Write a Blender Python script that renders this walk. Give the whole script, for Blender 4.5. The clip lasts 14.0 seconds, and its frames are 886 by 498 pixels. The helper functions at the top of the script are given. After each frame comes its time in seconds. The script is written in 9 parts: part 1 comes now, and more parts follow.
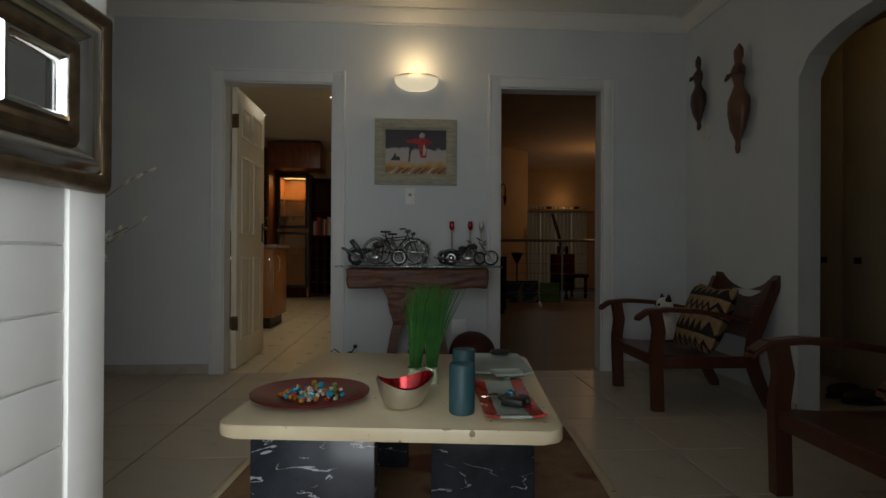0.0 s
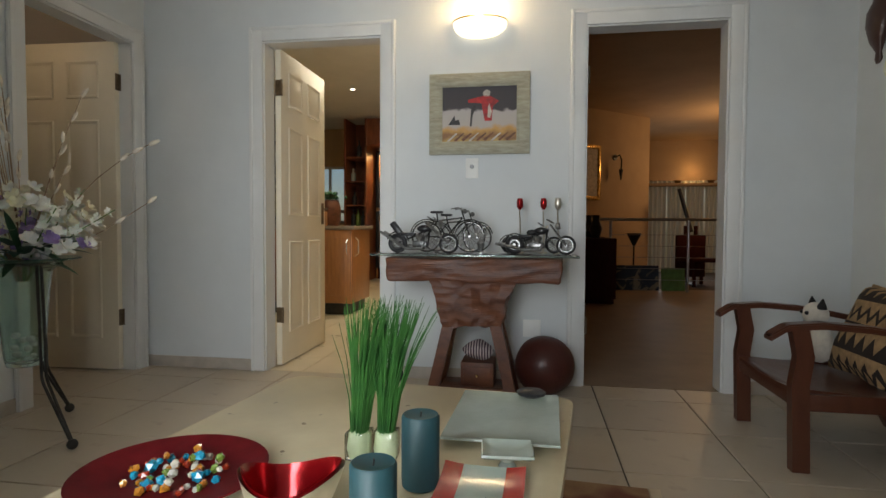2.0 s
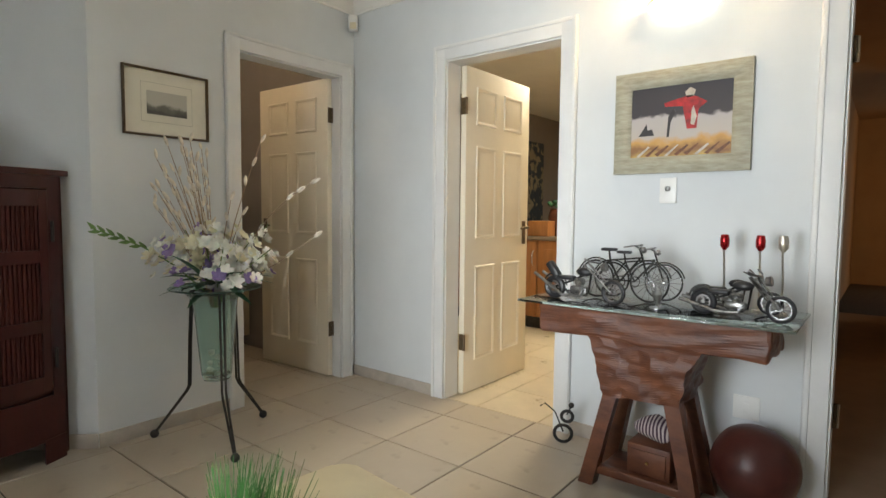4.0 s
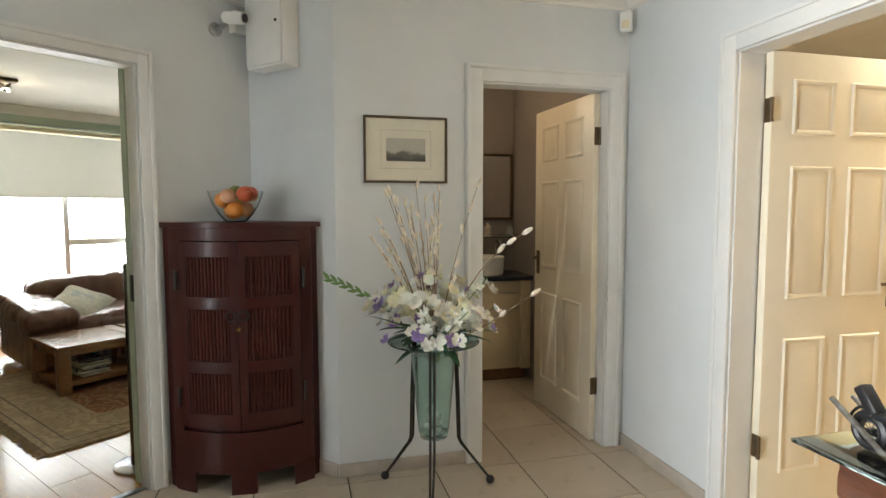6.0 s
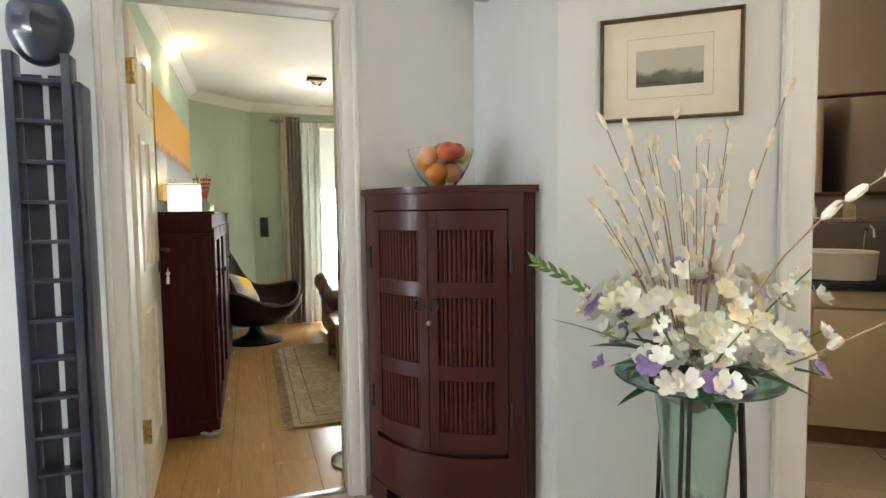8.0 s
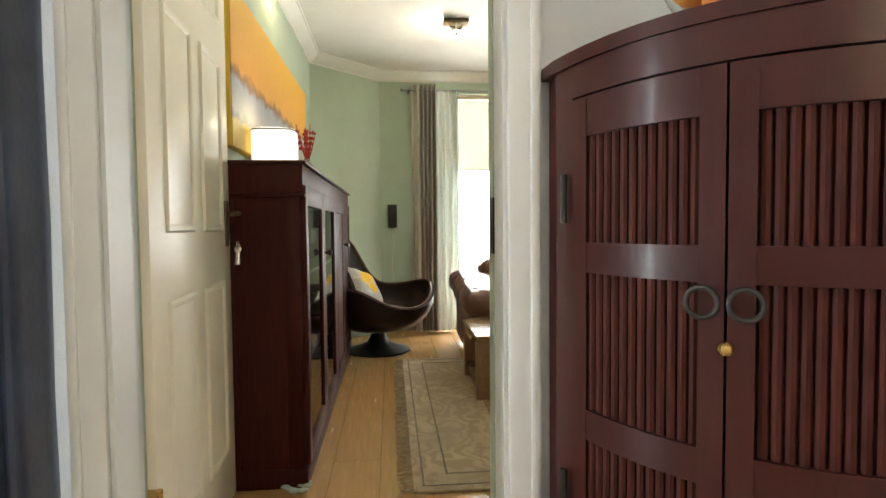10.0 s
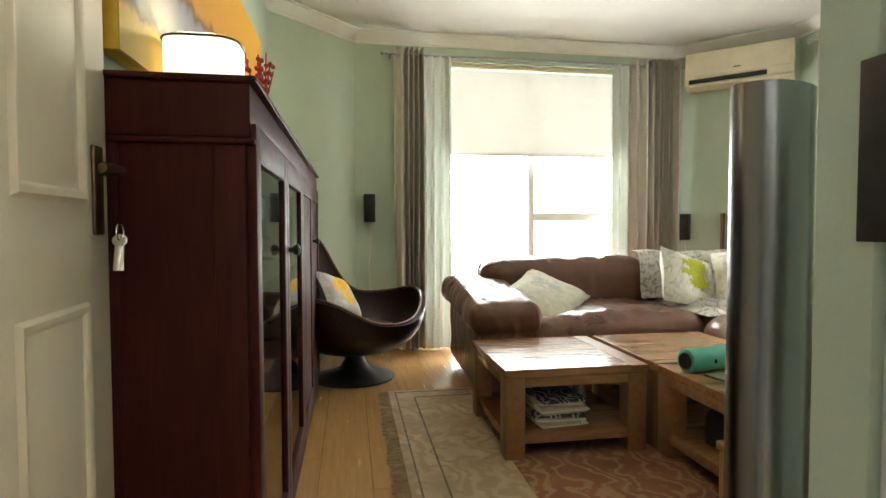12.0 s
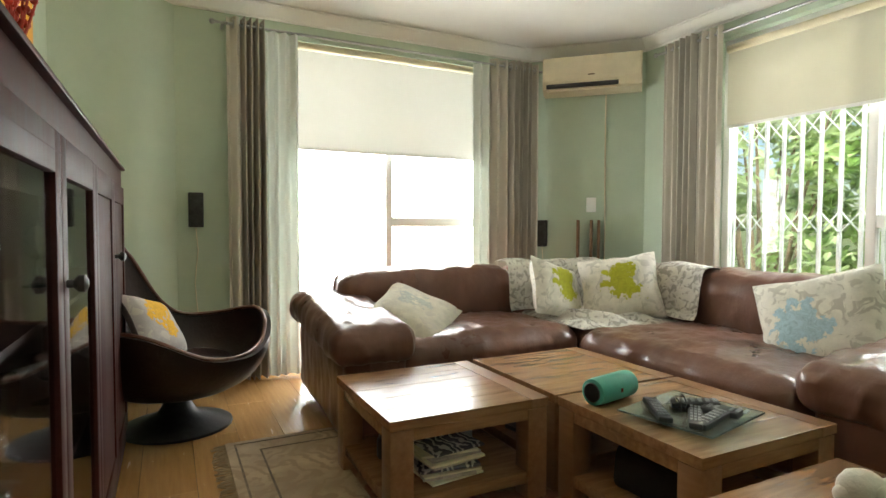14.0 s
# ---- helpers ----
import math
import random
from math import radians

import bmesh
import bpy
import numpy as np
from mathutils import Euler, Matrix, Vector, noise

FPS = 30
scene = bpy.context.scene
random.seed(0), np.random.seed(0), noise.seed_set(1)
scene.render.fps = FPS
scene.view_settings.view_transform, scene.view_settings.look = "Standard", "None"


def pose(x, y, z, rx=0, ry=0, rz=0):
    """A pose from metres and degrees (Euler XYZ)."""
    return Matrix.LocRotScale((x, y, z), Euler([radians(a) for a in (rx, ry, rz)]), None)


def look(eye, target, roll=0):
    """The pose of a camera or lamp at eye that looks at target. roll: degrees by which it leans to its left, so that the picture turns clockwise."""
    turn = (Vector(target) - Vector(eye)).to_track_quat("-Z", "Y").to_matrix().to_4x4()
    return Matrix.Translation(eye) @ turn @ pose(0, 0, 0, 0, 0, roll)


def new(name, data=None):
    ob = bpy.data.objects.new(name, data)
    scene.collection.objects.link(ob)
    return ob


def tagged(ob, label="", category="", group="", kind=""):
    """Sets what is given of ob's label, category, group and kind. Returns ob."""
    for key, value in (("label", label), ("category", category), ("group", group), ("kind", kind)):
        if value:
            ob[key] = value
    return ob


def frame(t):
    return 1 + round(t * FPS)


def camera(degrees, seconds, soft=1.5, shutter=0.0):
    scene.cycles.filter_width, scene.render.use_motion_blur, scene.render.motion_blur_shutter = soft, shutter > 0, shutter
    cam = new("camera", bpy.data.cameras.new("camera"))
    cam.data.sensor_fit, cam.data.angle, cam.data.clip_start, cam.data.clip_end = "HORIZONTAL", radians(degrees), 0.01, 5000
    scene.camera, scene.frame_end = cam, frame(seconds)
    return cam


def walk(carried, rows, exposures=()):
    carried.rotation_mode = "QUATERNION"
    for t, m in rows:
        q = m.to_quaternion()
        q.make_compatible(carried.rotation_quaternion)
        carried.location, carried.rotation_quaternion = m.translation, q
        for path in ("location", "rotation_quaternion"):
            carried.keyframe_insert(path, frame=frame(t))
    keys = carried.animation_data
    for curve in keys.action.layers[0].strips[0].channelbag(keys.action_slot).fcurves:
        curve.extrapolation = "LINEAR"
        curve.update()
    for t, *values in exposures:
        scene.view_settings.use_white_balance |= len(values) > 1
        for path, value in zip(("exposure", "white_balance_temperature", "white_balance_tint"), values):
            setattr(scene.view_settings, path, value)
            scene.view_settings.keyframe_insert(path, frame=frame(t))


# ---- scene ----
cam = camera(77.1, 14.0)
PATH = [
    (0, (0.135, 0.258, 0.855), (0.262, 2.254, 0.861), 0.3),
    (0.5, (0.165, 0.465, 0.86), (0.187, 2.465, 0.836), 0.3),
    (1, (0.258, 0.636, 0.873), (0.169, 2.633, 0.81), 0.3),
    (1.5, (0.366, 0.819, 0.869), (0.179, 2.809, 0.795), 0.2),
    (2, (0.498, 0.96, 0.891), (0.181, 2.933, 0.816), 0.3),
    (2.2, (0.535, 0.988, 0.913), (0.16, 2.951, 0.828), 0.2),
    (4.3, (0.95, 1.706, 1.139), (-0.458, 3.121, 1.015), 0.2),
    (4.5, (0.949, 1.798, 1.146), (-0.558, 3.107, 1.027), -0.1),
    (5, (0.942, 2.009, 1.24), (-0.756, 3.055, 1.1), -0.1),
    (5.5, (0.926, 2.191, 1.317), (-0.911, 2.97, 1.172), -0.1),
    (6, (0.847, 2.389, 1.363), (-1.085, 2.886, 1.218), -0.1),
    (6.5, (0.72, 2.562, 1.365), (-1.263, 2.774, 1.221), -0.3),
    (7, (0.561, 2.703, 1.338), (-1.432, 2.614, 1.197), -0.4),
    (7.5, (0.315, 2.786, 1.277), (-1.645, 2.41, 1.142), -0.6),
    (8, (0.012, 2.819, 1.204), (-1.872, 2.162, 1.073), -0.7),
    (8.5, (-0.292, 2.748, 1.135), (-2.07, 1.839, 1.019), -0.8),
    (9, (-0.548, 2.57, 1.07), (-2.247, 1.518, 0.981), -0.7),
    (9.2, (-0.639, 2.505, 1.046), (-2.315, 1.417, 0.959), -0.7),
    (11.3, (-1.434, 1.71, 0.941), (-3.123, 0.643, 0.858), 0.2),
    (11.5, (-1.49, 1.661, 0.935), (-3.193, 0.616, 0.854), -0.1),
    (12, (-1.632, 1.518, 0.928), (-3.382, 0.554, 0.849), -0.1),
    (12.5, (-1.743, 1.405, 0.917), (-3.549, 0.548, 0.844), -0.0),
    (13, (-1.829, 1.307, 0.909), (-3.7, 0.603, 0.841), 0.1),
    (13.5, (-1.916, 1.249, 0.939), (-3.833, 0.686, 0.863), 0.2),
    (14, (-2.008, 1.203, 0.968), (-3.963, 0.79, 0.891), 0.2),
]
EXPOSE = [(0.0, -2.86), (0.5, -2.34), (0.9, -2.08), (1.5, -1.42), (2.2, -0.98), (4.3, -0.06), (5.0, 0.13), (6.5, 0.31), (7.5, 0.66), (8.5, 1.0), (9.2, 1.06), (11.3, 0.95), (13.0, 0.88), (14.0, 0.73)]
walk(cam, [(t, look(eye, target, roll)) for t, eye, target, roll in PATH], EXPOSE)

# ---- frames of reference ----
LM = pose(-1.486, 0.981, 0, 0, 0, 128.3)      # lounge: x along its door wall, y into the room


def LP(x, y, z=0.0):
    return tuple(LM @ Vector((x, y, z)))


# ---- world, sun and daylight ----
world = bpy.data.worlds.new("world")
scene.world = world
world.use_nodes = True
wn = world.node_tree
sky = wn.nodes.new("ShaderNodeTexSky")
sky.sky_type = "NISHITA"
sky.sun_disc = False
sky.sun_elevation = radians(55)
sky.sun_rotation = radians(200)
wn.links.new(sky.outputs[0], wn.nodes["Background"].inputs[0])
wn.nodes["Background"].inputs[1].default_value = 0.12


def lamp(name, kind, m, energy, color, size=0.1, size_y=None, angle=0.5, spread=180):
    data = bpy.data.lights.new(name, kind)
    data.energy, data.color = energy, color
    if kind == "AREA":
        data.shape, data.size, data.size_y = "RECTANGLE", size, size_y or size
        data.spread = radians(spread)
    elif kind == "SUN":
        data.angle = radians(angle)
    else:
        data.shadow_soft_size = size
    ob = new(name, data)
    ob.matrix_world = m
    return ob


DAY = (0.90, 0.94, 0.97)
WARM = (1.0, 0.72, 0.38)
lamp("sun", "SUN", look((0, 0, 10), (-2.2, 5.0, 0)), 4.5, (1.0, 0.95, 0.86))
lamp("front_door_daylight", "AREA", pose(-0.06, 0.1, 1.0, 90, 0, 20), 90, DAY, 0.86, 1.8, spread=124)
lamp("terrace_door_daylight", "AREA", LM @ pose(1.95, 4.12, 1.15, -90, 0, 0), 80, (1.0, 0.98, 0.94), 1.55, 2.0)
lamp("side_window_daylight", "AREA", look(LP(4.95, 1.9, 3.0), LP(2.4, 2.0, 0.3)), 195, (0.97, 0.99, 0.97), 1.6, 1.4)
lamp("wall_light_glow", "POINT", pose(0.19, 4.03, 2.13), 14, WARM, 0.05)
lamp("kitchen_glow", "AREA", pose(-0.9, 6.6, 2.72), 96, (1.0, 0.88, 0.64), 0.6, 2.6)
lamp("bathroom_glow", "POINT", pose(-2.75, 3.3, 2.30), 7.5, (1.0, 0.72, 0.44), 0.08)
lamp("passage_glow", "POINT", pose(2.75, 2.9, 2.3), 4, (1.0, 0.66, 0.3), 0.06)
lamp("lounge_spots", "POINT", LM @ pose(1.08, 2.74, 2.24), 2.8, (1.0, 0.8, 0.5), 0.03)
lamp("art_spot", "POINT", LM @ pose(0.12, 1.95, 2.25), 1.4, (1.0, 0.78, 0.42), 0.04)
lamp("glass_lamp_glow", "POINT", LM @ pose(0.16, 1.3, 1.40), 1, (1.0, 0.86, 0.6), 0.04)
lamp("stair_room_glow", "POINT", pose(3.6, 10.2, 2.0), 54, (1.0, 0.6, 0.28), 0.1)
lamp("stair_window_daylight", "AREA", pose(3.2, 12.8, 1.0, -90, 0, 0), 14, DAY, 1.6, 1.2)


# ---- materials ----
def mat(name, col, rough=0.5, metal=0.0, var=0.12, scale=6.0, bump=0.05, fine=70.0, stretch=(1, 1, 1), coat=0.0,
        trans=0.0, glow=0.0, col2=None, ior=1.45, alpha=1.0, isle=0.0, sheen=0.0, sub=0.0):
    m = bpy.data.materials.new(name)
    m.use_nodes = True
    nt = m.node_tree
    b = nt.nodes["Principled BSDF"]
    b.inputs["Roughness"].default_value = rough
    b.inputs["Metallic"].default_value = metal
    b.inputs["IOR"].default_value = ior
    b.inputs["Coat Weight"].default_value = coat
    b.inputs["Coat Roughness"].default_value = 0.12
    b.inputs["Transmission Weight"].default_value = trans
    b.inputs["Alpha"].default_value = alpha
    b.inputs["Sheen Weight"].default_value = sheen
    b.inputs["Subsurface Weight"].default_value = sub
    if glow:
        b.inputs["Emission Color"].default_value = (*col, 1)
        b.inputs["Emission Strength"].default_value = glow
    tc = nt.nodes.new("ShaderNodeTexCoord")
    mp = nt.nodes.new("ShaderNodeMapping")
    mp.inputs["Scale"].default_value = stretch
    nt.links.new(tc.outputs["Object"], mp.inputs[0])
    n1 = nt.nodes.new("ShaderNodeTexNoise")
    n1.inputs["Scale"].default_value = scale
    n1.inputs["Detail"].default_value = 6
    n1.inputs["Roughness"].default_value = 0.62
    nt.links.new(mp.outputs[0], n1.inputs["Vector"])
    ramp = nt.nodes.new("ShaderNodeValToRGB")
    c2 = col2 or tuple(c * (1 - 2.2 * var) for c in col)
    c1 = col if col2 else tuple(min(1, c * (1 + 0.8 * var)) for c in col)
    ramp.color_ramp.elements[0].color = (*c2, 1)
    ramp.color_ramp.elements[1].color = (*c1, 1)
    ramp.color_ramp.elements[0].position = 0.3
    ramp.color_ramp.elements[1].position = 0.7
    nt.links.new(n1.outputs[0], ramp.inputs[0])
    out = ramp.outputs[0]
    if isle:
        info = nt.nodes.new("ShaderNodeObjectInfo")
        hsv = nt.nodes.new("ShaderNodeHueSaturation")
        rng = nt.nodes.new("ShaderNodeMapRange")
        rng.inputs["To Min"].default_value = 1 - isle
        rng.inputs["To Max"].default_value = 1 + isle
        nt.links.new(info.outputs["Random"], rng.inputs[0])
        nt.links.new(rng.outputs[0], hsv.inputs["Value"])
        nt.links.new(out, hsv.inputs["Color"])
        out = hsv.outputs[0]
    nt.links.new(out, b.inputs["Base Color"])
    n2 = nt.nodes.new("ShaderNodeTexNoise")
    n2.inputs["Scale"].default_value = fine
    n2.inputs["Detail"].default_value = 4
    nt.links.new(mp.outputs[0], n2.inputs["Vector"])
    if bump:
        bp = nt.nodes.new("ShaderNodeBump")
        bp.inputs["Strength"].default_value = bump
        bp.inputs["Distance"].default_value = 0.01
        nt.links.new(n2.outputs[0], bp.inputs["Height"])
        nt.links.new(bp.outputs[0], b.inputs["Normal"])
    rr = nt.nodes.new("ShaderNodeMapRange")
    rr.inputs["To Min"].default_value = max(0.02, rough - 0.1 * (var > 0))
    rr.inputs["To Max"].default_value = min(1, rough + 0.1 * (var > 0))
    nt.links.new(n1.outputs[0], rr.inputs[0])
    nt.links.new(rr.outputs[0], b.inputs["Roughness"])
    return m


M = {}
M["hall_paint"] = mat("hall_paint", (0.645, 0.675, 0.685), 0.75, var=0.03, scale=2.5, bump=0.06, fine=140)
M["green_paint"] = mat("green_paint", (0.46, 0.55, 0.43), 0.8, var=0.04, scale=2.5, bump=0.06, fine=140)
M["white_paint"] = mat("white_paint", (0.80, 0.80, 0.77), 0.42, var=0.03, scale=5, bump=0.03)
M["ceiling_paint"] = mat("ceiling_paint", (0.80, 0.79, 0.74), 0.85, var=0.03, scale=2, bump=0.05, fine=120)
M["door_paint"] = mat("door_paint", (0.80, 0.74, 0.60), 0.36, var=0.03, scale=3, bump=0.02)
M["kitchen_paint"] = mat("kitchen_paint", (0.62, 0.42, 0.22), 0.8, var=0.05, scale=2)
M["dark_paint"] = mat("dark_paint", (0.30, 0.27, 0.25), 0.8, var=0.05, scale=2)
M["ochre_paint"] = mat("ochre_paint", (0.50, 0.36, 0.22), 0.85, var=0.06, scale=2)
M["tile"] = mat("tile", (0.49, 0.425, 0.34), 0.34, var=0.14, scale=3, bump=0.03, fine=40, isle=0.06, col2=(0.43, 0.37, 0.29))
M["grout"] = mat("grout", (0.10, 0.085, 0.07), 0.9, var=0.2, scale=30)
M["kitchen_tile"] = mat("kitchen_tile", (0.66, 0.57, 0.42), 0.3, var=0.06, scale=5, isle=0.04)
M["laminate"] = mat("laminate", (0.47, 0.27, 0.10), 0.24, var=0.10, scale=4, bump=0.015, stretch=(14, 1, 1), isle=0.05, coat=0.2, col2=(0.38, 0.21, 0.08))
M["skirting"] = mat("skirting", (0.46, 0.41, 0.35), 0.4, var=0.08, scale=9)
M["mahogany"] = mat("mahogany", (0.055, 0.0105, 0.008), 0.5, var=0.2, scale=5, bump=0.03, stretch=(12, 12, 1), ior=1.2, col2=(0.030, 0.006, 0.005))
M["bamboo_red"] = mat("bamboo_red", (0.056, 0.011, 0.0095), 0.34, var=0.12, scale=4, bump=0.015, fine=30, stretch=(5, 5, 1), coat=0.1, ior=1.36, col2=(0.036, 0.0075, 0.007))
M["carved_wood"] = mat("carved_wood", (0.18, 0.064, 0.028), 0.48, var=0.25, scale=7, bump=0.22, fine=30, stretch=(1, 2, 2), col2=(0.06, 0.020, 0.012))
M["dresser_wood"] = mat("dresser_wood", (0.24, 0.075, 0.032), 0.4, var=0.2, scale=4, stretch=(6, 6, 1), coat=0.1)
M["slat_wood"] = mat("slat_wood", (0.066, 0.014, 0.010), 0.6, var=0.2, scale=9, bump=0.03, stretch=(5, 5, 1), ior=1.3)
M["chair_wood"] = mat("chair_wood", (0.095, 0.032, 0.016), 0.35, var=0.2, scale=5, bump=0.06, stretch=(4, 4, 1), coat=0.2, col2=(0.07, 0.022, 0.012))
M["oak"] = mat("oak", (0.36, 0.205, 0.10), 0.22, var=0.2, scale=4, bump=0.03, stretch=(1.2, 9, 9), coat=0.3, col2=(0.22, 0.11, 0.048))
M["oak_across"] = mat("oak_across", (0.30, 0.155, 0.075), 0.35, var=0.2, scale=4, bump=0.05, stretch=(9, 1.2, 9), coat=0.15, col2=(0.22, 0.105, 0.042))
M["kitchen_wood"] = mat("kitchen_wood", (0.42, 0.18, 0.06), 0.35, var=0.12, scale=4, stretch=(8, 8, 1), coat=0.2)
M["leather"] = mat("leather", (0.17, 0.080, 0.052), 0.30, var=0.22, scale=5, bump=0.5, fine=15, coat=0.2, col2=(0.105, 0.046, 0.031), stretch=(1, 1, 0.6))
M["dark_leather"] = mat("dark_leather", (0.026, 0.012, 0.010), 0.35, var=0.2, scale=6, bump=0.2, fine=60)
M["dark_metal"] = mat("dark_metal", (0.05, 0.05, 0.048), 0.45, 0.7, var=0.2, scale=20)
M["chrome"] = mat("chrome", (0.75, 0.75, 0.73), 0.16, 1.0, var=0.05, scale=20, bump=0.0)
M["tower_steel"] = mat("tower_steel", (0.20, 0.205, 0.20), 0.26, 1.0, var=0.04, scale=2, bump=0.0)
M["steel"] = mat("steel", (0.42, 0.43, 0.44), 0.3, 1.0, var=0.08, scale=3, stretch=(30, 30, 1), bump=0.02)
M["bronze"] = mat("bronze", (0.16, 0.115, 0.07), 0.4, 0.9, var=0.2, scale=30)
M["brass"] = mat("brass", (0.6, 0.4, 0.14), 0.28, 1.0, var=0.1, scale=30)
M["black_plastic"] = mat("black_plastic", (0.018, 0.018, 0.02), 0.4, var=0.1, scale=30)
M["white_plastic"] = mat("white_plastic", (0.78, 0.78, 0.75), 0.35, var=0.02)
M["cream_plastic"] = mat("cream_plastic", (0.70, 0.63, 0.45), 0.4, var=0.05)
M["clear_glass"] = mat("clear_glass", (0.95, 0.98, 0.97), 0.02, var=0.0, trans=1.0, bump=0.0)
M["green_glass"] = mat("green_glass", (0.72, 0.88, 0.83), 0.06, var=0.03, trans=0.95, bump=0.03, fine=30)
M["cabinet_glass"] = mat("cabinet_glass", (0.80, 0.82, 0.80), 0.03, var=0.0, trans=1.0, bump=0.0, ior=1.12)
M["rim_glass"] = mat("rim_glass", (0.34, 0.66, 0.57), 0.08, var=0.05, trans=0.85, bump=0.03, fine=30)
M["shelf_glass"] = mat("shelf_glass", (0.70, 0.84, 0.79), 0.02, var=0.0, trans=1.0, bump=0.0)
M["mirror"] = mat("mirror", (0.88, 0.88, 0.88), 0.02, 1.0, var=0.0, bump=0.0)
M["lit_glass"] = mat("lit_glass", (1.0, 0.86, 0.60), 0.4, var=0.02, glow=4.0)
M["hot_bulb"] = mat("hot_bulb", (1.0, 0.90, 0.70), 0.4, var=0.0, glow=12)
M["travertine"] = mat("travertine", (0.62, 0.54, 0.36), 0.32, var=0.1, scale=5, bump=0.05, fine=25, col2=(0.50, 0.42, 0.27))


def ribboned(name, base, vein, scale, lo, hi, rough=0.25, distort=8.0):
    m = mat(name, base, rough, var=0.15, scale=5, bump=0.02)
    nt = m.node_tree
    w = nt.nodes.new("ShaderNodeTexWave")
    w.inputs["Scale"].default_value = scale
    w.inputs["Distortion"].default_value = distort
    w.inputs["Detail"].default_value = 5
    w.inputs["Detail Scale"].default_value = 1.6
    tc = [n for n in nt.nodes if n.type == "TEX_COORD"][0]
    nt.links.new(tc.outputs["Object"], w.inputs["Vector"])
    r = nt.nodes.new("ShaderNodeValToRGB")
    r.color_ramp.elements[0].position, r.color_ramp.elements[1].position = lo, hi
    r.color_ramp.elements[0].color, r.color_ramp.elements[1].color = (0, 0, 0, 1), (1, 1, 1, 1)
    nt.links.new(w.outputs[0], r.inputs[0])
    mix = nt.nodes.new("ShaderNodeMixRGB")
    b = nt.nodes["Principled BSDF"]
    nt.links.new(r.outputs[0], mix.inputs[0])
    nt.links.new(b.inputs["Base Color"].links[0].from_socket, mix.inputs[1])
    mix.inputs[2].default_value = (*vein, 1)
    nt.links.new(mix.outputs[0], b.inputs["Base Color"])
    return m


def veined(name, base, vein, scale, width, rough, tilt):
    """Polished stone crossed by thin broken veins that run aslant."""
    m = mat(name, base, rough, var=0.25, scale=6, bump=0.0)
    nt = m.node_tree
    b = nt.nodes["Principled BSDF"]
    tc = [n for n in nt.nodes if n.type == "TEX_COORD"][0]
    mp = nt.nodes.new("ShaderNodeMapping")
    mp.inputs["Rotation"].default_value = tilt
    mp.inputs["Scale"].default_value = (1.0, 1.0, 3.2)
    nt.links.new(tc.outputs["Object"], mp.inputs[0])

    def noise_node(sc, detail, dist):
        n = nt.nodes.new("ShaderNodeTexNoise")
        n.inputs["Scale"].default_value = sc
        n.inputs["Detail"].default_value = detail
        n.inputs["Distortion"].default_value = dist
        nt.links.new(mp.outputs[0], n.inputs["Vector"])
        return n.outputs[0]

    def math_node(op, a, v):
        n = nt.nodes.new("ShaderNodeMath")
        n.operation = op
        nt.links.new(a, n.inputs[0])
        if not isinstance(v, float):
            nt.links.new(v, n.inputs[1])
        else:
            n.inputs[1].default_value = v
        return n.outputs[0]

    line = math_node("ABSOLUTE", math_node("SUBTRACT", noise_node(scale, 5, 0.9), 0.5), 0.0)
    mask = math_node("MULTIPLY", math_node("SUBTRACT", noise_node(scale * 1.7, 3, 0.3), 0.5), 0.10)
    wide = math_node("ADD", mask, width)
    near = math_node("LESS_THAN", line, wide)
    mix = nt.nodes.new("ShaderNodeMixRGB")
    nt.links.new(math_node("MULTIPLY", near, 0.75), mix.inputs[0])
    nt.links.new(b.inputs["Base Color"].links[0].from_socket, mix.inputs[1])
    mix.inputs[2].default_value = (*vein, 1)
    nt.links.new(mix.outputs[0], b.inputs["Base Color"])
    return m


M["black_marble"] = veined("black_marble", (0.030, 0.036, 0.046), (0.40, 0.42, 0.45), 4.2, 0.002, 0.22, (0.3, 0.55, 0.0))


def speckled(m, col, scale, lo, hi):
    """Adds small dark pits to a material."""
    nt = m.node_tree
    b = nt.nodes["Principled BSDF"]
    tc = [n for n in nt.nodes if n.type == "TEX_COORD"][0]
    nz = nt.nodes.new("ShaderNodeTexNoise")
    nz.inputs["Scale"].default_value = scale
    nz.inputs["Detail"].default_value = 2
    nt.links.new(tc.outputs["Object"], nz.inputs["Vector"])
    r = nt.nodes.new("ShaderNodeValToRGB")
    r.color_ramp.elements[0].position, r.color_ramp.elements[1].position = lo, hi
    r.color_ramp.elements[0].color, r.color_ramp.elements[1].color = (0, 0, 0, 1), (1, 1, 1, 1)
    nt.links.new(nz.outputs[0], r.inputs[0])
    mix = nt.nodes.new("ShaderNodeMixRGB")
    nt.links.new(r.outputs[0], mix.inputs[0])
    nt.links.new(b.inputs["Base Color"].links[0].from_socket, mix.inputs[1])
    mix.inputs[2].default_value = (*col, 1)
    nt.links.new(mix.outputs[0], b.inputs["Base Color"])


speckled(M["travertine"], (0.20, 0.14, 0.07), 26, 0.70, 0.73)
speckled(M["tile"], (0.33, 0.27, 0.21), 9, 0.60, 0.80)


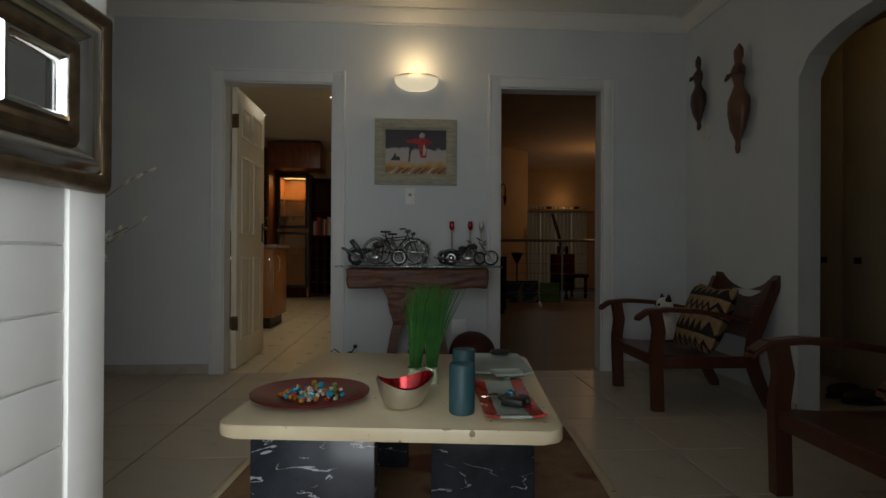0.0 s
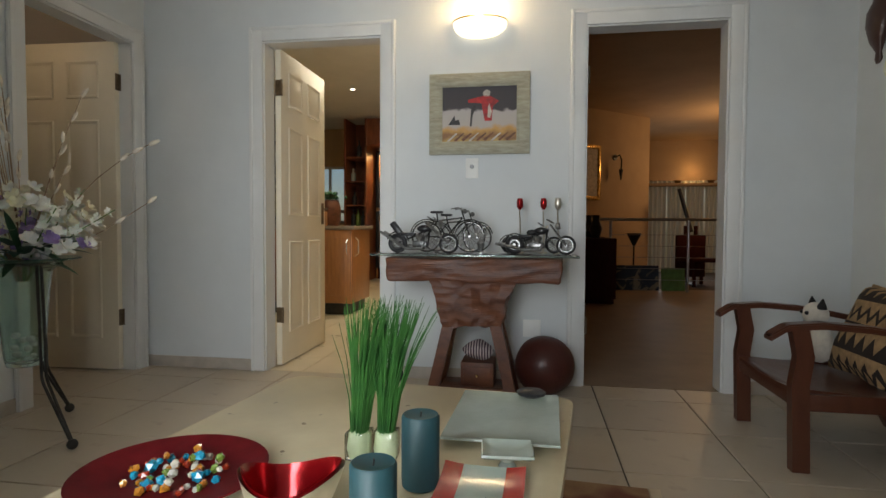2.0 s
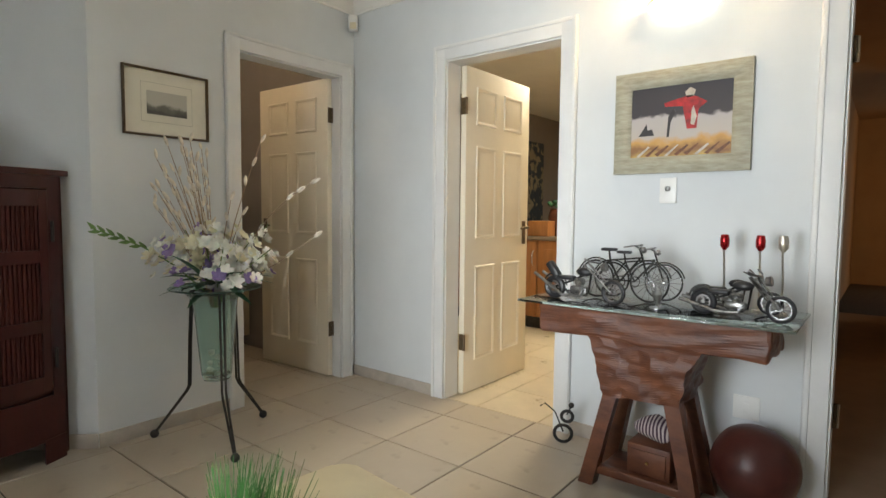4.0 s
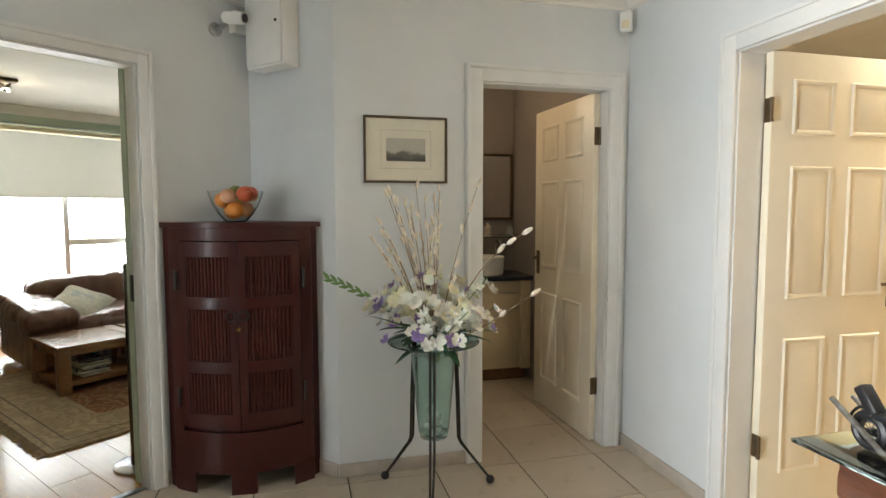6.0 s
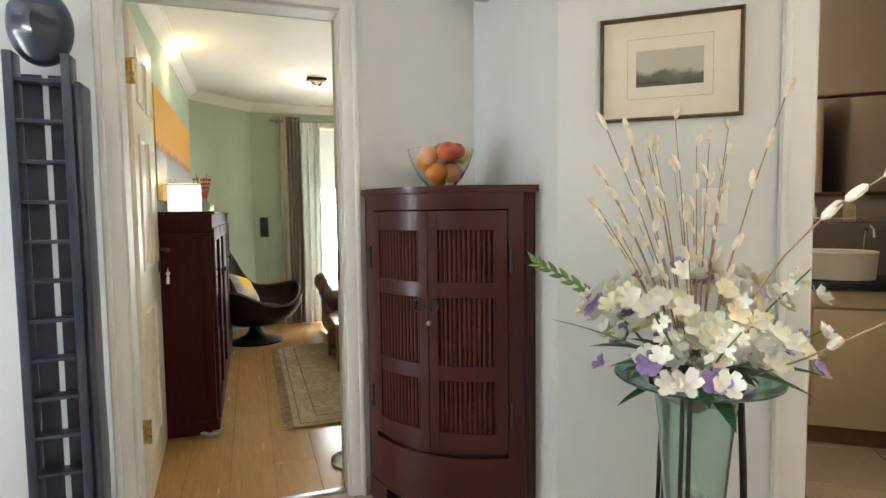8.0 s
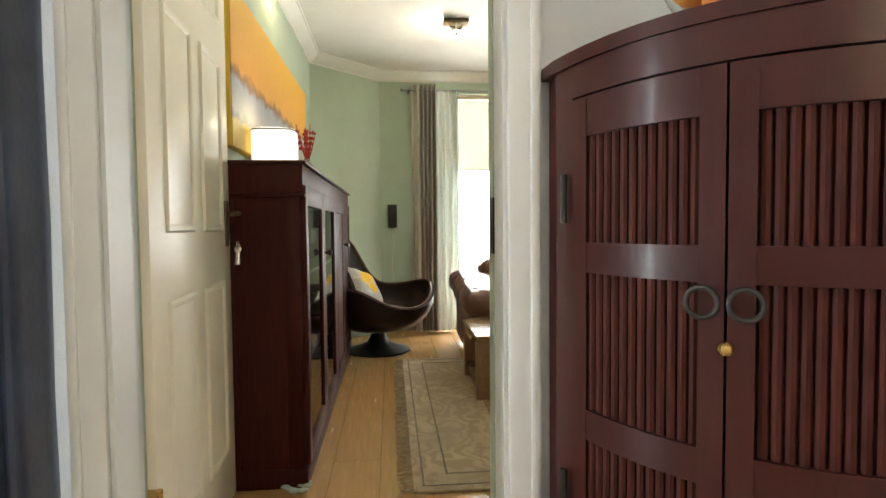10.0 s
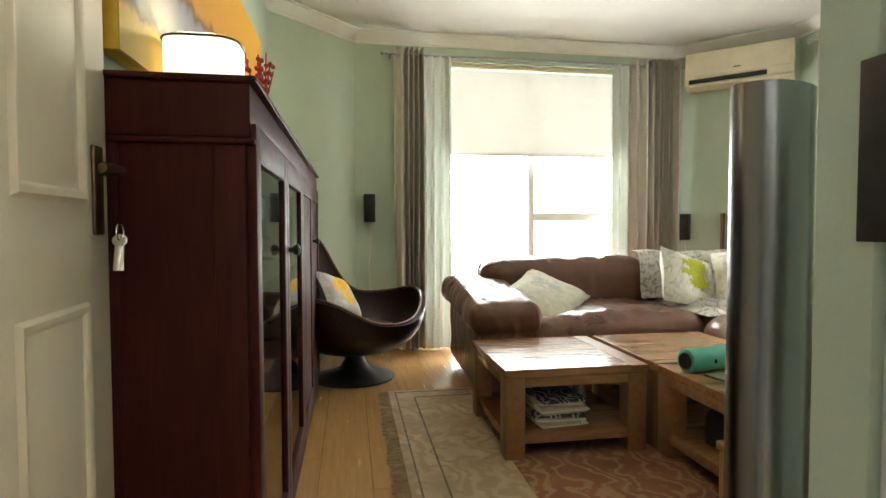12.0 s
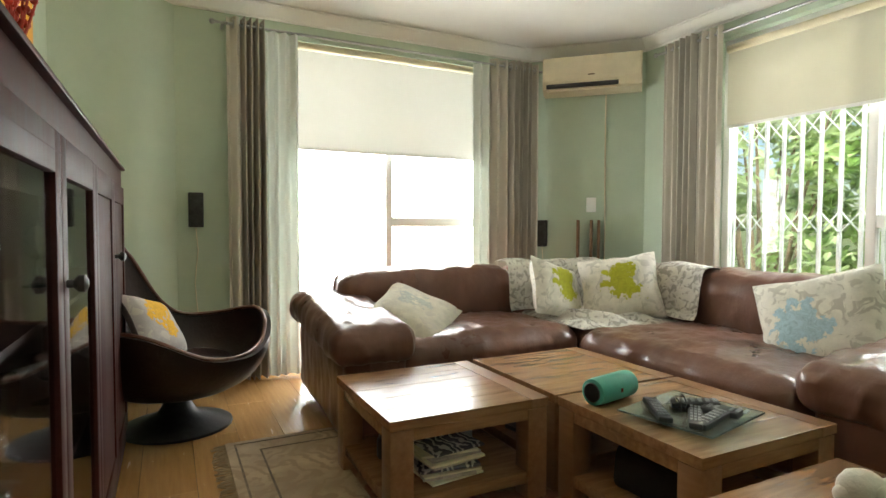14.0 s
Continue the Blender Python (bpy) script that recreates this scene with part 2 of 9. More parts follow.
# ---- building helpers ----
def box(bm, x0, x1, y0, y1, z0, z1, bev=0.0, m=None, seg=2):
    vs = [bm.verts.new((x, y, z)) for z in (z0, z1) for y in (y0, y1) for x in (x0, x1)]
    fs = [bm.faces.new([vs[i] for i in f]) for f in ((0, 2, 3, 1), (4, 5, 7, 6), (0, 1, 5, 4), (2, 6, 7, 3), (0, 4, 6, 2), (1, 3, 7, 5))]
    if bev:
        es = list({e for f in fs for e in f.edges})
        r = bmesh.ops.bevel(bm, geom=es, offset=bev, segments=seg, affect="EDGES", profile=0.5)
        vs = list({v for f in r["faces"] for v in f.verts} | {v for v in vs if v.is_valid})
    if m is not None:
        bmesh.ops.transform(bm, matrix=m, verts=vs)
    return vs


def prism(bm, pts, z0, z1, bev=0.0, m=None):
    lo = [bm.verts.new((x, y, z0)) for x, y in pts]
    hi = [bm.verts.new((x, y, z1)) for x, y in pts]
    n = len(pts)
    fs = [bm.faces.new(lo[::-1]), bm.faces.new(hi)]
    fs += [bm.faces.new((lo[i], lo[(i + 1) % n], hi[(i + 1) % n], hi[i])) for i in range(n)]
    vs = lo + hi
    if bev:
        es = list({e for f in fs[:2] for e in f.edges})
        r = bmesh.ops.bevel(bm, geom=es, offset=bev, segments=2, affect="EDGES", profile=0.5)
        vs = list({v for f in r["faces"] for v in f.verts} | {v for v in vs if v.is_valid})
    if m is not None:
        bmesh.ops.transform(bm, matrix=m, verts=vs)
    return vs


def lathe(bm, prof, seg=24, m=None, sx=1.0, sy=1.0, close=False):
    rings = []
    for r, z in prof:
        rings.append([bm.verts.new((r * sx * math.cos(2 * math.pi * i / seg), r * sy * math.sin(2 * math.pi * i / seg), z)) for i in range(seg)])
    for a, b in zip(rings, rings[1:] + rings[:1] if close else rings[1:]):
        for i in range(seg):
            bm.faces.new((a[i], a[(i + 1) % seg], b[(i + 1) % seg], b[i]))
    if not close:
        bm.faces.new(rings[0][::-1])
        bm.faces.new(rings[-1])
    vs = [v for r in rings for v in r]
    if m is not None:
        bmesh.ops.transform(bm, matrix=m, verts=vs)
    return vs


def tube(bm, pts, r, seg=8, r2=None, m=None):
    """A round rod along points, tapering from r to r2."""
    pts = [Vector(p) for p in pts]
    rings = []
    side = None
    for i, p in enumerate(pts):
        d = (pts[min(i + 1, len(pts) - 1)] - pts[max(i - 1, 0)]).normalized()
        ref = side if side is not None and abs(side.dot(d)) < 0.95 else (Vector((0, 0, 1)) if abs(d.z) < 0.9 else Vector((1, 0, 0)))
        a = d.cross(ref).normalized()
        b = d.cross(a).normalized()
        side = ref
        rr = r + ((r2 if r2 is not None else r) - r) * i / max(1, len(pts) - 1)
        rings.append([bm.verts.new(p + rr * (math.cos(2 * math.pi * k / seg) * a + math.sin(2 * math.pi * k / seg) * b)) for k in range(seg)])
    for a, b in zip(rings, rings[1:]):
        for i in range(seg):
            bm.faces.new((a[i], a[(i + 1) % seg], b[(i + 1) % seg], b[i]))
    bm.faces.new(rings[0][::-1])
    bm.faces.new(rings[-1])
    vs = [v for q in rings for v in q]
    if m is not None:
        bmesh.ops.transform(bm, matrix=m, verts=vs)
    return vs


def ball(bm, c, r, m=None, u=14, v=10, sc=(1, 1, 1)):
    q = Matrix.Translation(c) @ Matrix.Diagonal((*sc, 1))
    if m is not None:
        q = m @ q
    return bmesh.ops.create_uvsphere(bm, u_segments=u, v_segments=v, radius=r, matrix=q)["verts"]


def ring(bm, R, r, m=None, seg=20, sec=8, arc=1.0):
    n = seg if arc == 1.0 else seg + 1
    rows = []
    for i in range(n):
        a = 2 * math.pi * arc * i / seg
        rows.append([bm.verts.new(((R + r * math.cos(b)) * math.cos(a), (R + r * math.cos(b)) * math.sin(a), r * math.sin(b)))
                     for b in (2 * math.pi * k / sec for k in range(sec))])
    for i in range(n if arc == 1.0 else n - 1):
        a, b = rows[i], rows[(i + 1) % n]
        for k in range(sec):
            bm.faces.new((a[k], b[k], b[(k + 1) % sec], a[(k + 1) % sec]))
    vs = [v for q in rows for v in q]
    if m is not None:
        bmesh.ops.transform(bm, matrix=m, verts=vs)
    return vs


def sheet(bm, fn, nu, nv, thick=0.0):
    """A grid from fn(u, v), 0 to 1 each; closed with a thickness along the normals if thick."""
    g = [[bm.verts.new(fn(i / nu, j / nv)) for j in range(nv + 1)] for i in range(nu + 1)]
    fs = [bm.faces.new((g[i][j], g[i + 1][j], g[i + 1][j + 1], g[i][j + 1])) for i in range(nu) for j in range(nv)]
    if thick:
        bm.normal_update()
        bmesh.ops.solidify(bm, geom=fs, thickness=thick)
    return g


def mesh_of(name, bm, material, smooth=True):
    bmesh.ops.recalc_face_normals(bm, faces=bm.faces)
    me = bpy.data.meshes.new(name)
    bm.to_mesh(me)
    bm.free()
    me.materials.append(M[material] if isinstance(material, str) else material)
    if smooth:
        me.polygons.foreach_set("use_smooth", [True] * len(me.polygons))
        me.set_sharp_from_angle(angle=radians(38))
    return me


def part(name, bm, material, parent, label="", m=None, smooth=True):
    ob = new(name, mesh_of(name, bm, material, smooth))
    ob.parent = parent
    if m is not None:
        ob.matrix_basis = m
    if label:
        tagged(ob, label)
    return ob


def thing(name, m, label, category, group="", kind=""):
    ob = new(name)
    ob.empty_display_size = 0.05
    ob.matrix_basis = m
    return tagged(ob, label, category, group, kind)


def solid(name, bm, material, m=None, label="", category="", kind="", group="", smooth=True):
    ob = new(name, mesh_of(name, bm, material, smooth))
    if m is not None:
        ob.matrix_basis = m
    return tagged(ob, label, category, group, kind)


def B():
    return bmesh.new()


def boxes(*bs):
    bm = B()
    for b in bs:
        box(bm, *b)
    return bm


def wall(name, m, x0, x1, z1, thick, openings, material, label, z0=-0.02):
    """A wall along x with its room face at y = 0, pierced by openings (x0, x1, z0, z1)."""
    xs = sorted({x0, x1, *[o[0] for o in openings], *[o[1] for o in openings]})
    zs = sorted({z0, z1, *[max(z0, o[2]) for o in openings], *[o[3] for o in openings]})
    free = lambda a, b: any(o[0] <= a < o[1] and max(z0, o[2]) <= b < o[3] for o in openings)
    bm, made = B(), {}

    def v(x, y, z):
        k = (x, y, z)
        if k not in made:
            made[k] = bm.verts.new(k)
        return made[k]

    cells = {(i, j) for i in range(len(xs) - 1) for j in range(len(zs) - 1) if not free(xs[i], zs[j])}
    for i, j in cells:
        a, b, c, d = xs[i], xs[i + 1], zs[j], zs[j + 1]
        bm.faces.new((v(a, 0, c), v(b, 0, c), v(b, 0, d), v(a, 0, d)))
        bm.faces.new((v(a, thick, c), v(a, thick, d), v(b, thick, d), v(b, thick, c)))
        for (di, dj), (p, q) in {(-1, 0): ((a, c), (a, d)), (1, 0): ((b, c), (b, d)), (0, -1): ((a, c), (b, c)), (0, 1): ((a, d), (b, d))}.items():
            if (i + di, j + dj) not in cells:
                bm.faces.new((v(p[0], 0, p[1]), v(q[0], 0, q[1]), v(q[0], thick, q[1]), v(p[0], thick, p[1])))
    return solid(name, bm, material, m, label, "wall", "structure", smooth=False)


# ---- walls ----
HZ, LZ = 2.53, 2.385
T = lambda x, y, z=0.0, r=0.0: pose(x, y, z, 0, 0, r)
wall("wall_kitchen", T(0, 4.17), -3.7, 2.15, 2.75, 0.12, [(-1.135, -0.386, -0.02, 2.02), (0.781, 1.53, -0.02, 2.02)], "hall_paint", "pale grey-blue painted wall with two doorways")
wall("wall_bathroom", T(-1.935, 2.56, 0, 90), 0, 1.61, HZ, 0.11, [(0.749, 1.495, -0.02, 2.02)], "hall_paint", "pale grey painted wall with the bathroom doorway")
wall("wall_niche", T(-2.395, 2.134, 0, 42.8), 0.0, 0.627, HZ, 0.10, [], "hall_paint", "short pale grey angled wall behind the corner cabinet")
wall("wall_lounge_door", LM, -0.85, 1.468, 2.6, 0.15, [(0.075, 0.885, -0.02, 2.03)], "hall_paint", "pale grey wall with the lounge doorway")
wall("wall_front", T(-1.15, 0.3, 0, 180) @ T(-3.6, 0), 0, 3.6, HZ, 0.25, [(3.6 - 1.58, 3.6 - 0.60, -0.02, 2.08)], "hall_paint", "plain wall with the front door opening")
bm = B()
box(bm, 2.15, 2.27, 3.01, 4.29, -0.02, HZ)
box(bm, 2.15, 2.27, 0.05, 1.91, -0.02, HZ)
N = 16
for i in range(N):
    ya, yb = 1.91 + 1.10 * i / N, 1.91 + 1.10 * (i + 1) / N
    za, zb = [1.756 + 0.20 * math.sqrt(max(0, 1 - ((y - 2.46) / 0.55) ** 2)) for y in (ya, yb)]
    p = [bm.verts.new(c) for c in ((2.15, ya, za), (2.15, yb, zb), (2.15, yb, HZ), (2.15, ya, HZ), (2.27, ya, za), (2.27, yb, zb), (2.27, yb, HZ), (2.27, ya, HZ))]
    for f in ((0, 1, 2, 3), (7, 6, 5, 4), (0, 4, 5, 1), (3, 2, 6, 7)):
        bm.faces.new([p[k] for k in f])
bmesh.ops.remove_doubles(bm, verts=bm.verts, dist=0.0005)
solid("wall_arch", bm, "hall_paint", None, "pale grey wall with an arched opening to a passage", "wall", "structure", smooth=False)

# lounge shell
wall("wall_lounge_back", LM, 1.468, 2.2, 2.6, 0.15, [], "green_paint", "plain green lounge wall beside its door")
bm = B()
box(bm, 0.0, 0.075, 0.152, 0.162, 0, 2.5)
box(bm, 0.885, 1.468, 0.152, 0.162, 0, 2.5)
box(bm, 0.075, 0.885, 0.152, 0.162, 2.03, 2.5)
solid("wall_lounge_lining", bm, "green_paint", LM, "green painted lounge side of the door wall", "wall", "structure")
wall("wall_lounge_jog", LM @ T(2.2, 0.0, 0, 90), 0.15, 0.6, 2.6, 0.1, [], "green_paint", "plain green return wall")
wall("wall_lounge_south", LM @ T(0, 0.6) @ T(4.0, 0, 0, 180), 0, 1.9, 2.6, 0.1, [], "green_paint", "plain green lounge wall")
wall("wall_lounge_left", LM @ T(0.0, 0, 0, 90), 0.15, 3.48, 2.6, 0.12, [], "green_paint", "sage green lounge wall with a long picture")
wall("wall_lounge_left_corner", LM @ T(0.0, 3.48, 0, 45), 0, 0.778, 2.6, 0.12, [], "green_paint", "sage green angled corner wall with a small speaker")
wall("wall_terrace", LM @ T(0, 4.03), 0.55, 3.13, 2.6, 0.2, [(1.12, 2.80, 0.0, 2.20)], "green_paint", "sage green wall with a terrace door")
wall("wall_lounge_right_corner", LM @ T(3.13, 4.03, 0, -45), 0, 0.891, 2.6, 0.12, [], "green_paint", "sage green angled corner wall under the air conditioner")
wall("wall_side_window", LM @ T(3.76, 3.40, 0, -90), 0, 2.9, 2.6, 0.2, [(0.62, 2.20, 0.0, 2.20)], "green_paint", "sage green wall with a sliding window")


def cornice(bm, p, q, z, d=0.09, h=0.09, m=None):
    """A coved moulding between a wall and the ceiling, along p to q with the room on the left."""
    p, q = Vector((*p, 0)), Vector((*q, 0))
    t = (q - p).normalized()
    n = Vector((-t.y, t.x, 0))
    prof = [(0.0, 0.0), (0.0, -h), (0.012, -h), (0.014, -h + 0.012), (0.03, -h + 0.02), (0.05, -h + 0.045), (d - 0.02, -0.028), (d - 0.012, -0.014), (d, -0.012), (d, 0.0)]
    rows = []
    for e, s in ((p, 1), (q, -1)):
        rows.append([bm.verts.new(e + n * a + Vector((0, 0, z + b))) for a, b in prof])
    for i in range(len(prof)):
        j = (i + 1) % len(prof)
        bm.faces.new((rows[0][i], rows[1][i], rows[1][j], rows[0][j]))
    bm.faces.new(rows[0]), bm.faces.new(rows[1][::-1])
    return bm


for p, q in (((2.15, 4.17), (-1.935, 4.17)), ((-1.935, 4.17), (-1.935, 2.56)), ((-1.935, 2.56), (-2.395, 2.134)), ((-2.395, 2.134), (-0.96, 0.31)), ((-0.96, 0.30), (2.15, 0.30)), ((2.15, 0.30), (2.15, 4.17))):
    bm = cornice(B(), p, q, HZ - 0.002)
    solid("cornice_hall", bm, "ceiling_paint", None, "white coved plaster cornice of the hall", "cornice", "structure")
pts = [(3.76, 0.6), (3.76, 3.40), (3.13, 4.03), (0.55, 4.03), (0.0, 3.48), (0.0, 0.162), (2.2, 0.162)]
for p, q in zip(pts, pts[1:]):
    bm = cornice(B(), p, q, LZ - 0.002, 0.085, 0.085)
    solid("cornice_lounge", bm, "ceiling_paint", LM, "white coved plaster cornice of the lounge", "cornice", "structure")

# ceilings
bm = B()
prism(bm, [(-2.42, 2.12), (-0.9, 0.05), (2.3, 0.05), (2.3, 4.2), (-1.95, 4.2), (-1.95, 2.57)], HZ, HZ + 0.06)
solid("ceiling_hall", bm, "ceiling_paint", None, "white plaster hall ceiling", "ceiling", "structure", smooth=False)
bm = B()
prism(bm, [(-0.2, 0.1), (2.3, 0.1), (2.3, 0.5), (4.0, 0.5), (4.0, 3.5), (3.2, 4.25), (0.5, 4.25), (-0.2, 3.5)], LZ, LZ + 0.06)
solid("ceiling_lounge", bm, "ceiling_paint", LM, "white plaster lounge ceiling", "ceiling", "structure", smooth=False)

# ---- floors ----
def clipped(poly, keep):
    """A polygon cut by half planes (nx, ny, c): nx * x + ny * y <= c stays."""
    for nx, ny, c in keep:
        out = []
        for a, b in zip(poly, poly[1:] + poly[:1]):
            da, db = nx * a[0] + ny * a[1] - c, nx * b[0] + ny * b[1] - c
            if da <= 0:
                out.append(a)
            if da * db < 0:
                t = da / (da - db)
                out.append((a[0] + t * (b[0] - a[0]), a[1] + t * (b[1] - a[1])))
        poly = out
        if len(poly) < 3:
            return []
    return poly


vx, vy = math.cos(radians(218.3)), math.sin(radians(218.3))
c0 = vx * -1.486 + vy * 0.981
bm = B()
prism(bm, [(-0.6, -0.6), (2.6, -0.6), (2.6, 4.2), (-3.8, 4.2), (-3.8, 2.7)], -0.08, -0.006)
floor_hall = solid("floor_hall", bm, "grout", None, "dark grout bed under the hall tiles", "floor", "structure", smooth=False)
bm = B()
prism(bm, [(-0.3, 0.03), (4.1, 0.03), (4.1, 4.3), (-0.3, 4.3)], -0.08, -0.004)
floor_lounge = solid("floor_lounge", bm, "grout", LM, "underlay of the lounge floor", "floor", "structure", smooth=False)

# ---- door trims and doors ----
M["trim_paint"] = mat("trim_paint", (0.70, 0.71, 0.70), 0.5, var=0.03, scale=5, bump=0.03)
def trim(name, m, x0, x1, z1, depth, label, w=0.085, lining="trim_paint"):
    """Architrave and lining of an opening x0 to x1 in a wall along x, room face at y = 0."""
    bm = B()
    for y0, y1 in ((-0.020, -0.002), (depth + 0.002, depth + 0.016)):
        box(bm, x0 - w, x0 + 0.004, y0, y1, 0, z1 + w, 0.005)
        box(bm, x1 - 0.004, x1 + w, y0, y1, 0, z1 + w, 0.005)
        box(bm, x0 - w + 0.002, x1 + w - 0.002, y0 + 0.001, y1 + 0.001, z1 - 0.004, z1 + w - 0.003, 0.005)
    for y0, y1 in ((-0.027, -0.012),):
        box(bm, x0 - w + 0.004, x0 - w + 0.024, y0, y1, 0, z1 + w - 0.004, 0.004)
        box(bm, x1 + w - 0.024, x1 + w - 0.004, y0, y1, 0, z1 + w - 0.004, 0.004)
        box(bm, x0 - w + 0.006, x1 + w - 0.006, y0 + 0.001, y1, z1 + w - 0.024, z1 + w - 0.005, 0.004)
    box(bm, x0 - 0.003, x0 + 0.012, -0.001, depth + 0.001, 0, z1)
    box(bm, x1 - 0.012, x1 + 0.003, -0.001, depth + 0.001, 0, z1)
    box(bm, x0 + 0.012, x1 - 0.012, -0.001, depth + 0.001, z1 - 0.012, z1 + 0.003)
    return solid(name, bm, lining, m, label, "door frame", "structure")


trim("trim_kitchen_door", T(0, 4.17), -1.135, -0.386, 2.02, 0.12, "white painted architrave of the kitchen doorway")
trim("trim_stair_door", T(0, 4.17), 0.781, 1.53, 2.02, 0.12, "white painted architrave of the dark doorway")
trim("trim_bathroom_door", T(-1.935, 2.56, 0, 90), 0.749, 1.495, 2.02, 0.11, "white painted architrave of the bathroom doorway")
trim("trim_lounge_door", LM, 0.075, 0.885, 2.03, 0.098, "white painted architrave of the lounge doorway", 0.066)
solid("trim_lounge_rebate", boxes((0.8732, 0.8845, 0.116, 0.166, 0.0, 2.03)), "green_paint", LM, "green painted rebate of the lounge doorway", "door frame", "structure")
solid("strike_plate", boxes((0.8685, 0.8728, 0.094, 0.126, 0.917, 1.045, 0.001)), "dark_metal", LM, "bronze strike plate on the lounge door frame", "strike plate", "structure")


def panel_mesh(w, h):
    bm = B()
    o = [(0, 0), (w, 0), (w, h), (0, h)]
    # moulded rim falling inwards, then a raised field
    steps = [(0.0, 0.0), (0.006, 0.008), (0.014, 0.007), (0.022, 0.0), (0.034, 0.0005), (0.050, 0.006)]
    rows = []
    for ins, up in steps:
        rows.append([bm.verts.new((ins + (w - 2 * ins) * (x / w), -up, ins + (h - 2 * ins) * (z / h))) for x, z in o])
    for a, b in zip(rows, rows[1:]):
        for i in range(4):
            bm.faces.new((a[i], a[(i + 1) % 4], b[(i + 1) % 4], b[i]))
    bm.faces.new(rows[-1])
    bm.faces.new(rows[0][::-1])
    return bm


def lever(parent, x, y, z, out, toward, metal="bronze"):
    """Backplate and lever handle on a face whose outward side is out (+-1 in y)."""
    bm = B()
    box(bm, x - 0.021, x + 0.021, min(y, y + out * 0.007), max(y, y + out * 0.007), z - 0.085, z + 0.075, 0.003)
    plate = part("handle_plate", bm, metal, parent, "dull bronze handle plate")
    bm = B()
    tube(bm, [(x, y + out * 0.004, z + 0.03), (x, y + out * 0.045, z + 0.03), (x + toward * 0.02, y + out * 0.05, z + 0.03), (x + toward * 0.11, y + out * 0.05, z + 0.026)], 0.008)
    part("lever", bm, metal, plate)


def panel_door(name, m, w, h, label, side=1, hinge_metal="bronze", keys=None):
    """A six-panel leaf hinged at x = 0 along x; y 0 to 0.038."""
    ob = thing(name, m, label, "door")
    bm = B()
    box(bm, 0, w, 0, 0.038, 0.008, h, 0.002)
    leaf = part("leaf", bm, "door_paint", ob)
    st, mid = 0.105, 0.085
    pw = (w - 2 * st - mid) / 2
    for z0, z1 in ((0.20, 0.80), (0.97, 1.54), (1.67, 1.90)):
        for x in (st, st + pw + mid):
            me = panel_mesh(pw, z1 - z0)
            bmesh.ops.translate(me, vec=(x, -0.0005, z0), verts=me.verts)
            part("panel", me, "door_paint", leaf)
            me = panel_mesh(pw, z1 - z0)
            bmesh.ops.transform(me, matrix=pose(x + pw, 0.0385, z0, 0, 0, 180), verts=me.verts)
            part("panel", me, "door_paint", leaf)
    for z in (0.33, 1.77):
        bm = B()
        tube(bm, [(-0.006, -0.006 if side > 0 else 0.044, z - 0.05), (-0.006, -0.006 if side > 0 else 0.044, z + 0.05)], 0.008)
        box(bm, -0.0035, -0.0005, 0.003, 0.035, z - 0.05, z + 0.05)
        part("hinge", bm, hinge_metal, ob, "dull bronze butt hinge")
    lever(leaf, w - 0.055, 0.0, 1.0, -1, -1)
    lever(leaf, w - 0.055, 0.038, 1.0, 1, -1)
    return ob


panel_door("door_kitchen", T(-1.118, 4.292, 0, 90) @ T(0, -0.04), 0.745, 2.01, "cream six-panel wooden kitchen door standing wide open")
panel_door("door_bathroom", T(-2.012, 4.041, 0, 182), 0.735, 2.01, "cream six-panel wooden bathroom door standing wide open")
panel_door("door_lounge", LM @ T(0.094, 0.168, 0, 92.8) @ T(0, 0.0), 0.765, 2.02, "cream six-panel wooden lounge door opened against the wall", hinge_metal="brass")
bm = B()
for z in (0.33, 1.77):
    box(bm, 0.0, 0.02, 0.0, 0.003, z - 0.05, z + 0.05)
tube(bm, [(0.004, -0.004, 0.28), (0.004, -0.004, 0.38)], 0.007)
tube(bm, [(0.004, -0.004, 1.72), (0.004, -0.004, 1.82)], 0.007)
solid("door_hinges", bm, "bronze", T(0.795, 4.262), "bronze hinges on the empty side of a door frame", "hinge", "structure")

# front door leaf, opened into the hall
fd = thing("front_door", T(-0.508, 0.402, 0, 87), "white boarded front door standing open", "door")
bm = B()
box(bm, 0.0, 0.97, 0.0, 0.04, 0.01, 2.05, 0.003)
fleaf = part("leaf", bm, "white_paint", fd)
for x0, x1 in ((0.0, 0.11), (0.86, 0.968)):
    part("stile", boxes((x0 + 0.002, x1, -0.012, 0.001, 0.012, 2.048, 0.004)), "white_paint", fleaf)
for i in range(17):
    z = 0.06 + i * 0.115
    part("board", boxes((0.112, 0.858, -0.006, 0.001, z, z + 0.111, 0.003)), "white_paint", fleaf)
mir = thing("framed_mirror", fd.matrix_basis @ pose(0.575, -0.013, 0.958), "small mirror with nested silver and bronze mouldings", "mirror")


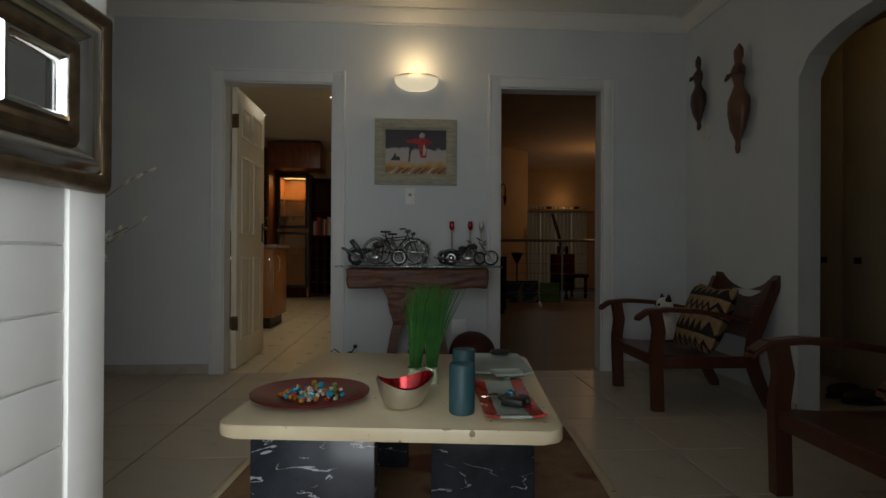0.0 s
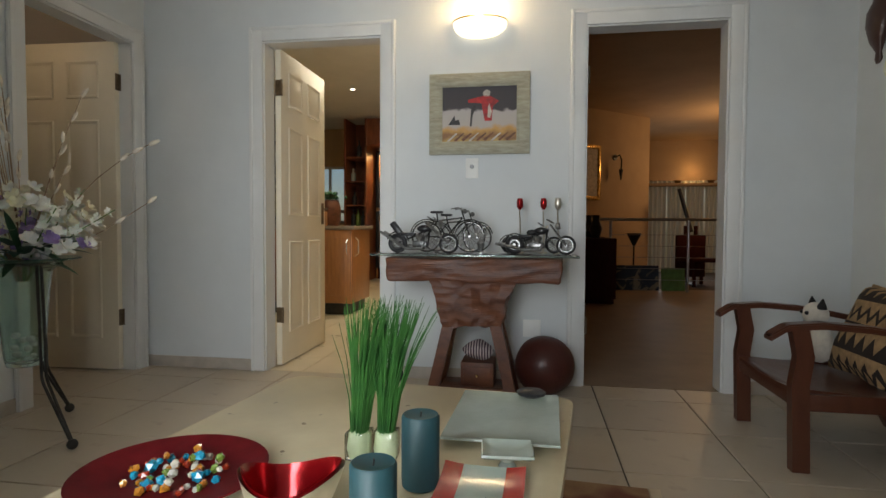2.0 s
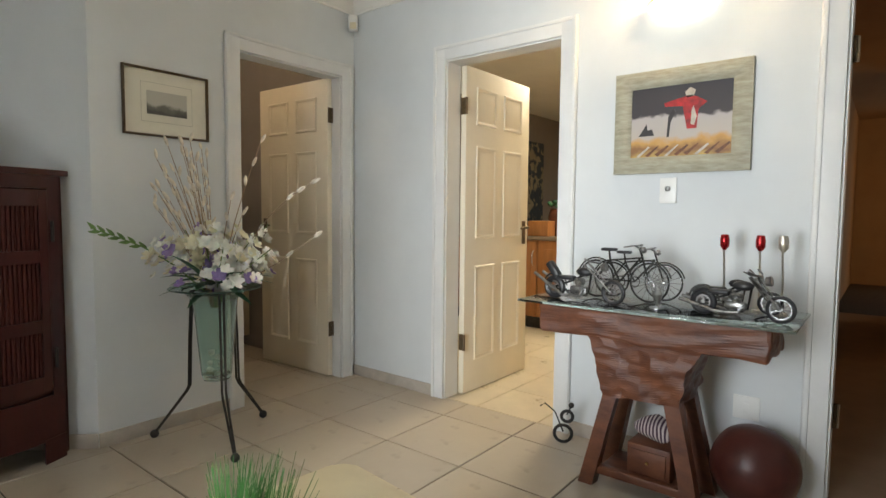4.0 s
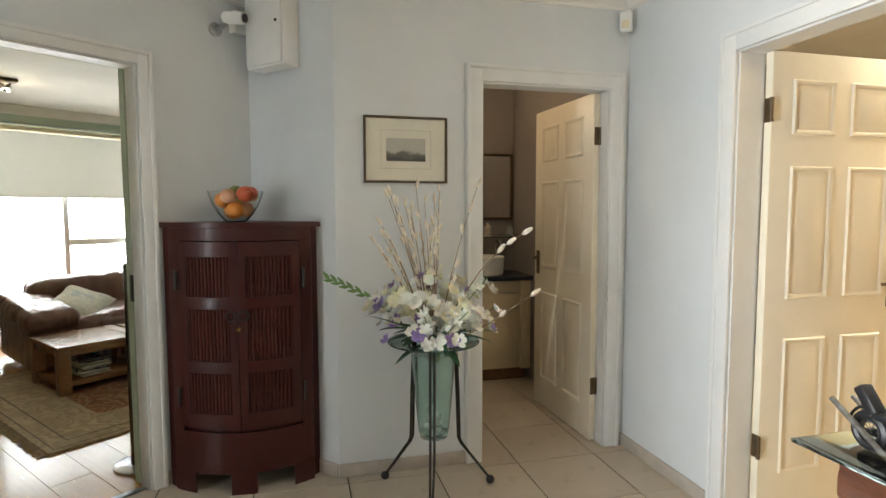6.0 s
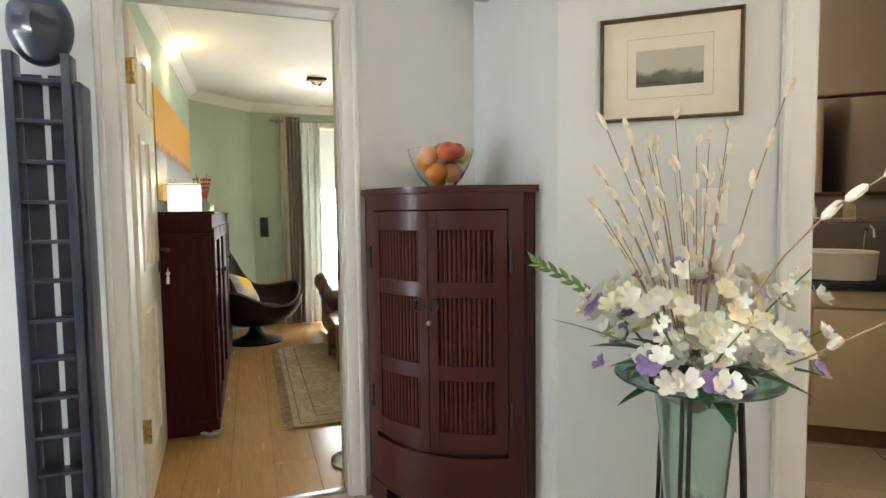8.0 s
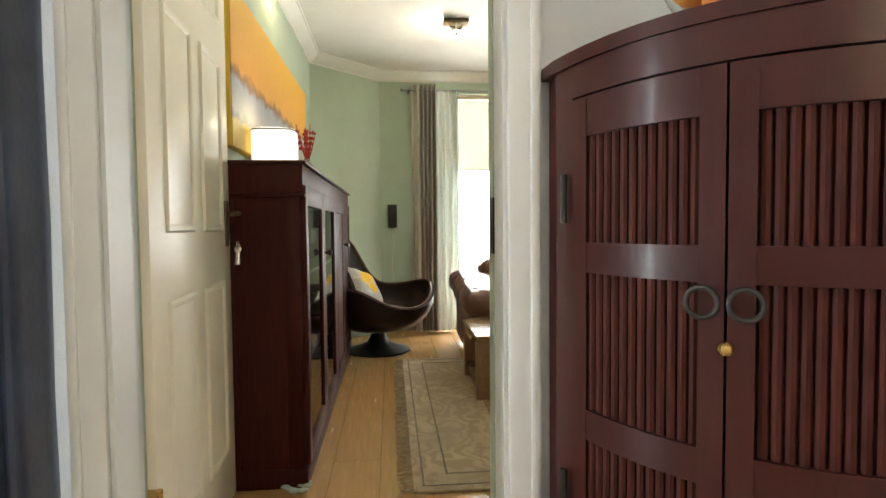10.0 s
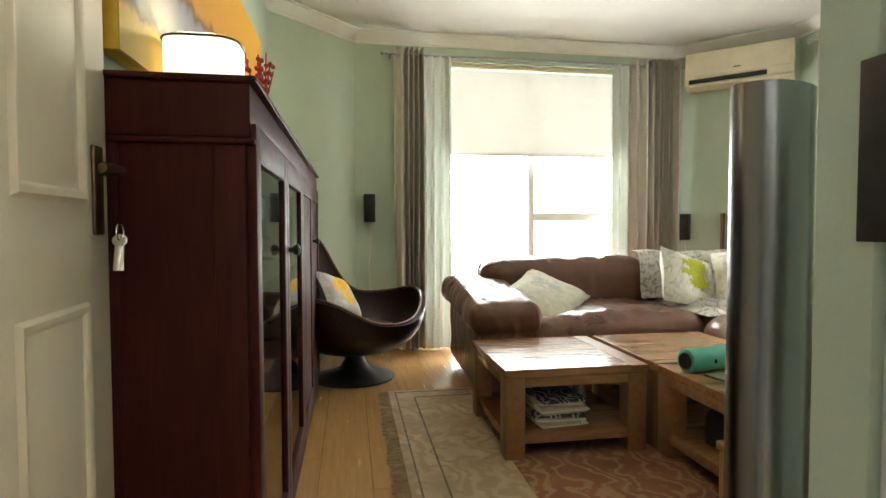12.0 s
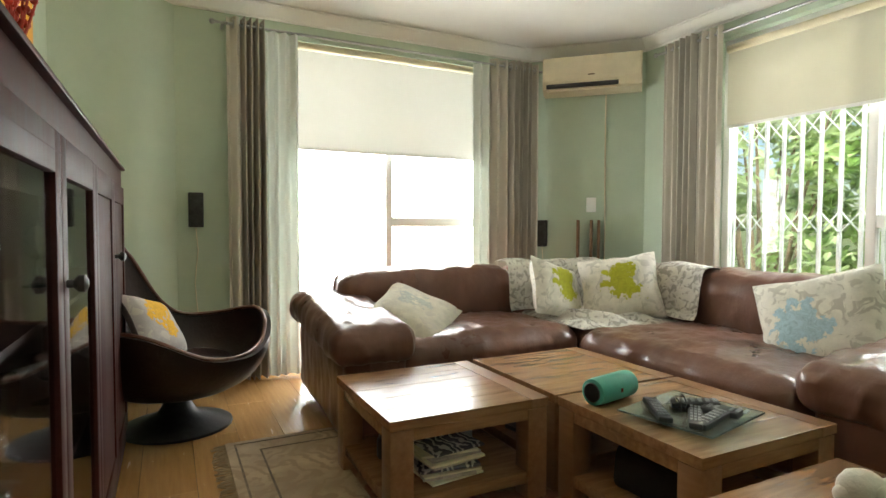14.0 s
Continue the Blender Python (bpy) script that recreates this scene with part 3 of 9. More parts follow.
def moulding(w, h, d0, d1, p0, p1):
    """A rectangular ring from inset d0 to d1, standing p0 to p1 proud at its two edges."""
    bm = B()
    rows = []
    for k in range(5):
        f = k / 4
        ins = d0 + (d1 - d0) * f
        up = p0 + (p1 - p0) * f + 0.012 * math.sin(math.pi * f)
        rows.append([bm.verts.new(c) for c in ((ins, -up, ins), (w - ins, -up, ins), (w - ins, -up, h - ins), (ins, -up, h - ins))])
    base = [[bm.verts.new(c) for c in ((i, 0, i), (w - i, 0, i), (w - i, 0, h - i), (i, 0, h - i))] for i in (d0, d1)]
    rows = [base[0]] + rows + [base[1]]
    for a, b in zip(rows, rows[1:]):
        for i in range(4):
            bm.faces.new((a[i], a[(i + 1) % 4], b[(i + 1) % 4], b[i]))
    return bm


for n, mt, d0, d1, p0, p1 in (("outer_frame", "bronze", 0.0, 0.03, 0.02, 0.03), ("silver_moulding", "chrome", 0.03, 0.075, 0.028, 0.012), ("inner_frame", "bronze", 0.075, 0.105, 0.012, 0.016), ("inner_moulding", "chrome", 0.105, 0.125, 0.016, 0.006)):
    bm = moulding(0.36, 0.33, d0, d1, p0, p1)
    part(n, bm, mt, mir)
part("glass", boxes((0.124, 0.236, -0.004, -0.001, 0.124, 0.206)), "mirror", mir)

# skirting tiles
bm = B()
def skirt(p, q, h=0.07, t=0.012):
    p, q = Vector((*p, 0)), Vector((*q, 0))
    d = q - p
    box(bm, 0, d.length, -t, -0.001, 0, h, 0.003, Matrix.Translation(p) @ Matrix.Rotation(math.atan2(d.y, d.x), 4, "Z"))
skirt((-1.935, 4.17), (-1.212, 4.17)); skirt((-0.31, 4.17), (0.704, 4.17)); skirt((1.607, 4.17), (2.15, 4.17))
skirt((-1.935, 2.56), (-1.935, 3.232)); skirt((-2.395, 2.134), (-1.935, 2.56)); skirt((2.15, 4.17), (2.15, 3.01))
a, b = LP(0.955, 0), LP(1.468, 0)
skirt(a[:2], b[:2])
a, b = LP(-0.85, 0), LP(-0.002, 0)
skirt(a[:2], b[:2])
solid("baseboard", bm, "skirting", None, "low beige tile skirting", "skirting", "structure")
bm = B()
box(bm, 0.09, 0.87, 0.03, 0.07, 0.0, 0.008, 0.003)
solid("threshold_strip", bm, "steel", LM, "metal floor strip in the lounge doorway", "threshold", "structure")

# ---- coffee table in the hall, its rug ----
def rounded(w, d, r, n=6):
    pts = []
    for cx, cy, a0 in ((w / 2 - r, d / 2 - r, 0), (-w / 2 + r, d / 2 - r, 90), (-w / 2 + r, -d / 2 + r, 180), (w / 2 - r, -d / 2 + r, 270)):
        for k in range(n + 1):
            a = radians(a0 + 90 * k / n)
            pts.append((cx + r * math.cos(a), cy + r * math.sin(a)))
    return pts


CT = T(0.14, 2.07, 0, -6.3)
ct = thing("coffee_table", CT, "coffee table with cream stone top on black marble slabs", "coffee table")
bm = B()
prism(bm, rounded(0.85, 0.96, 0.05), 0.397, 0.43, 0.006)
part("tabletop", bm, "travertine", ct)
for x, y in ((-0.20, -0.36), (-0.20, 0.40), (0.24, -0.02)):
    bm = B()
    if y:
        box(bm, x - 0.16, x + 0.16, y - 0.05, y + 0.0, 0.012, 0.395, 0.003)
    else:
        box(bm, x - 0.02, x + 0.03, -0.36, 0.36, 0.012, 0.395, 0.003)
    part("slab_leg", bm, "black_marble", ct, "white-veined black marble slab")
bm = B()
box(bm, -0.98, 0.98, -0.66, 0.68, 0.002, 0.011, 0.003)
M["persian"] = mat("persian", (0.33, 0.22, 0.12), 0.95, var=0.2, scale=10, bump=0.3, fine=90, col2=(0.24, 0.13, 0.075))
speckled(M["persian"], (0.17, 0.055, 0.038), 3.2, 0.54, 0.60)
rug = thing("hall_rug", T(0.16, 1.98, 0, -4.5) @ pose(0, 0, 0, 0, 0, 90), "worn red and tan patterned rug under the stone table", "rug")
part("carpet", bm, "persian", rug)
for y in (-0.70, 0.682):
    part("border", boxes((-0.985, 0.985, y, y + 0.038, 0.002, 0.010, 0.003)), "travertine", rug)

# ---- carved console with a glass slab ----
cs = thing("carved_console", T(0.20, 3.86), "roughly carved red-brown wooden console like a tree stump", "console table")


def hewn(bm, amp, seed, size=9.0):
    for v in bm.verts:
        v.co += Vector((noise.noise(v.co * size + Vector((seed, 0, 0))), noise.noise(v.co * size + Vector((0, seed, 0))), noise.noise(v.co * size + Vector((0, 0, seed))))) * amp


def dense(bm, cuts):
    bmesh.ops.subdivide_edges(bm, edges=bm.edges[:], cuts=cuts, use_grid_fill=True)


bm = boxes((-0.44, 0.44, -0.15, 0.16, 0.62, 0.742, 0.012))
dense(bm, 9)
hewn(bm, 0.012, 3, 12)
hewn(bm, 0.008, 4, 30)
part("beam", bm, "carved_wood", cs, smooth=False)
bm = B()
rows = [(0.40, 0.15, 0.14), (0.46, 0.165, 0.14), (0.53, 0.18, 0.145), (0.58, 0.195, 0.145), (0.635, 0.22, 0.145)]
vs = [[bm.verts.new(c) for c in ((-w, -d, z), (w, -d, z), (w, d, z), (-w, d, z))] for z, w, d in rows]
for a, b in zip(vs, vs[1:]):
    for i in range(4):
        bm.faces.new((a[i], a[(i + 1) % 4], b[(i + 1) % 4], b[i]))
bm.faces.new(vs[0][::-1]), bm.faces.new(vs[-1])
dense(bm, 7)
hewn(bm, 0.016, 8, 11)
hewn(bm, 0.010, 6, 30)
part("trunk", bm, "carved_wood", cs, smooth=False)
for sx in (-1, 1):
    for sy in (-1, 1):
        bm = B()
        lo = [(sx * 0.21 + a, sy * 0.12 + b) for a, b in ((-0.03, -0.03), (0.03, -0.03), (0.03, 0.03), (-0.03, 0.03))]
        hi = [(sx * 0.12 + a, sy * 0.10 + b) for a, b in ((-0.028, -0.028), (0.028, -0.028), (0.028, 0.028), (-0.028, 0.028))]
        q = [bm.verts.new((*p, 0.0)) for p in lo] + [bm.verts.new((*p, 0.41)) for p in hi]
        for f in ((0, 3, 2, 1), (4, 5, 6, 7), (0, 1, 5, 4), (1, 2, 6, 5), (2, 3, 7, 6), (3, 0, 4, 7)):
            bm.faces.new([q[k] for k in f])
        dense(bm, 2)
        hewn(bm, 0.006, 5)
        part("leg", bm, "carved_wood", cs)
part("stretcher", boxes((-0.17, 0.17, -0.13, -0.09, 0.05, 0.085, 0.006)), "carved_wood", cs)
part("shelf", boxes((-0.17, 0.17, -0.10, 0.12, 0.052, 0.07, 0.003)), "carved_wood", cs)
bm = B()
box(bm, -0.50, 0.52, -0.235, 0.20, 0.752, 0.762, 0.002)
gs = solid("glass_slab", bm, "shelf_glass", T(0.20, 3.86), "greenish glass slab lying on the carved console", "glass shelf")

# ---- armchairs ----
def cushion(name, m, w, h, d, material, label):
    bm = B()
    n = 12
    for s in (1, -1):
        def fn(u, v, s=s):
            a, b = 2 * u - 1, 2 * v - 1
            k = (1 - a ** 4) * (1 - b ** 4)
            pin = 1 - 0.07 * (1 - abs(a)) * abs(b) - 0.0
            pin2 = 1 - 0.07 * (1 - abs(b)) * abs(a)
            return Vector((a * w / 2 * pin2, s * d / 2 * k ** 0.55, b * h / 2 * pin))
        sheet(bm, fn, n, n)
    bmesh.ops.remove_doubles(bm, verts=bm.verts, dist=0.0005)
    hewn(bm, 0.008, w * 31, 7)
    return solid(name, bm, material, m, label, "cushion")


def armchair(m, label):
    ob = thing("armchair", m, label, "armchair", "wooden armchairs")
    W = 0.56
    for s in (-1, 1):
        x = s * W / 2
        bm = B()
        # curved flat arm
        pts = [(-0.36, 0.555), (-0.30, 0.60), (-0.18, 0.612), (-0.02, 0.60), (0.12, 0.575), (0.26, 0.545)]
        up = [bm.verts.new((x + o, y, z + 0.014)) for y, z in pts for o in (-0.034, 0.034)]
        dn = [bm.verts.new((x + o, y, z - 0.014)) for y, z in pts for o in (-0.034, 0.034)]
        for i in range(len(pts) - 1):
            for a, b in ((up, 1), (dn, -1)):
                bm.faces.new((a[2 * i], a[2 * i + 1], a[2 * i + 3], a[2 * i + 2]))
            for k in (0, 1):
                bm.faces.new((up[2 * i + k], up[2 * i + 2 + k], dn[2 * i + 2 + k], dn[2 * i + k]))
        for e in (0, len(pts) - 1):
            bm.faces.new((up[2 * e], up[2 * e + 1], dn[2 * e + 1], dn[2 * e]))
        bmesh.ops.bevel(bm, geom=bm.edges[:], offset=0.006, segments=2, affect="EDGES")
        part("armrest", bm, "chair_wood", ob)
        bm = B()
        fl = [(-0.24, 0.0, 0.030), (-0.245, 0.2, 0.031), (-0.25, 0.36, 0.033), (-0.235, 0.48, 0.028), (-0.255, 0.595, 0.024)]
        rows = [[bm.verts.new((x + ox, y + oy * k / 0.03, z)) for ox, oy in ((-0.022, -k), (0.022, -k), (0.022, k), (-0.022, k))] for y, z, k in [(a, b, c) for a, b, c in fl] for ox_ in (0,) for y, z, k in ((y, z, 0.03),)]
        for a, b in zip(rows, rows[1:]):
            for i in range(4):
                bm.faces.new((a[i], a[(i + 1) % 4], b[(i + 1) % 4], b[i]))
        bm.faces.new(rows[0][::-1]), bm.faces.new(rows[-1])
        part("front_leg", bm, "chair_wood", ob)
        bm = B()
        bk = [(0.40, 0.0), (0.33, 0.15), (0.28, 0.30), (0.30, 0.45), (0.36, 0.62), (0.42, 0.79)]
        rows = [[bm.verts.new((x + ox, y + oy, z)) for ox, oy in ((-0.02, -0.032), (0.02, -0.032), (0.02, 0.032), (-0.02, 0.032))] for y, z in bk]
        for a, b in zip(rows, rows[1:]):
            for i in range(4):
                bm.faces.new((a[i], a[(i + 1) % 4], b[(i + 1) % 4], b[i]))
        bm.faces.new(rows[0][::-1]), bm.faces.new(rows[-1])
        part("back_leg", bm, "chair_wood", ob)
        bm = B()
        box(bm, x - 0.014, x + 0.014, -0.24, 0.30, 0.255, 0.325, 0.004)
        part("side_rail", bm, "chair_wood", ob)
    bm = B()
    box(bm, -W / 2, W / 2, -0.265, -0.235, 0.265, 0.335, 0.005)
    part("front_rail", bm, "chair_wood", ob)
    bm = B()

    def seat(u, v):
        return Vector(((u - 0.5) * (W - 0.02), -0.27 + 0.58 * v, 0.345 - 0.05 * v - 0.016 * math.sin(math.pi * u)))
    sheet(bm, seat, 10, 10, 0.016)
    part("seat", bm, "chair_wood", ob)
    for k, (y, z) in enumerate(((0.325, 0.46), (0.355, 0.565), (0.39, 0.67))):
        bm = B()
        sheet(bm, lambda u, v: Vector(((u - 0.5) * (W - 0.03), y + 0.03 * math.sin(math.pi * u) + 0.022 * v, z - 0.05 + 0.10 * v)), 10, 2, 0.016)
        part("back_slat", bm, "chair_wood", ob)
    bm = B()
    sheet(bm, lambda u, v: Vector(((u - 0.5) * (W + 0.05), 0.40 + 0.03 * math.sin(math.pi * u) + 0.02 * v, 0.715 + v * (0.075 + 0.03 * abs(math.cos(2 * math.pi * u)) ** 2 + 0.02 * math.sin(math.pi * u)))), 20, 3, 0.022)
    part("crest_rail", bm, "chair_wood", ob)
    for o in ob.children:
        o.data.transform(Matrix.Diagonal((1, 1, 0.89, 1)))
    return ob


AC1 = T(1.72, 3.45, 0, -90)
armchair(AC1, "dark red-brown wooden armchair with curved flat arms by the wall")
AC2 = T(1.70, 1.87, 0, -90)
armchair(AC2, "dark red-brown wooden armchair beside the stone table")


def zigzag_cloth(name, dark, tan):
    """Woven cloth in rows of zigzags, triangles and plain bands."""
    m = mat(name, tan, 0.95, var=0.2, scale=30, bump=0.2, fine=160)
    nt = m.node_tree
    b = nt.nodes["Principled BSDF"]
    tc = [n for n in nt.nodes if n.type == "TEX_COORD"][0]
    sep = nt.nodes.new("ShaderNodeSeparateXYZ")
    nt.links.new(tc.outputs["Object"], sep.inputs[0])

    def op(kind, a, v, w=None):
        n = nt.nodes.new("ShaderNodeMath")
        n.operation = kind
        for i, q in enumerate((a, v, w)):
            if isinstance(q, (int, float)):
                n.inputs[i].default_value = q
            elif q is not None:
                nt.links.new(q, n.inputs[i])
        return n.outputs[0]

    teeth = op("PINGPONG", op("ADD", sep.outputs[0], 1.0), 0.03)
    row = op("FRACT", op("MULTIPLY", op("ADD", sep.outputs[2], 1.0), 9.0), 0.0)
    zig = op("LESS_THAN", op("ABSOLUTE", op("SUBTRACT", op("MULTIPLY_ADD", teeth, 14.0, 0.25), row), 0.0), 0.13)
    fill = op("GREATER_THAN", op("MULTIPLY_ADD", teeth, 20.0, 0.15), row)
    odd = op("GREATER_THAN", op("FRACT", op("MULTIPLY", op("ADD", sep.outputs[2], 1.0), 4.5), 0.0), 0.5)
    pat = op("ADD", op("MULTIPLY", zig, odd), op("MULTIPLY", fill, op("SUBTRACT", 1.0, odd)))
    band = op("LESS_THAN", row, 0.10)
    mix = nt.nodes.new("ShaderNodeMixRGB")
    nt.links.new(op("MINIMUM", op("ADD", pat, band), 1.0), mix.inputs[0])
    nt.links.new(b.inputs["Base Color"].links[0].from_socket, mix.inputs[1])
    mix.inputs[2].default_value = (*dark, 1)
    nt.links.new(mix.outputs[0], b.inputs["Base Color"])
    return m


M["woven_cloth"] = zigzag_cloth("woven_cloth", (0.020, 0.014, 0.012), (0.34, 0.22, 0.11))
cushion("scatter_cushion", AC1 @ pose(0.0, 0.17, 0.47, -24, 0, 0), 0.42, 0.40, 0.15, "woven_cloth", "black and tan zigzag-woven cushion leaning in the wooden armchair")
cushion("scatter_cushion", AC2 @ pose(0.0, 0.17, 0.47, -24, 0, 0), 0.42, 0.40, 0.15, "woven_cloth", "black and tan zigzag-woven cushion leaning in the wooden armchair")

# ---- bamboo corner cabinet ----
bc = thing("corner_cabinet", T(-2.395, 2.134), "dark red lacquered bow-front corner cabinet with slatted doors", "cabinet")
pu, pn = Vector((-math.cos(radians(128.3)), -math.sin(radians(128.3)), 0)), Vector((math.cos(radians(42.8)), math.sin(radians(42.8)), 0))
R0 = 0.575


def bow(a, r):
    """Plan point on the cabinet's bowed front: a from 0 (lounge wall) to 1 (angled wall)."""
    mid = (pu + pn).normalized()
    e0, e1 = pu * (r * 0.882) + pn * 0.072, pn * (r * 0.913) + pu * 0.067
    p = e0.lerp(e1, a)
    bulge = 4 * a * (1 - a) * 0.118
    return p + mid * bulge


def bowed(bm, a0, a1, z0, z1, r=R0, t=0.022, n=12, off=0.0):
    mid = (pu + pn).normalized()
    cols = []
    for i in range(n + 1):
        p = bow(a0 + (a1 - a0) * i / n, r) + mid * off
        q = p - mid * t
        cols.append([bm.verts.new((p.x, p.y, z0)), bm.verts.new((p.x, p.y, z1)), bm.verts.new((q.x, q.y, z1)), bm.verts.new((q.x, q.y, z0))])
    for a, b in zip(cols, cols[1:]):
        for i in range(4):
            bm.faces.new((a[i], a[(i + 1) % 4], b[(i + 1) % 4], b[i]))
    bm.faces.new(cols[0]), bm.faces.new(cols[-1][::-1])


def quadrant(bm, z0, z1, r):
    pts = [(0.012 * (pu + pn)).xy, (pu * (r * 0.882) + pn * 0.014).xy] + [bow(i / 14, r).xy for i in range(15)] + [(pn * (r * 0.913) + pu * 0.014).xy]
    prism(bm, [(p.x, p.y) for p in pts], z0, z1)


bm = B()
quadrant(bm, 1.275, 1.30, R0 + 0.012)
part("top", bm, "bamboo_red", bc)
bm = B()
quadrant(bm, 0.30, 0.318, R0 - 0.03)
part("bottom_board", bm, "bamboo_red", bc)
for z in (0.62, 0.93):
    bm = B()
    quadrant(bm, z, z + 0.012, R0 - 0.035)
    part("inner_shelf", bm, "bamboo_red", bc)
bm = B()
bowed(bm, 0, 1, 1.215, 1.274, off=0.004)
part("top_rail", bm, "bamboo_red", bc)
bm = B()
bowed(bm, 0, 1, 0.10, 0.30, off=0.002)
part("apron", bm, "bamboo_red", bc)
for a0, a1 in ((0.0, 0.16), (0.42, 0.60), (0.86, 1.0)):
    bm = B()
    bowed(bm, a0, a1, 0.0, 0.11, n=4, off=0.006)
    part("foot", bm, "bamboo_red", bc)
for a0, a1 in ((0.0, 0.075), (0.925, 1.0)):
    bm = B()
    bowed(bm, a0, a1, 0.30, 1.215, n=3, off=0.003)
    part("stile", bm, "bamboo_red", bc)
for k, p in enumerate((pu, pn)):
    bm = B()
    w = Vector((0, 0, 1)).cross(p) * (0.012 if k == 0 else -0.012)
    a, b = p * 0.012 + w * 0.3, p * (R0 * 0.86) + w * 0.3
    prism(bm, [(a.x, a.y), (b.x, b.y), (b.x + w.x, b.y + w.y), (a.x + w.x, a.y + w.y)], 0.06, 1.275)
    part("side_panel", bm, "bamboo_red", bc)
    q = pn if k == 0 else pu
    a, b = p * (R0 * 0.872) + q * 0.014, p * (R0 * 0.872) + q * 0.068
    bm = B()
    prism(bm, [(a.x, a.y), (b.x, b.y), (b.x - 0.014 * p.x, b.y - 0.014 * p.y), (a.x - 0.014 * p.x, a.y - 0.014 * p.y)], 0.0, 1.275)
    part("side_return", bm, "bamboo_red", bc)
for a0, a1 in ((0.078, 0.497), (0.503, 0.922)):
    bm = B()
    bowed(bm, a0, a0 + 0.055, 0.325, 1.21, n=3, off=0.008)
    door = part("slatted_door", bm, "bamboo_red", bc)
    bm = B()
    bowed(bm, a1 - 0.055, a1, 0.325, 1.21, n=3, off=0.008)
    part("door_stile", bm, "bamboo_red", door)
    for z0, z1 in ((0.325, 0.395), (0.59, 0.645), (0.895, 0.95), (1.14, 1.21)):
        bm = B()
        bowed(bm, a0 + 0.05, a1 - 0.05, z0, z1, n=6, off=0.007)
        part("door_rail", bm, "bamboo_red", door)
    for i in range(12):
        a = a0 + 0.055 + (a1 - a0 - 0.11) * (i + 0.5) / 12
        p = bow(a, R0)
        bm = B()
        tube(bm, [(p.x, p.y, 0.39), (p.x, p.y, 1.15)], 0.0078, 8, m=Matrix.Translation(-0.006 * (pu + pn)))
        part("slat", bm, "slat_wood", door)
    for z in (0.47, 1.03):
        bm = B()
        p = bow(0.07 if a0 < 0.3 else 0.93, R0 + 0.02)
        tube(bm, [(p.x, p.y, z - 0.045), (p.x, p.y, z + 0.045)], 0.007)
        part("hinge", bm, "dark_metal", door)
    p = bow(a1 - 0.04 if a0 < 0.3 else a0 + 0.04, R0 + 0.012) + 0.02 * (pu + pn).normalized()
    bm = B()
    d = (pu + pn).normalized()
    ring(bm, 0.022, 0.004, Matrix.Translation((p.x, p.y, 0.868)) @ d.to_track_quat("Z", "Y").to_matrix().to_4x4())
    part("ring_pull", bm, "dark_metal", door, "dark metal ring pull")
M["wicker"] = ribboned("wicker", (0.26, 0.15, 0.07), (0.10, 0.055, 0.025), 60.0, 0.4, 0.6, 0.8, 1)
for a, z, w in ((0.70, 0.319, 0.085), (0.33, 0.319, 0.07), (0.68, 0.633, 0.06)):
    p = bow(a, R0) * 0.72
    bm = B()
    lathe(bm, [(w * 0.8, 0.0), (w, 0.02), (w * 1.08, 0.10), (w * 1.1, 0.115), (w * 1.0, 0.115), (w * 0.9, 0.02), (0.01, 0.012)], 20)
    solid("wicker_basket", bm, "wicker", T(-2.395 + p.x, 2.134 + p.y, z), "small woven basket on a shelf inside the slatted cabinet", "basket", group="baskets in the cabinet")
bm = B()
p = bow(0.5, R0 + 0.012)
ball(bm, (p.x, p.y, 0.80), 0.012)
part("latch", bm, "brass", bc, "small brass latch")

# ---- lounge: dark cabinet ----
cb = thing("display_cabinet", LM @ T(0.012, 0.945), "long dark mahogany cabinet with glazed doors along the wall", "cabinet")
CL, CD, CH = 2.15, 0.295, 1.225
for n, q in (("side_panel", (0.0, CD, 0.0, 0.022, 0.06, 1.14)), ("side_panel", (0.0, CD, CL - 0.022, CL, 0.06, 1.14)), ("back_panel", (0.0, 0.012, 0.022, CL - 0.022, 0.06, 1.14)), ("bottom_board", (0.012, CD, 0.022, CL - 0.022, 0.06, 0.085))):
    part(n, boxes(q), "mahogany", cb)
part("end_stile", boxes((CD - 0.06, CD - 0.001, -0.006, -0.0005, 0.078, 1.138, 0.002)), "mahogany", cb)
part("end_stile", boxes((0.001, 0.06, -0.006, -0.0005, 0.078, 1.138, 0.002)), "mahogany", cb)
part("plinth", boxes((0.0, CD + 0.012, -0.006, CL + 0.006, 0.0, 0.075, 0.004)), "mahogany", cb)
bm = B()
box(bm, -0.002, CD + 0.026, -0.020, CL + 0.022, 1.212, CH, 0.004)
part("top", bm, "mahogany", cb)
part("frieze", boxes((-0.002, CD + 0.012, -0.010, CL + 0.004, 1.105, 1.2115, 0.004)), "mahogany", cb)
part("bead_moulding", boxes((-0.002, CD + 0.021, -0.017, CL + 0.012, 1.092, 1.1045, 0.005)), "mahogany", cb)
for z in (0.42, 0.78):
    part("shelf", boxes((0.014, CD - 0.02, 0.024, CL - 0.024, z, z + 0.014)), "mahogany", cb)
DW = CL / 4
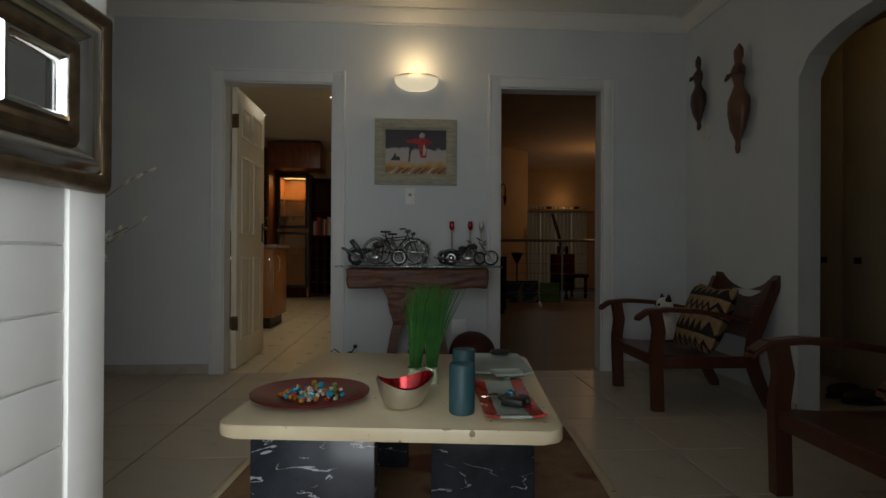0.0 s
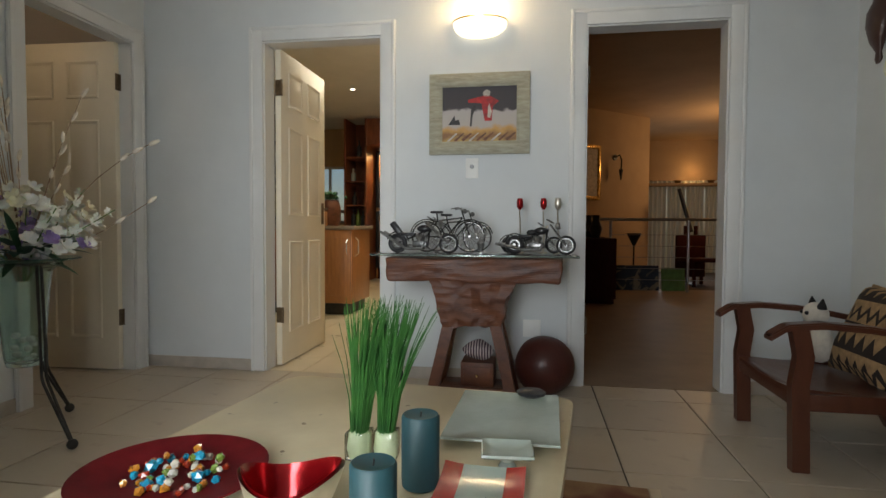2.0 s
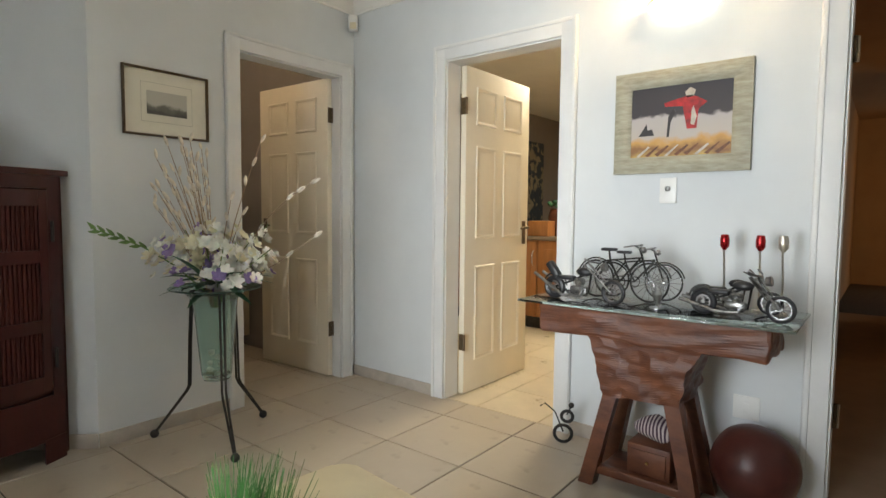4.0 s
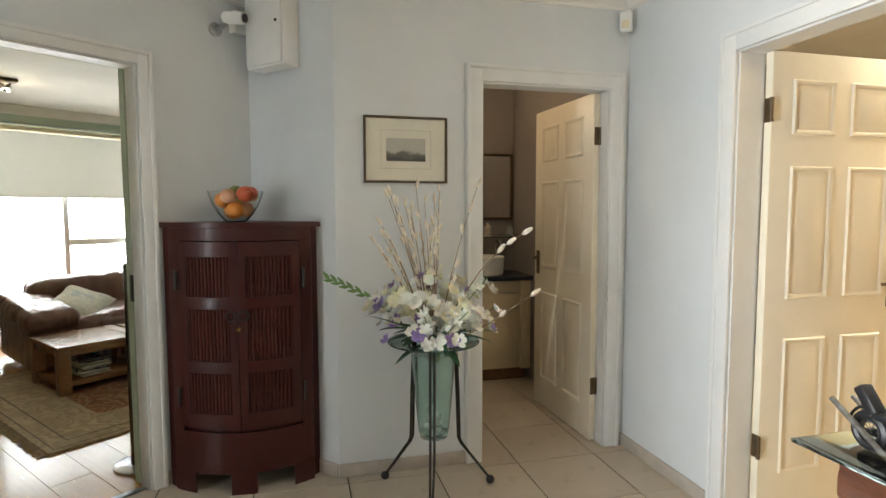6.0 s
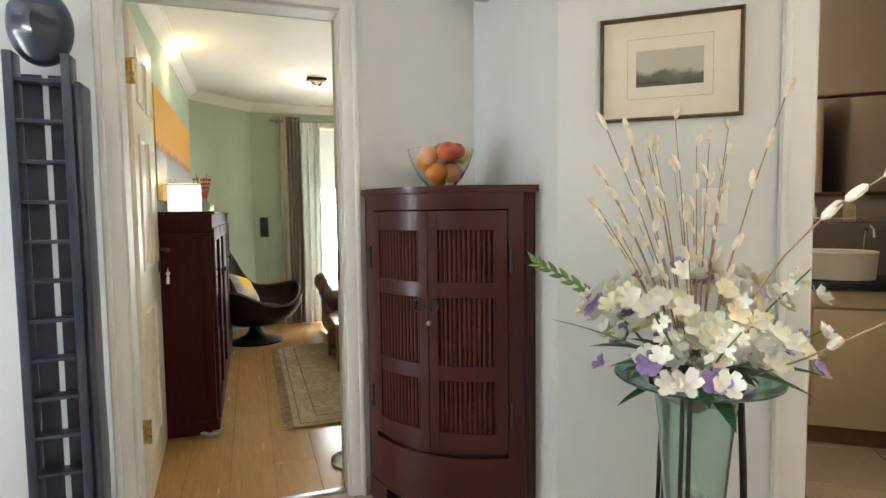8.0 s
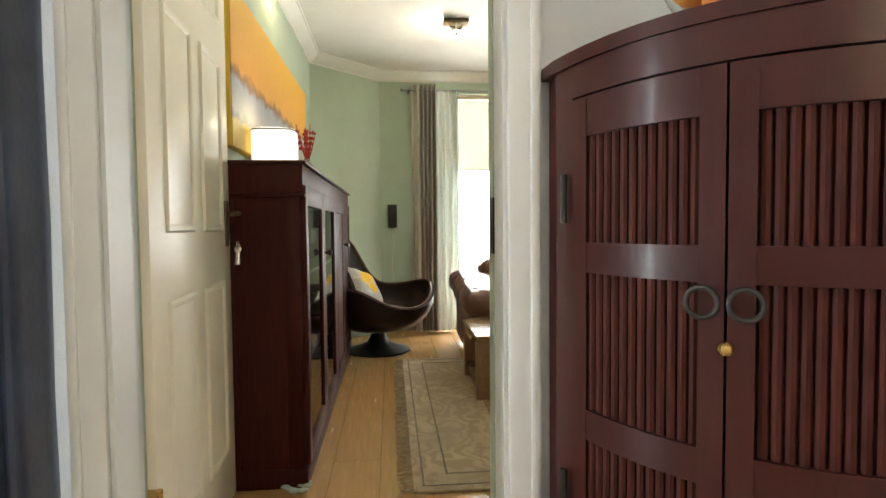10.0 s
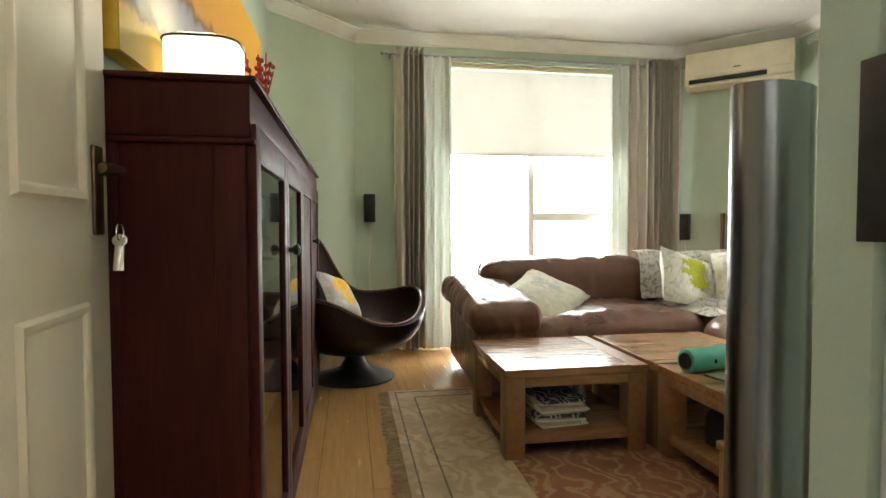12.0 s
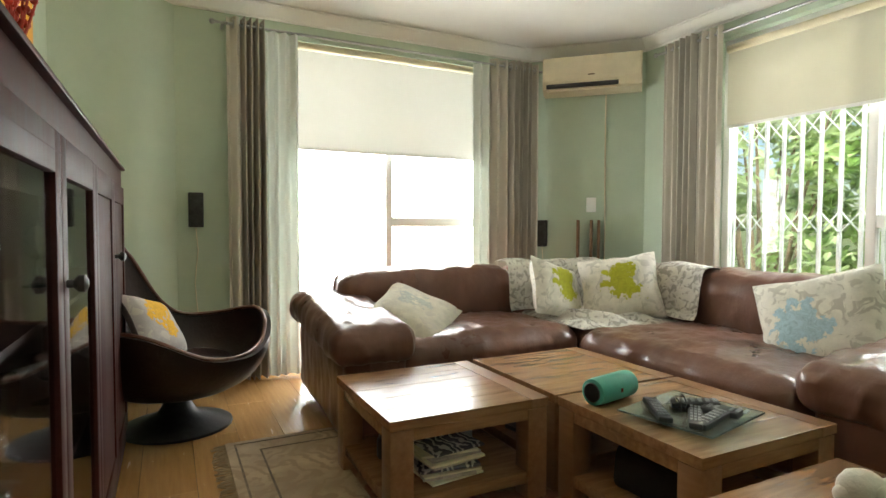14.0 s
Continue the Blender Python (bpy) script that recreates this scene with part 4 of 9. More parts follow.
for i in range(4):
    y0, y1 = i * DW + 0.003, (i + 1) * DW - 0.003
    bm = boxes((CD + 0.001, CD + 0.021, y0, y0 + 0.055, 0.085, 1.135, 0.003), (CD + 0.001, CD + 0.021, y1 - 0.055, y1, 0.085, 1.135, 0.003),
               (CD + 0.001, CD + 0.021, y0 + 0.055, y1 - 0.055, 0.085, 0.16, 0.003), (CD + 0.001, CD + 0.021, y0 + 0.055, y1 - 0.055, 1.06, 1.135, 0.003))
    d = part("glazed_door", bm, "mahogany", cb)
    if i < 2:
        g = part("pane", boxes((CD + 0.008, CD + 0.012, y0 + 0.055, y1 - 0.055, 0.16, 1.06)), "cabinet_glass", d)
        g.visible_shadow = False
    else:
        part("wood_panel", boxes((CD + 0.004, CD + 0.016, y0 + 0.055, y1 - 0.055, 0.16, 1.06, 0.004)), "mahogany", d)
    bm = B()
    yk = y0 + 0.028
    if i % 2 == 0:
        bm.free()
        continue
    lathe(bm, [(0.008, 0), (0.008, 0.012), (0.017, 0.02), (0.017, 0.03), (0.008, 0.036)], 12, pose(CD + 0.02, yk, 0.86, 0, 90, 0))
    part("knob", bm, "black_plastic", d, "dark turned knob")
for i, (y, z, h, r) in enumerate(((0.15, 0.795, 0.16, 0.03), (0.28, 0.795, 0.2, 0.028), (0.40, 0.435, 0.14, 0.04), (0.16, 0.435, 0.2, 0.03), (0.65, 0.795, 0.15, 0.04), (0.82, 0.435, 0.2, 0.03), (0.62, 0.435, 0.12, 0.05), (0.2, 0.086, 0.18, 0.05), (0.75, 0.086, 0.2, 0.04), (1.2, 0.795, 0.17, 0.035), (1.3, 0.435, 0.15, 0.04))):
    bm = B()
    lathe(bm, [(r, 0), (r * 0.9, 0.006), (r * 0.2, 0.012), (r * 0.2, h * 0.45), (r * 0.8, h * 0.6), (r, h * 0.85), (r * 0.85, h)], 14)
    solid("drinking_glass", bm, "clear_glass", LM @ T(0.16, 1.0 + y, z), "stemmed glass on a cabinet shelf", "glass", group="glasses in the cabinet")

# ---- sofas ----
def upholstered(name, parent, dims, r, puff, seed, material="leather", label="", amp=0.010, ruck=None, shape=None):
    """A padded block with a swelling top and creases."""
    x0, x1, y0, y1, z0, z1 = dims
    bm = B()
    box(bm, x0, x1, y0, y1, z0, z1)
    bmesh.ops.subdivide_edges(bm, edges=bm.edges[:], cuts=34, use_grid_fill=True)
    c = Vector(((x0 + x1) / 2, (y0 + y1) / 2, (z0 + z1) / 2))
    h = Vector(((x1 - x0) / 2, (y1 - y0) / 2, (z1 - z0) / 2))
    for v in bm.verts:
        d = v.co - c
        inner = Vector([max(-(h[i] - r), min(h[i] - r, d[i])) for i in range(3)])
        e = d - inner
        if e.length > 1e-6:
            e = e.normalized() * r
        v.co = c + inner + e
        a, b = (d.x / h.x), (d.y / h.y)
        if d.z > 0:
            v.co.z += puff * (1 - a * a) * (1 - b * b)
        wr = 1 - abs(noise.noise(Vector((v.co.x * 11 + seed * 3, v.co.y * 11, v.co.z * 2.6)))) * 2.2
        if e.length > 1e-6 and material == "leather":
            v.co += e.normalized() * 0.009 * max(0.0, wr) ** 2
        if ruck:
            k, freq, high = ruck
            along, across = v.co[k], v.co[1 - k] + v.co.z
            fold = 1 - 2.4 * abs(noise.noise(Vector((along * freq + seed * 5, across * 2.2, seed))))
            patch = max(0.0, 0.45 + noise.noise(Vector((along * 3 + seed, across * 4, 2.0))))
            v.co += e.normalized() * high * patch * max(0.0, fold) if e.length > 1e-6 else Vector((0, 0, 0))
        v.co += Vector((noise.noise(v.co * 7 + Vector((seed, 0, 0))), noise.noise(v.co * 7 + Vector((0, seed, 0))), noise.noise(v.co * 9 + Vector((0, 0, seed))))) * amp
        if shape:
            shape(v)
    return part(name, bm, material, parent, label)


s1 = thing("corner_sofa", LM, "brown leather corner sofa with rolled padded arms", "sofa")


def arm_slope(axis, front, back, drop):
    """Lowers the front of an arm pad and lets its nose roll over."""
    def f(v):
        k = max(0.0, min(1.0, (v.co[axis] - back) / (front - back)))
        v.co.z -= drop * k ** 1.4
    return f


upholstered("base", s1, (1.22, 3.42, 2.78, 3.50, 0.05, 0.26), 0.04, 0, 1)
upholstered("base", s1, (2.56, 3.42, 1.10, 2.78, 0.05, 0.26), 0.04, 0, 2)
upholstered("seat_cushion", s1, (1.46, 2.50, 2.62, 3.30, 0.24, 0.43), 0.085, 0.03, 3, ruck=(0, 17, 0.014))
upholstered("seat_cushion", s1, (2.50, 3.20, 2.55, 3.28, 0.25, 0.42), 0.06, 0.02, 4)
upholstered("seat_cushion", s1, (2.40, 3.20, 1.42, 2.56, 0.24, 0.43), 0.085, 0.03, 5, ruck=(1, 24, 0.012))
upholstered("seat_front", s1, (2.44, 2.56, 1.42, 2.54, 0.10, 0.27), 0.05, 0.0, 15, ruck=(1, 17, 0.010))
upholstered("backrest", s1, (1.36, 2.50, 3.20, 3.56, 0.32, 0.725), 0.13, 0.0, 6, ruck=(0, 10, 0.016))
upholstered("backrest", s1, (3.14, 3.50, 1.36, 2.58, 0.32, 0.735), 0.13, 0.0, 7, ruck=(1, 12, 0.014))
upholstered("corner_backrest", s1, (2.46, 3.50, 3.20, 3.54, 0.32, 0.715), 0.12, 0.0, 8)
upholstered("corner_backrest", s1, (3.14, 3.48, 2.54, 3.24, 0.32, 0.715), 0.12, 0.0, 9)
upholstered("arm", s1, (1.19, 1.48, 2.62, 3.54, 0.05, 0.50), 0.04, 0.0, 10, shape=arm_slope(1, 2.62, 3.54, 0.06), amp=0.006)
upholstered("arm", s1, (2.46, 3.44, 1.13, 1.40, 0.05, 0.46), 0.04, 0.0, 11, shape=arm_slope(0, 2.46, 3.44, 0.05), amp=0.006)
upholstered("arm_pad", s1, (1.125, 1.52, 2.585, 3.54, 0.435, 0.60), 0.066, 0.02, 12, ruck=(1, 20, 0.007), amp=0.004, shape=arm_slope(1, 2.585, 3.54, 0.085))
upholstered("arm_pad", s1, (2.42, 3.44, 1.08, 1.44, 0.405, 0.57), 0.066, 0.02, 13, ruck=(0, 20, 0.007), amp=0.004, shape=arm_slope(0, 2.42, 3.44, 0.06))

# ---- oak tables ----
def oak_table(x, y):
    ob = thing("oak_table", LM @ T(x, y), "square chunky oak coffee table with a low shelf", "coffee table", "oak tables")
    W = 0.60
    top = part("tabletop", boxes((0.004, W - 0.004, 0.004, W - 0.004, 0.335, 0.362, 0.002)), "oak", ob)
    for k in range(5):
        w = (W - 0.002) / 5
        part("plank", boxes((0.0, W - 0.072, 0.001 + k * w, 0.001 + (k + 1) * w - 0.0012, 0.340, 0.370, 0.0015)), "oak", top, smooth=False)
    part("plank", boxes((W - 0.0708, W, 0.0, W, 0.340, 0.370, 0.0015)), "oak_across", top, smooth=False)
    for a in (0.003, W - 0.083):
        for b in (0.003, W - 0.083):
            part("leg", boxes((a, a + 0.08, b, b + 0.08, 0.0, 0.335, 0.004)), "oak_across", ob)
    part("low_shelf", boxes((0.012, W - 0.012, 0.012, W - 0.012, 0.07, 0.11, 0.003)), "oak", ob)
    for q in ((0.084, W - 0.084, 0.005, 0.03, 0.298, 0.335), (0.084, W - 0.084, W - 0.03, W - 0.005, 0.298, 0.335), (0.005, 0.03, 0.084, W - 0.084, 0.298, 0.335), (W - 0.03, W - 0.005, 0.084, W - 0.084, 0.298, 0.335)):
        part("apron", boxes((*q, 0.002)), "oak", ob)
    return ob


oak_table(1.10, 1.85)
oak_table(1.735, 1.86)
oak_table(1.735, 1.245)

# lounge rug
def frame_strip(x0, x1, y0, y1, w, z0, z1):
    return boxes((x0, x1, y0, y0 + w, z0, z1), (x0, x1, y1 - w, y1, z0, z1), (x0, x0 + w, y0 + w, y1 - w, z0, z1), (x1 - w, x1, y0 + w, y1 - w, z0, z1))


rg = thing("lounge_rug", LM @ T(0, 0), "cream oriental rug with a fringed edge on the lounge floor", "rug")
M["cream_rug"] = ribboned("cream_rug", (0.44, 0.335, 0.205), (0.32, 0.235, 0.14), 3.0, 0.45, 0.75, 0.95, 22)
M["rug_line"] = mat("rug_line", (0.17, 0.13, 0.085), 0.95, var=0.3, scale=30)
M["rug_field"] = ribboned("rug_field", (0.25, 0.11, 0.055), (0.31, 0.19, 0.10), 4.0, 0.5, 0.95, 0.95, 18)
part("carpet", boxes((0.71, 2.35, 0.84, 2.86, 0.002, 0.014, 0.004)), "cream_rug", rg)
for k in (0.035, 0.13):
    part("border_line", frame_strip(0.71 + k, 2.35 - k, 0.84 + k, 2.86 - k, 0.008, 0.012, 0.0152), "rug_line", rg)
part("field", boxes((1.13, 1.93, 1.28, 2.40, 0.012, 0.0158, 0.001)), "rug_field", rg)
bm = B()
random.seed(3)
for i in range(150):
    y = 0.85 + 2.0 * i / 149
    tube(bm, [(0.712, y, 0.008), (0.685, y + random.uniform(-0.006, 0.006), 0.006), (0.655 + random.uniform(-0.01, 0.01), y + random.uniform(-0.012, 0.012), 0.004)], 0.003, 4)
fr = part("fringe", bm, "cream_rug", rg)
fr["kind"] = "stuff"

# ---- shell chair ----
sc = thing("shell_chair", LM @ T(0.53, 3.24, 0, 46), "dark brown leather shell swivel chair on a disc foot", "armchair")


def rim_at(th):
    t = abs(th)
    return 0.36 + 0.15 * math.exp(-((t - 1.95) / 0.55) ** 2) + 0.10 * math.exp(-((t - 1.1) / 0.6) ** 2) + 0.50 * math.exp(-(t / 0.55) ** 2)


def shell(u, v):
    th = (u - 0.5) * 2 * math.pi
    rim = rim_at(th)
    rr = 0.05 + (0.33 + 0.07 * math.exp(-((abs(th) - 1.9) / 0.7) ** 2)) * math.sin(v * math.pi / 2) ** 0.8
    z = 0.19 + (rim - 0.19) * v ** 1.9
    return Vector((rr * math.sin(th), rr * math.cos(th) * 0.95, z))


bm = B()
sheet(bm, shell, 56, 14)
bmesh.ops.remove_doubles(bm, verts=bm.verts, dist=0.001)
bm.normal_update()
bmesh.ops.solidify(bm, geom=bm.faces[:], thickness=0.03)
hewn(bm, 0.006, 5, 9)
part("shell", bm, "dark_leather", sc)
bm = B()
lathe(bm, [(0.02, 0.235), (0.20, 0.25), (0.27, 0.285), (0.25, 0.325), (0.12, 0.335), (0.005, 0.335)], 28)
hewn(bm, 0.008, 3, 9)
part("seat_pad", bm, "dark_leather", sc)
bm = B()
tube(bm, [shell(i / 64, 1.0) + Vector((0, 0, 0.004)) for i in range(65)], 0.010, 8)
part("rim_piping", bm, "leather", sc, "lighter brown leather piping")
bm = B()
lathe(bm, [(0.25, 0), (0.25, 0.012), (0.17, 0.035), (0.09, 0.07), (0.06, 0.12), (0.06, 0.16), (0.13, 0.20)], 28)
part("pedestal", bm, "dark_metal", sc)

# ---- slim tower speaker ----
ts = thing("tower_speaker", LM @ T(0.972, 0.335, 0, 150), "slim dark metal tower speaker on a round foot", "speaker")
bm = B()
lathe(bm, [(0.125, 0), (0.125, 0.010), (0.11, 0.018), (0.02, 0.02)], 28)
part("foot", bm, "steel", ts)
bm = B()
pts = [(0.041 * math.cos(a), 0.046 * math.sin(a) + 0.01) for a in [math.pi * (i / 16 - 0.25) * 0.94 for i in range(-6, 23)] if math.sin(a) > -0.75]
prism(bm, pts, 0.02, 1.078, 0.003)
for v in bm.verts:
    if v.co.z > 1.0:
        v.co.z += 0.12 * v.co.x
part("column", bm, "tower_steel", ts)
part("grille", boxes((-0.028, 0.028, -0.034, -0.026, 0.12, 1.05, 0.001)), "black_plastic", ts)

# ---- window joinery ----
def casement(name, m, x0, x1, z0, z1, mull, bar, label):
    ob = thing(name, m, label, "window", kind="structure")
    f = 0.045
    bm = B()
    box(bm, x0, x0 + f, 0.06, 0.11, z0, z1, 0.003)
    box(bm, x1 - f, x1, 0.06, 0.11, z0, z1, 0.003)
    box(bm, x0 + f, x1 - f, 0.06, 0.11, z0, z0 + f, 0.003)
    box(bm, x0 + f, x1 - f, 0.06, 0.11, z1 - f, z1, 0.003)
    part("window_frame", bm, "white_paint", ob)
    part("mullion", boxes((mull - 0.024, mull + 0.024, 0.058, 0.108, z0 + f, z1 - f, 0.003)), "white_paint", ob)
    part("transom", boxes((mull + 0.024, x1 - f, 0.062, 0.104, bar - 0.035, bar + 0.03, 0.003)), "white_paint", ob)
    for a, b, c, d in ((x0 + f, mull - 0.024, z0 + f, z1 - f), (mull + 0.024, x1 - f, z0 + f, bar - 0.035), (mull + 0.024, x1 - f, bar + 0.03, z1 - f)):
        g = part("pane", boxes((a, b, 0.082, 0.086, c, d)), "clear_glass", ob)
        g.visible_shadow = False
    return ob


casement("window_terrace", LM @ T(0, 4.03), 1.12, 2.80, 0.0, 2.2, 1.95, 1.01, "white framed terrace door with plain panes")
casement("window_kitchen", T(-3.8, 11.1), 0.12, 0.80, 0.98, 2.05, 0.46, 1.2, "white framed kitchen window over the garden")
casement("window_side", LM @ T(3.76, 3.40, 0, -90), 0.62, 2.20, 0.0, 2.2, 1.50, 1.01, "white framed sliding window looking on to garden")

M["blind"] = mat("blind", (0.82, 0.82, 0.78), 0.8, var=0.02, scale=3, bump=0.04, fine=300, trans=0.0)
nt = M["blind"].node_tree
tl = nt.nodes.new("ShaderNodeBsdfTranslucent")
tl.inputs[0].default_value = (0.68, 0.68, 0.65, 1)
mx = nt.nodes.new("ShaderNodeMixShader")
mx.inputs[0].default_value = 0.30
nt.links.new(nt.nodes["Principled BSDF"].outputs[0], mx.inputs[1])
nt.links.new(tl.outputs[0], mx.inputs[2])
nt.links.new(mx.outputs[0], nt.nodes["Material Output"].inputs[0])
M["sheer"] = mat("sheer", (0.74, 0.76, 0.72), 0.9, var=0.0, scale=2, bump=0.0)
nt = M["sheer"].node_tree
tl = nt.nodes.new("ShaderNodeBsdfTranslucent")
tl.inputs[0].default_value = (0.80, 0.86, 0.80, 1)
tp = nt.nodes.new("ShaderNodeBsdfTransparent")
mx = nt.nodes.new("ShaderNodeMixShader")
mx.inputs[0].default_value = 0.20
mx2 = nt.nodes.new("ShaderNodeMixShader")
mx2.inputs[0].default_value = 0.03
nt.links.new(nt.nodes["Principled BSDF"].outputs[0], mx.inputs[1])
nt.links.new(tl.outputs[0], mx.inputs[2])
nt.links.new(mx.outputs[0], mx2.inputs[1])
nt.links.new(tp.outputs[0], mx2.inputs[2])
nt.links.new(mx2.outputs[0], nt.nodes["Material Output"].inputs[0])
M["drape"] = mat("drape", (0.54, 0.51, 0.44), 0.85, var=0.03, scale=2, bump=0.02, fine=250, stretch=(1, 1, 1))
# Darker copy of drape: shading of the deep folds is put into the colour.
M["drape_shaded"] = mat("drape_shaded", (0.42, 0.395, 0.34), 0.85, var=0.03, scale=2, bump=0.02, fine=250)


M["blind_beige"] = mat("blind_beige", (0.66, 0.635, 0.55), 0.8, var=0.03, scale=3, bump=0.05, fine=300)
nt = M["blind_beige"].node_tree
tl = nt.nodes.new("ShaderNodeBsdfTranslucent")
tl.inputs[0].default_value = (0.62, 0.60, 0.50, 1)
mx = nt.nodes.new("ShaderNodeMixShader")
mx.inputs[0].default_value = 0.35
nt.links.new(nt.nodes["Principled BSDF"].outputs[0], mx.inputs[1])
nt.links.new(tl.outputs[0], mx.inputs[2])
nt.links.new(mx.outputs[0], nt.nodes["Material Output"].inputs[0])


def blind(m, w, top, bottom, label, cloth="blind"):
    ob = thing("roller_blind", m, label, "blind", "roller blinds")
    part("cloth", boxes((0, w, 0.0, 0.0015, bottom, top - 0.03)), cloth, ob)
    bm = B()
    tube(bm, [(-0.01, 0.02, top), (w + 0.01, 0.02, top)], 0.028, 14)
    part("roller", bm, "cream_plastic", ob)
    part("bottom_bar", boxes((-0.002, w + 0.002, -0.005, 0.007, bottom - 0.018, bottom, 0.003)), "white_plastic", ob)


blind(LM @ T(1.20, 4.015), 1.52, 2.165, 1.50, "cream roller blind pulled halfway down the terrace door")
blind(LM @ T(3.745, 2.70, 0, -90), 1.42, 2.12, 1.63, "cream roller blind drawn down over the top of the side window", "blind_beige")


def curtain(name, m, w, n, depth, z0, z1, material, label, stripes=None, seed=0):
    bm = B()
    random.seed(seed)
    ph = [random.uniform(0.8, 1.2) for _ in range(n + 2)]
    steps = n * 10

    def fn(u, v):
        k = u * n
        a = ph[int(k)] * depth * math.sin(2 * math.pi * k)
        fl = 1 + 0.12 * (1 - v) * math.sin(5 * u + seed)
        return Vector((w * u + 0.008 * math.sin(3 * v + 7 * u) * (1 - v), a * fl, z0 + (z1 - z0) * v))
    sheet(bm, fn, steps, 8, 0.002)
    ob = thing(name, m, label, "curtain", "lounge curtains")
    part("cloth", bm, material, ob)
    for i in range(n):
        bm = B()
        x = w * (i + 0.5) / n
        ring(bm, 0.024, 0.004, pose(x, 0, z1 - 0.045, 0, 90, 0), 16, 6)
        if material != "sheer":
            part("eyelet", bm, "steel", ob)
        else:
            bm.free()
    return ob


for m, spans, rod in ((LM @ T(0, 3.915), ((0.835, 0.075, 1, "drape"), (0.91, 0.15, 4, "drape_shaded"), (1.062, 0.20, 3, "sheer"), (2.55, 0.14, 2, "sheer"), (2.69, 0.165, 2, "drape"), (2.858, 0.20, 5, "drape_shaded"), (3.06, 0.075, 1, "drape")), (0.755, 3.20)),
                      (LM @ T(3.64, 3.22, 0, -90), ((0.10, 0.12, 2, "drape"), (0.23, 0.14, 3, "drape_shaded"), (0.38, 0.18, 3, "drape"), (1.9, 0.25, 5, "drape")), (0.02, 2.3))):
    r = thing("curtain_rod", m, "thin metal curtain rod on brackets above the window", "curtain rod")
    bm = B()
    tube(bm, [(rod[0], 0, 2.20), (rod[1], 0, 2.20)], 0.009, 10)
    part("rod", bm, "steel", r)
    for x in rod:
        bm = B()
        ball(bm, (x, 0, 2.20), 0.017)
        part("finial", bm, "steel", r)
    for x in (rod[0] + 0.06, rod[1] - 0.1):
        part("bracket", boxes((x - 0.008, x + 0.008, 0.0, 0.112, 2.19, 2.21, 0.002)), "steel", r)
    for i, (x, w, n, mt) in enumerate(spans):
        word = {"drape": "grey-beige eyelet curtain hanging in folds", "drape_shaded": "grey-beige eyelet curtain in deep folds, darkened as if in shade", "sheer": "thin pale sheer curtain beside the window"}[mt]
        curtain("curtain", m @ T(x, 0), w, n, {"drape": 0.03, "drape_shaded": 0.055, "sheer": 0.022}[mt], 0.015, 2.245 if mt != "sheer" else 2.19, mt, word, seed=i + 3)

# ---- beyond the windows ----
bm = B()
R = 900
prism(bm, [(R * math.cos(2 * math.pi * i / 48), R * math.sin(2 * math.pi * i / 48)) for i in range(48)], -0.6, -0.09)
M["lawn"] = mat("lawn", (0.16, 0.20, 0.07), 0.95, var=0.25, scale=3, bump=0.3, fine=60)
solid("ground", bm, "lawn", None, "sunlit lawn around the house", "ground", "structure", smooth=False)
bm = B()
box(bm, 0.6, 3.2, 4.3, 6.4, -0.09, -0.03)
M["paving"] = mat("paving", (0.55, 0.52, 0.46), 0.85, var=0.12, scale=6)
solid("terrace", bm, "paving", LM, "pale paved terrace outside the lounge door", "terrace", "structure")

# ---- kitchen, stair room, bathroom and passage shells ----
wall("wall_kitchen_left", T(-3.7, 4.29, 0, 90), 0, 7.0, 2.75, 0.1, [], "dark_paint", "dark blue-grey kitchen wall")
wall("wall_kitchen_end", T(-3.8, 11.1), 0, 4.05, 2.75, 0.1, [(0.12, 0.80, 0.98, 2.05)], "kitchen_paint", "warm brown kitchen end wall")
wall("wall_kitchen_right", T(0.25, 4.29, 0, -90) @ T(-6.8, 0), 0, 6.8, 2.75, 0.1, [], "ochre_paint", "warm kitchen side wall")
bm = boxes((-3.8, 0.35, 4.2, 11.3, 2.75, 2.82))
solid("ceiling_kitchen", bm, "ceiling_paint", None, "white kitchen ceiling with downlights", "ceiling", "structure", smooth=False)
wall("wall_stair_right", T(5.2, 4.29, 0, -90) @ T(-9.0, 0), 0, 9.0, 2.75, 0.1, [], "ochre_paint", "dim ochre wall of the stair room")
wall("wall_stair_left", T(0.46, 4.29, 0, 90), 0, 9.0, 2.75, 0.1, [], "ochre_paint", "dim ochre wall of the stair room")
SWP = T(1.1, 9.62, 0, 40.2)
wall("wall_stair_angled", SWP, 0.0, 1.72, 2.75, 0.12, [], "ochre_paint", "dim ochre angled wall with a picture and a sconce")
wall("wall_stair_end", T(0.3, 13.3), 0, 5.1, 2.75, 0.1, [(1.9, 4.0, 0.0, 1.75)], "ochre_paint", "dim ochre end wall with a curtained window")
wall("wall_stair_front", T(2.27, 4.17), 0.0, 3.0, 2.75, 0.12, [], "ochre_paint", "dim ochre wall beside the doorway")
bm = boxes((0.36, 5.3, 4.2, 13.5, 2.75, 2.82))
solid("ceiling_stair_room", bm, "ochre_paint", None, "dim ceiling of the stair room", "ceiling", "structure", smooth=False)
bm = boxes((-3.8, 5.3, 4.2, 13.5, -0.08, -0.012))
floor_back = solid("floor_back", bm, "grout", None, "floor bed of the back rooms", "floor", "structure", smooth=False)
bm = boxes((0.40, 5.2, 4.202, 9.6, -0.011, -0.001))
M["brown_tile"] = mat("brown_tile", (0.27, 0.205, 0.15), 0.5, var=0.12, scale=4)
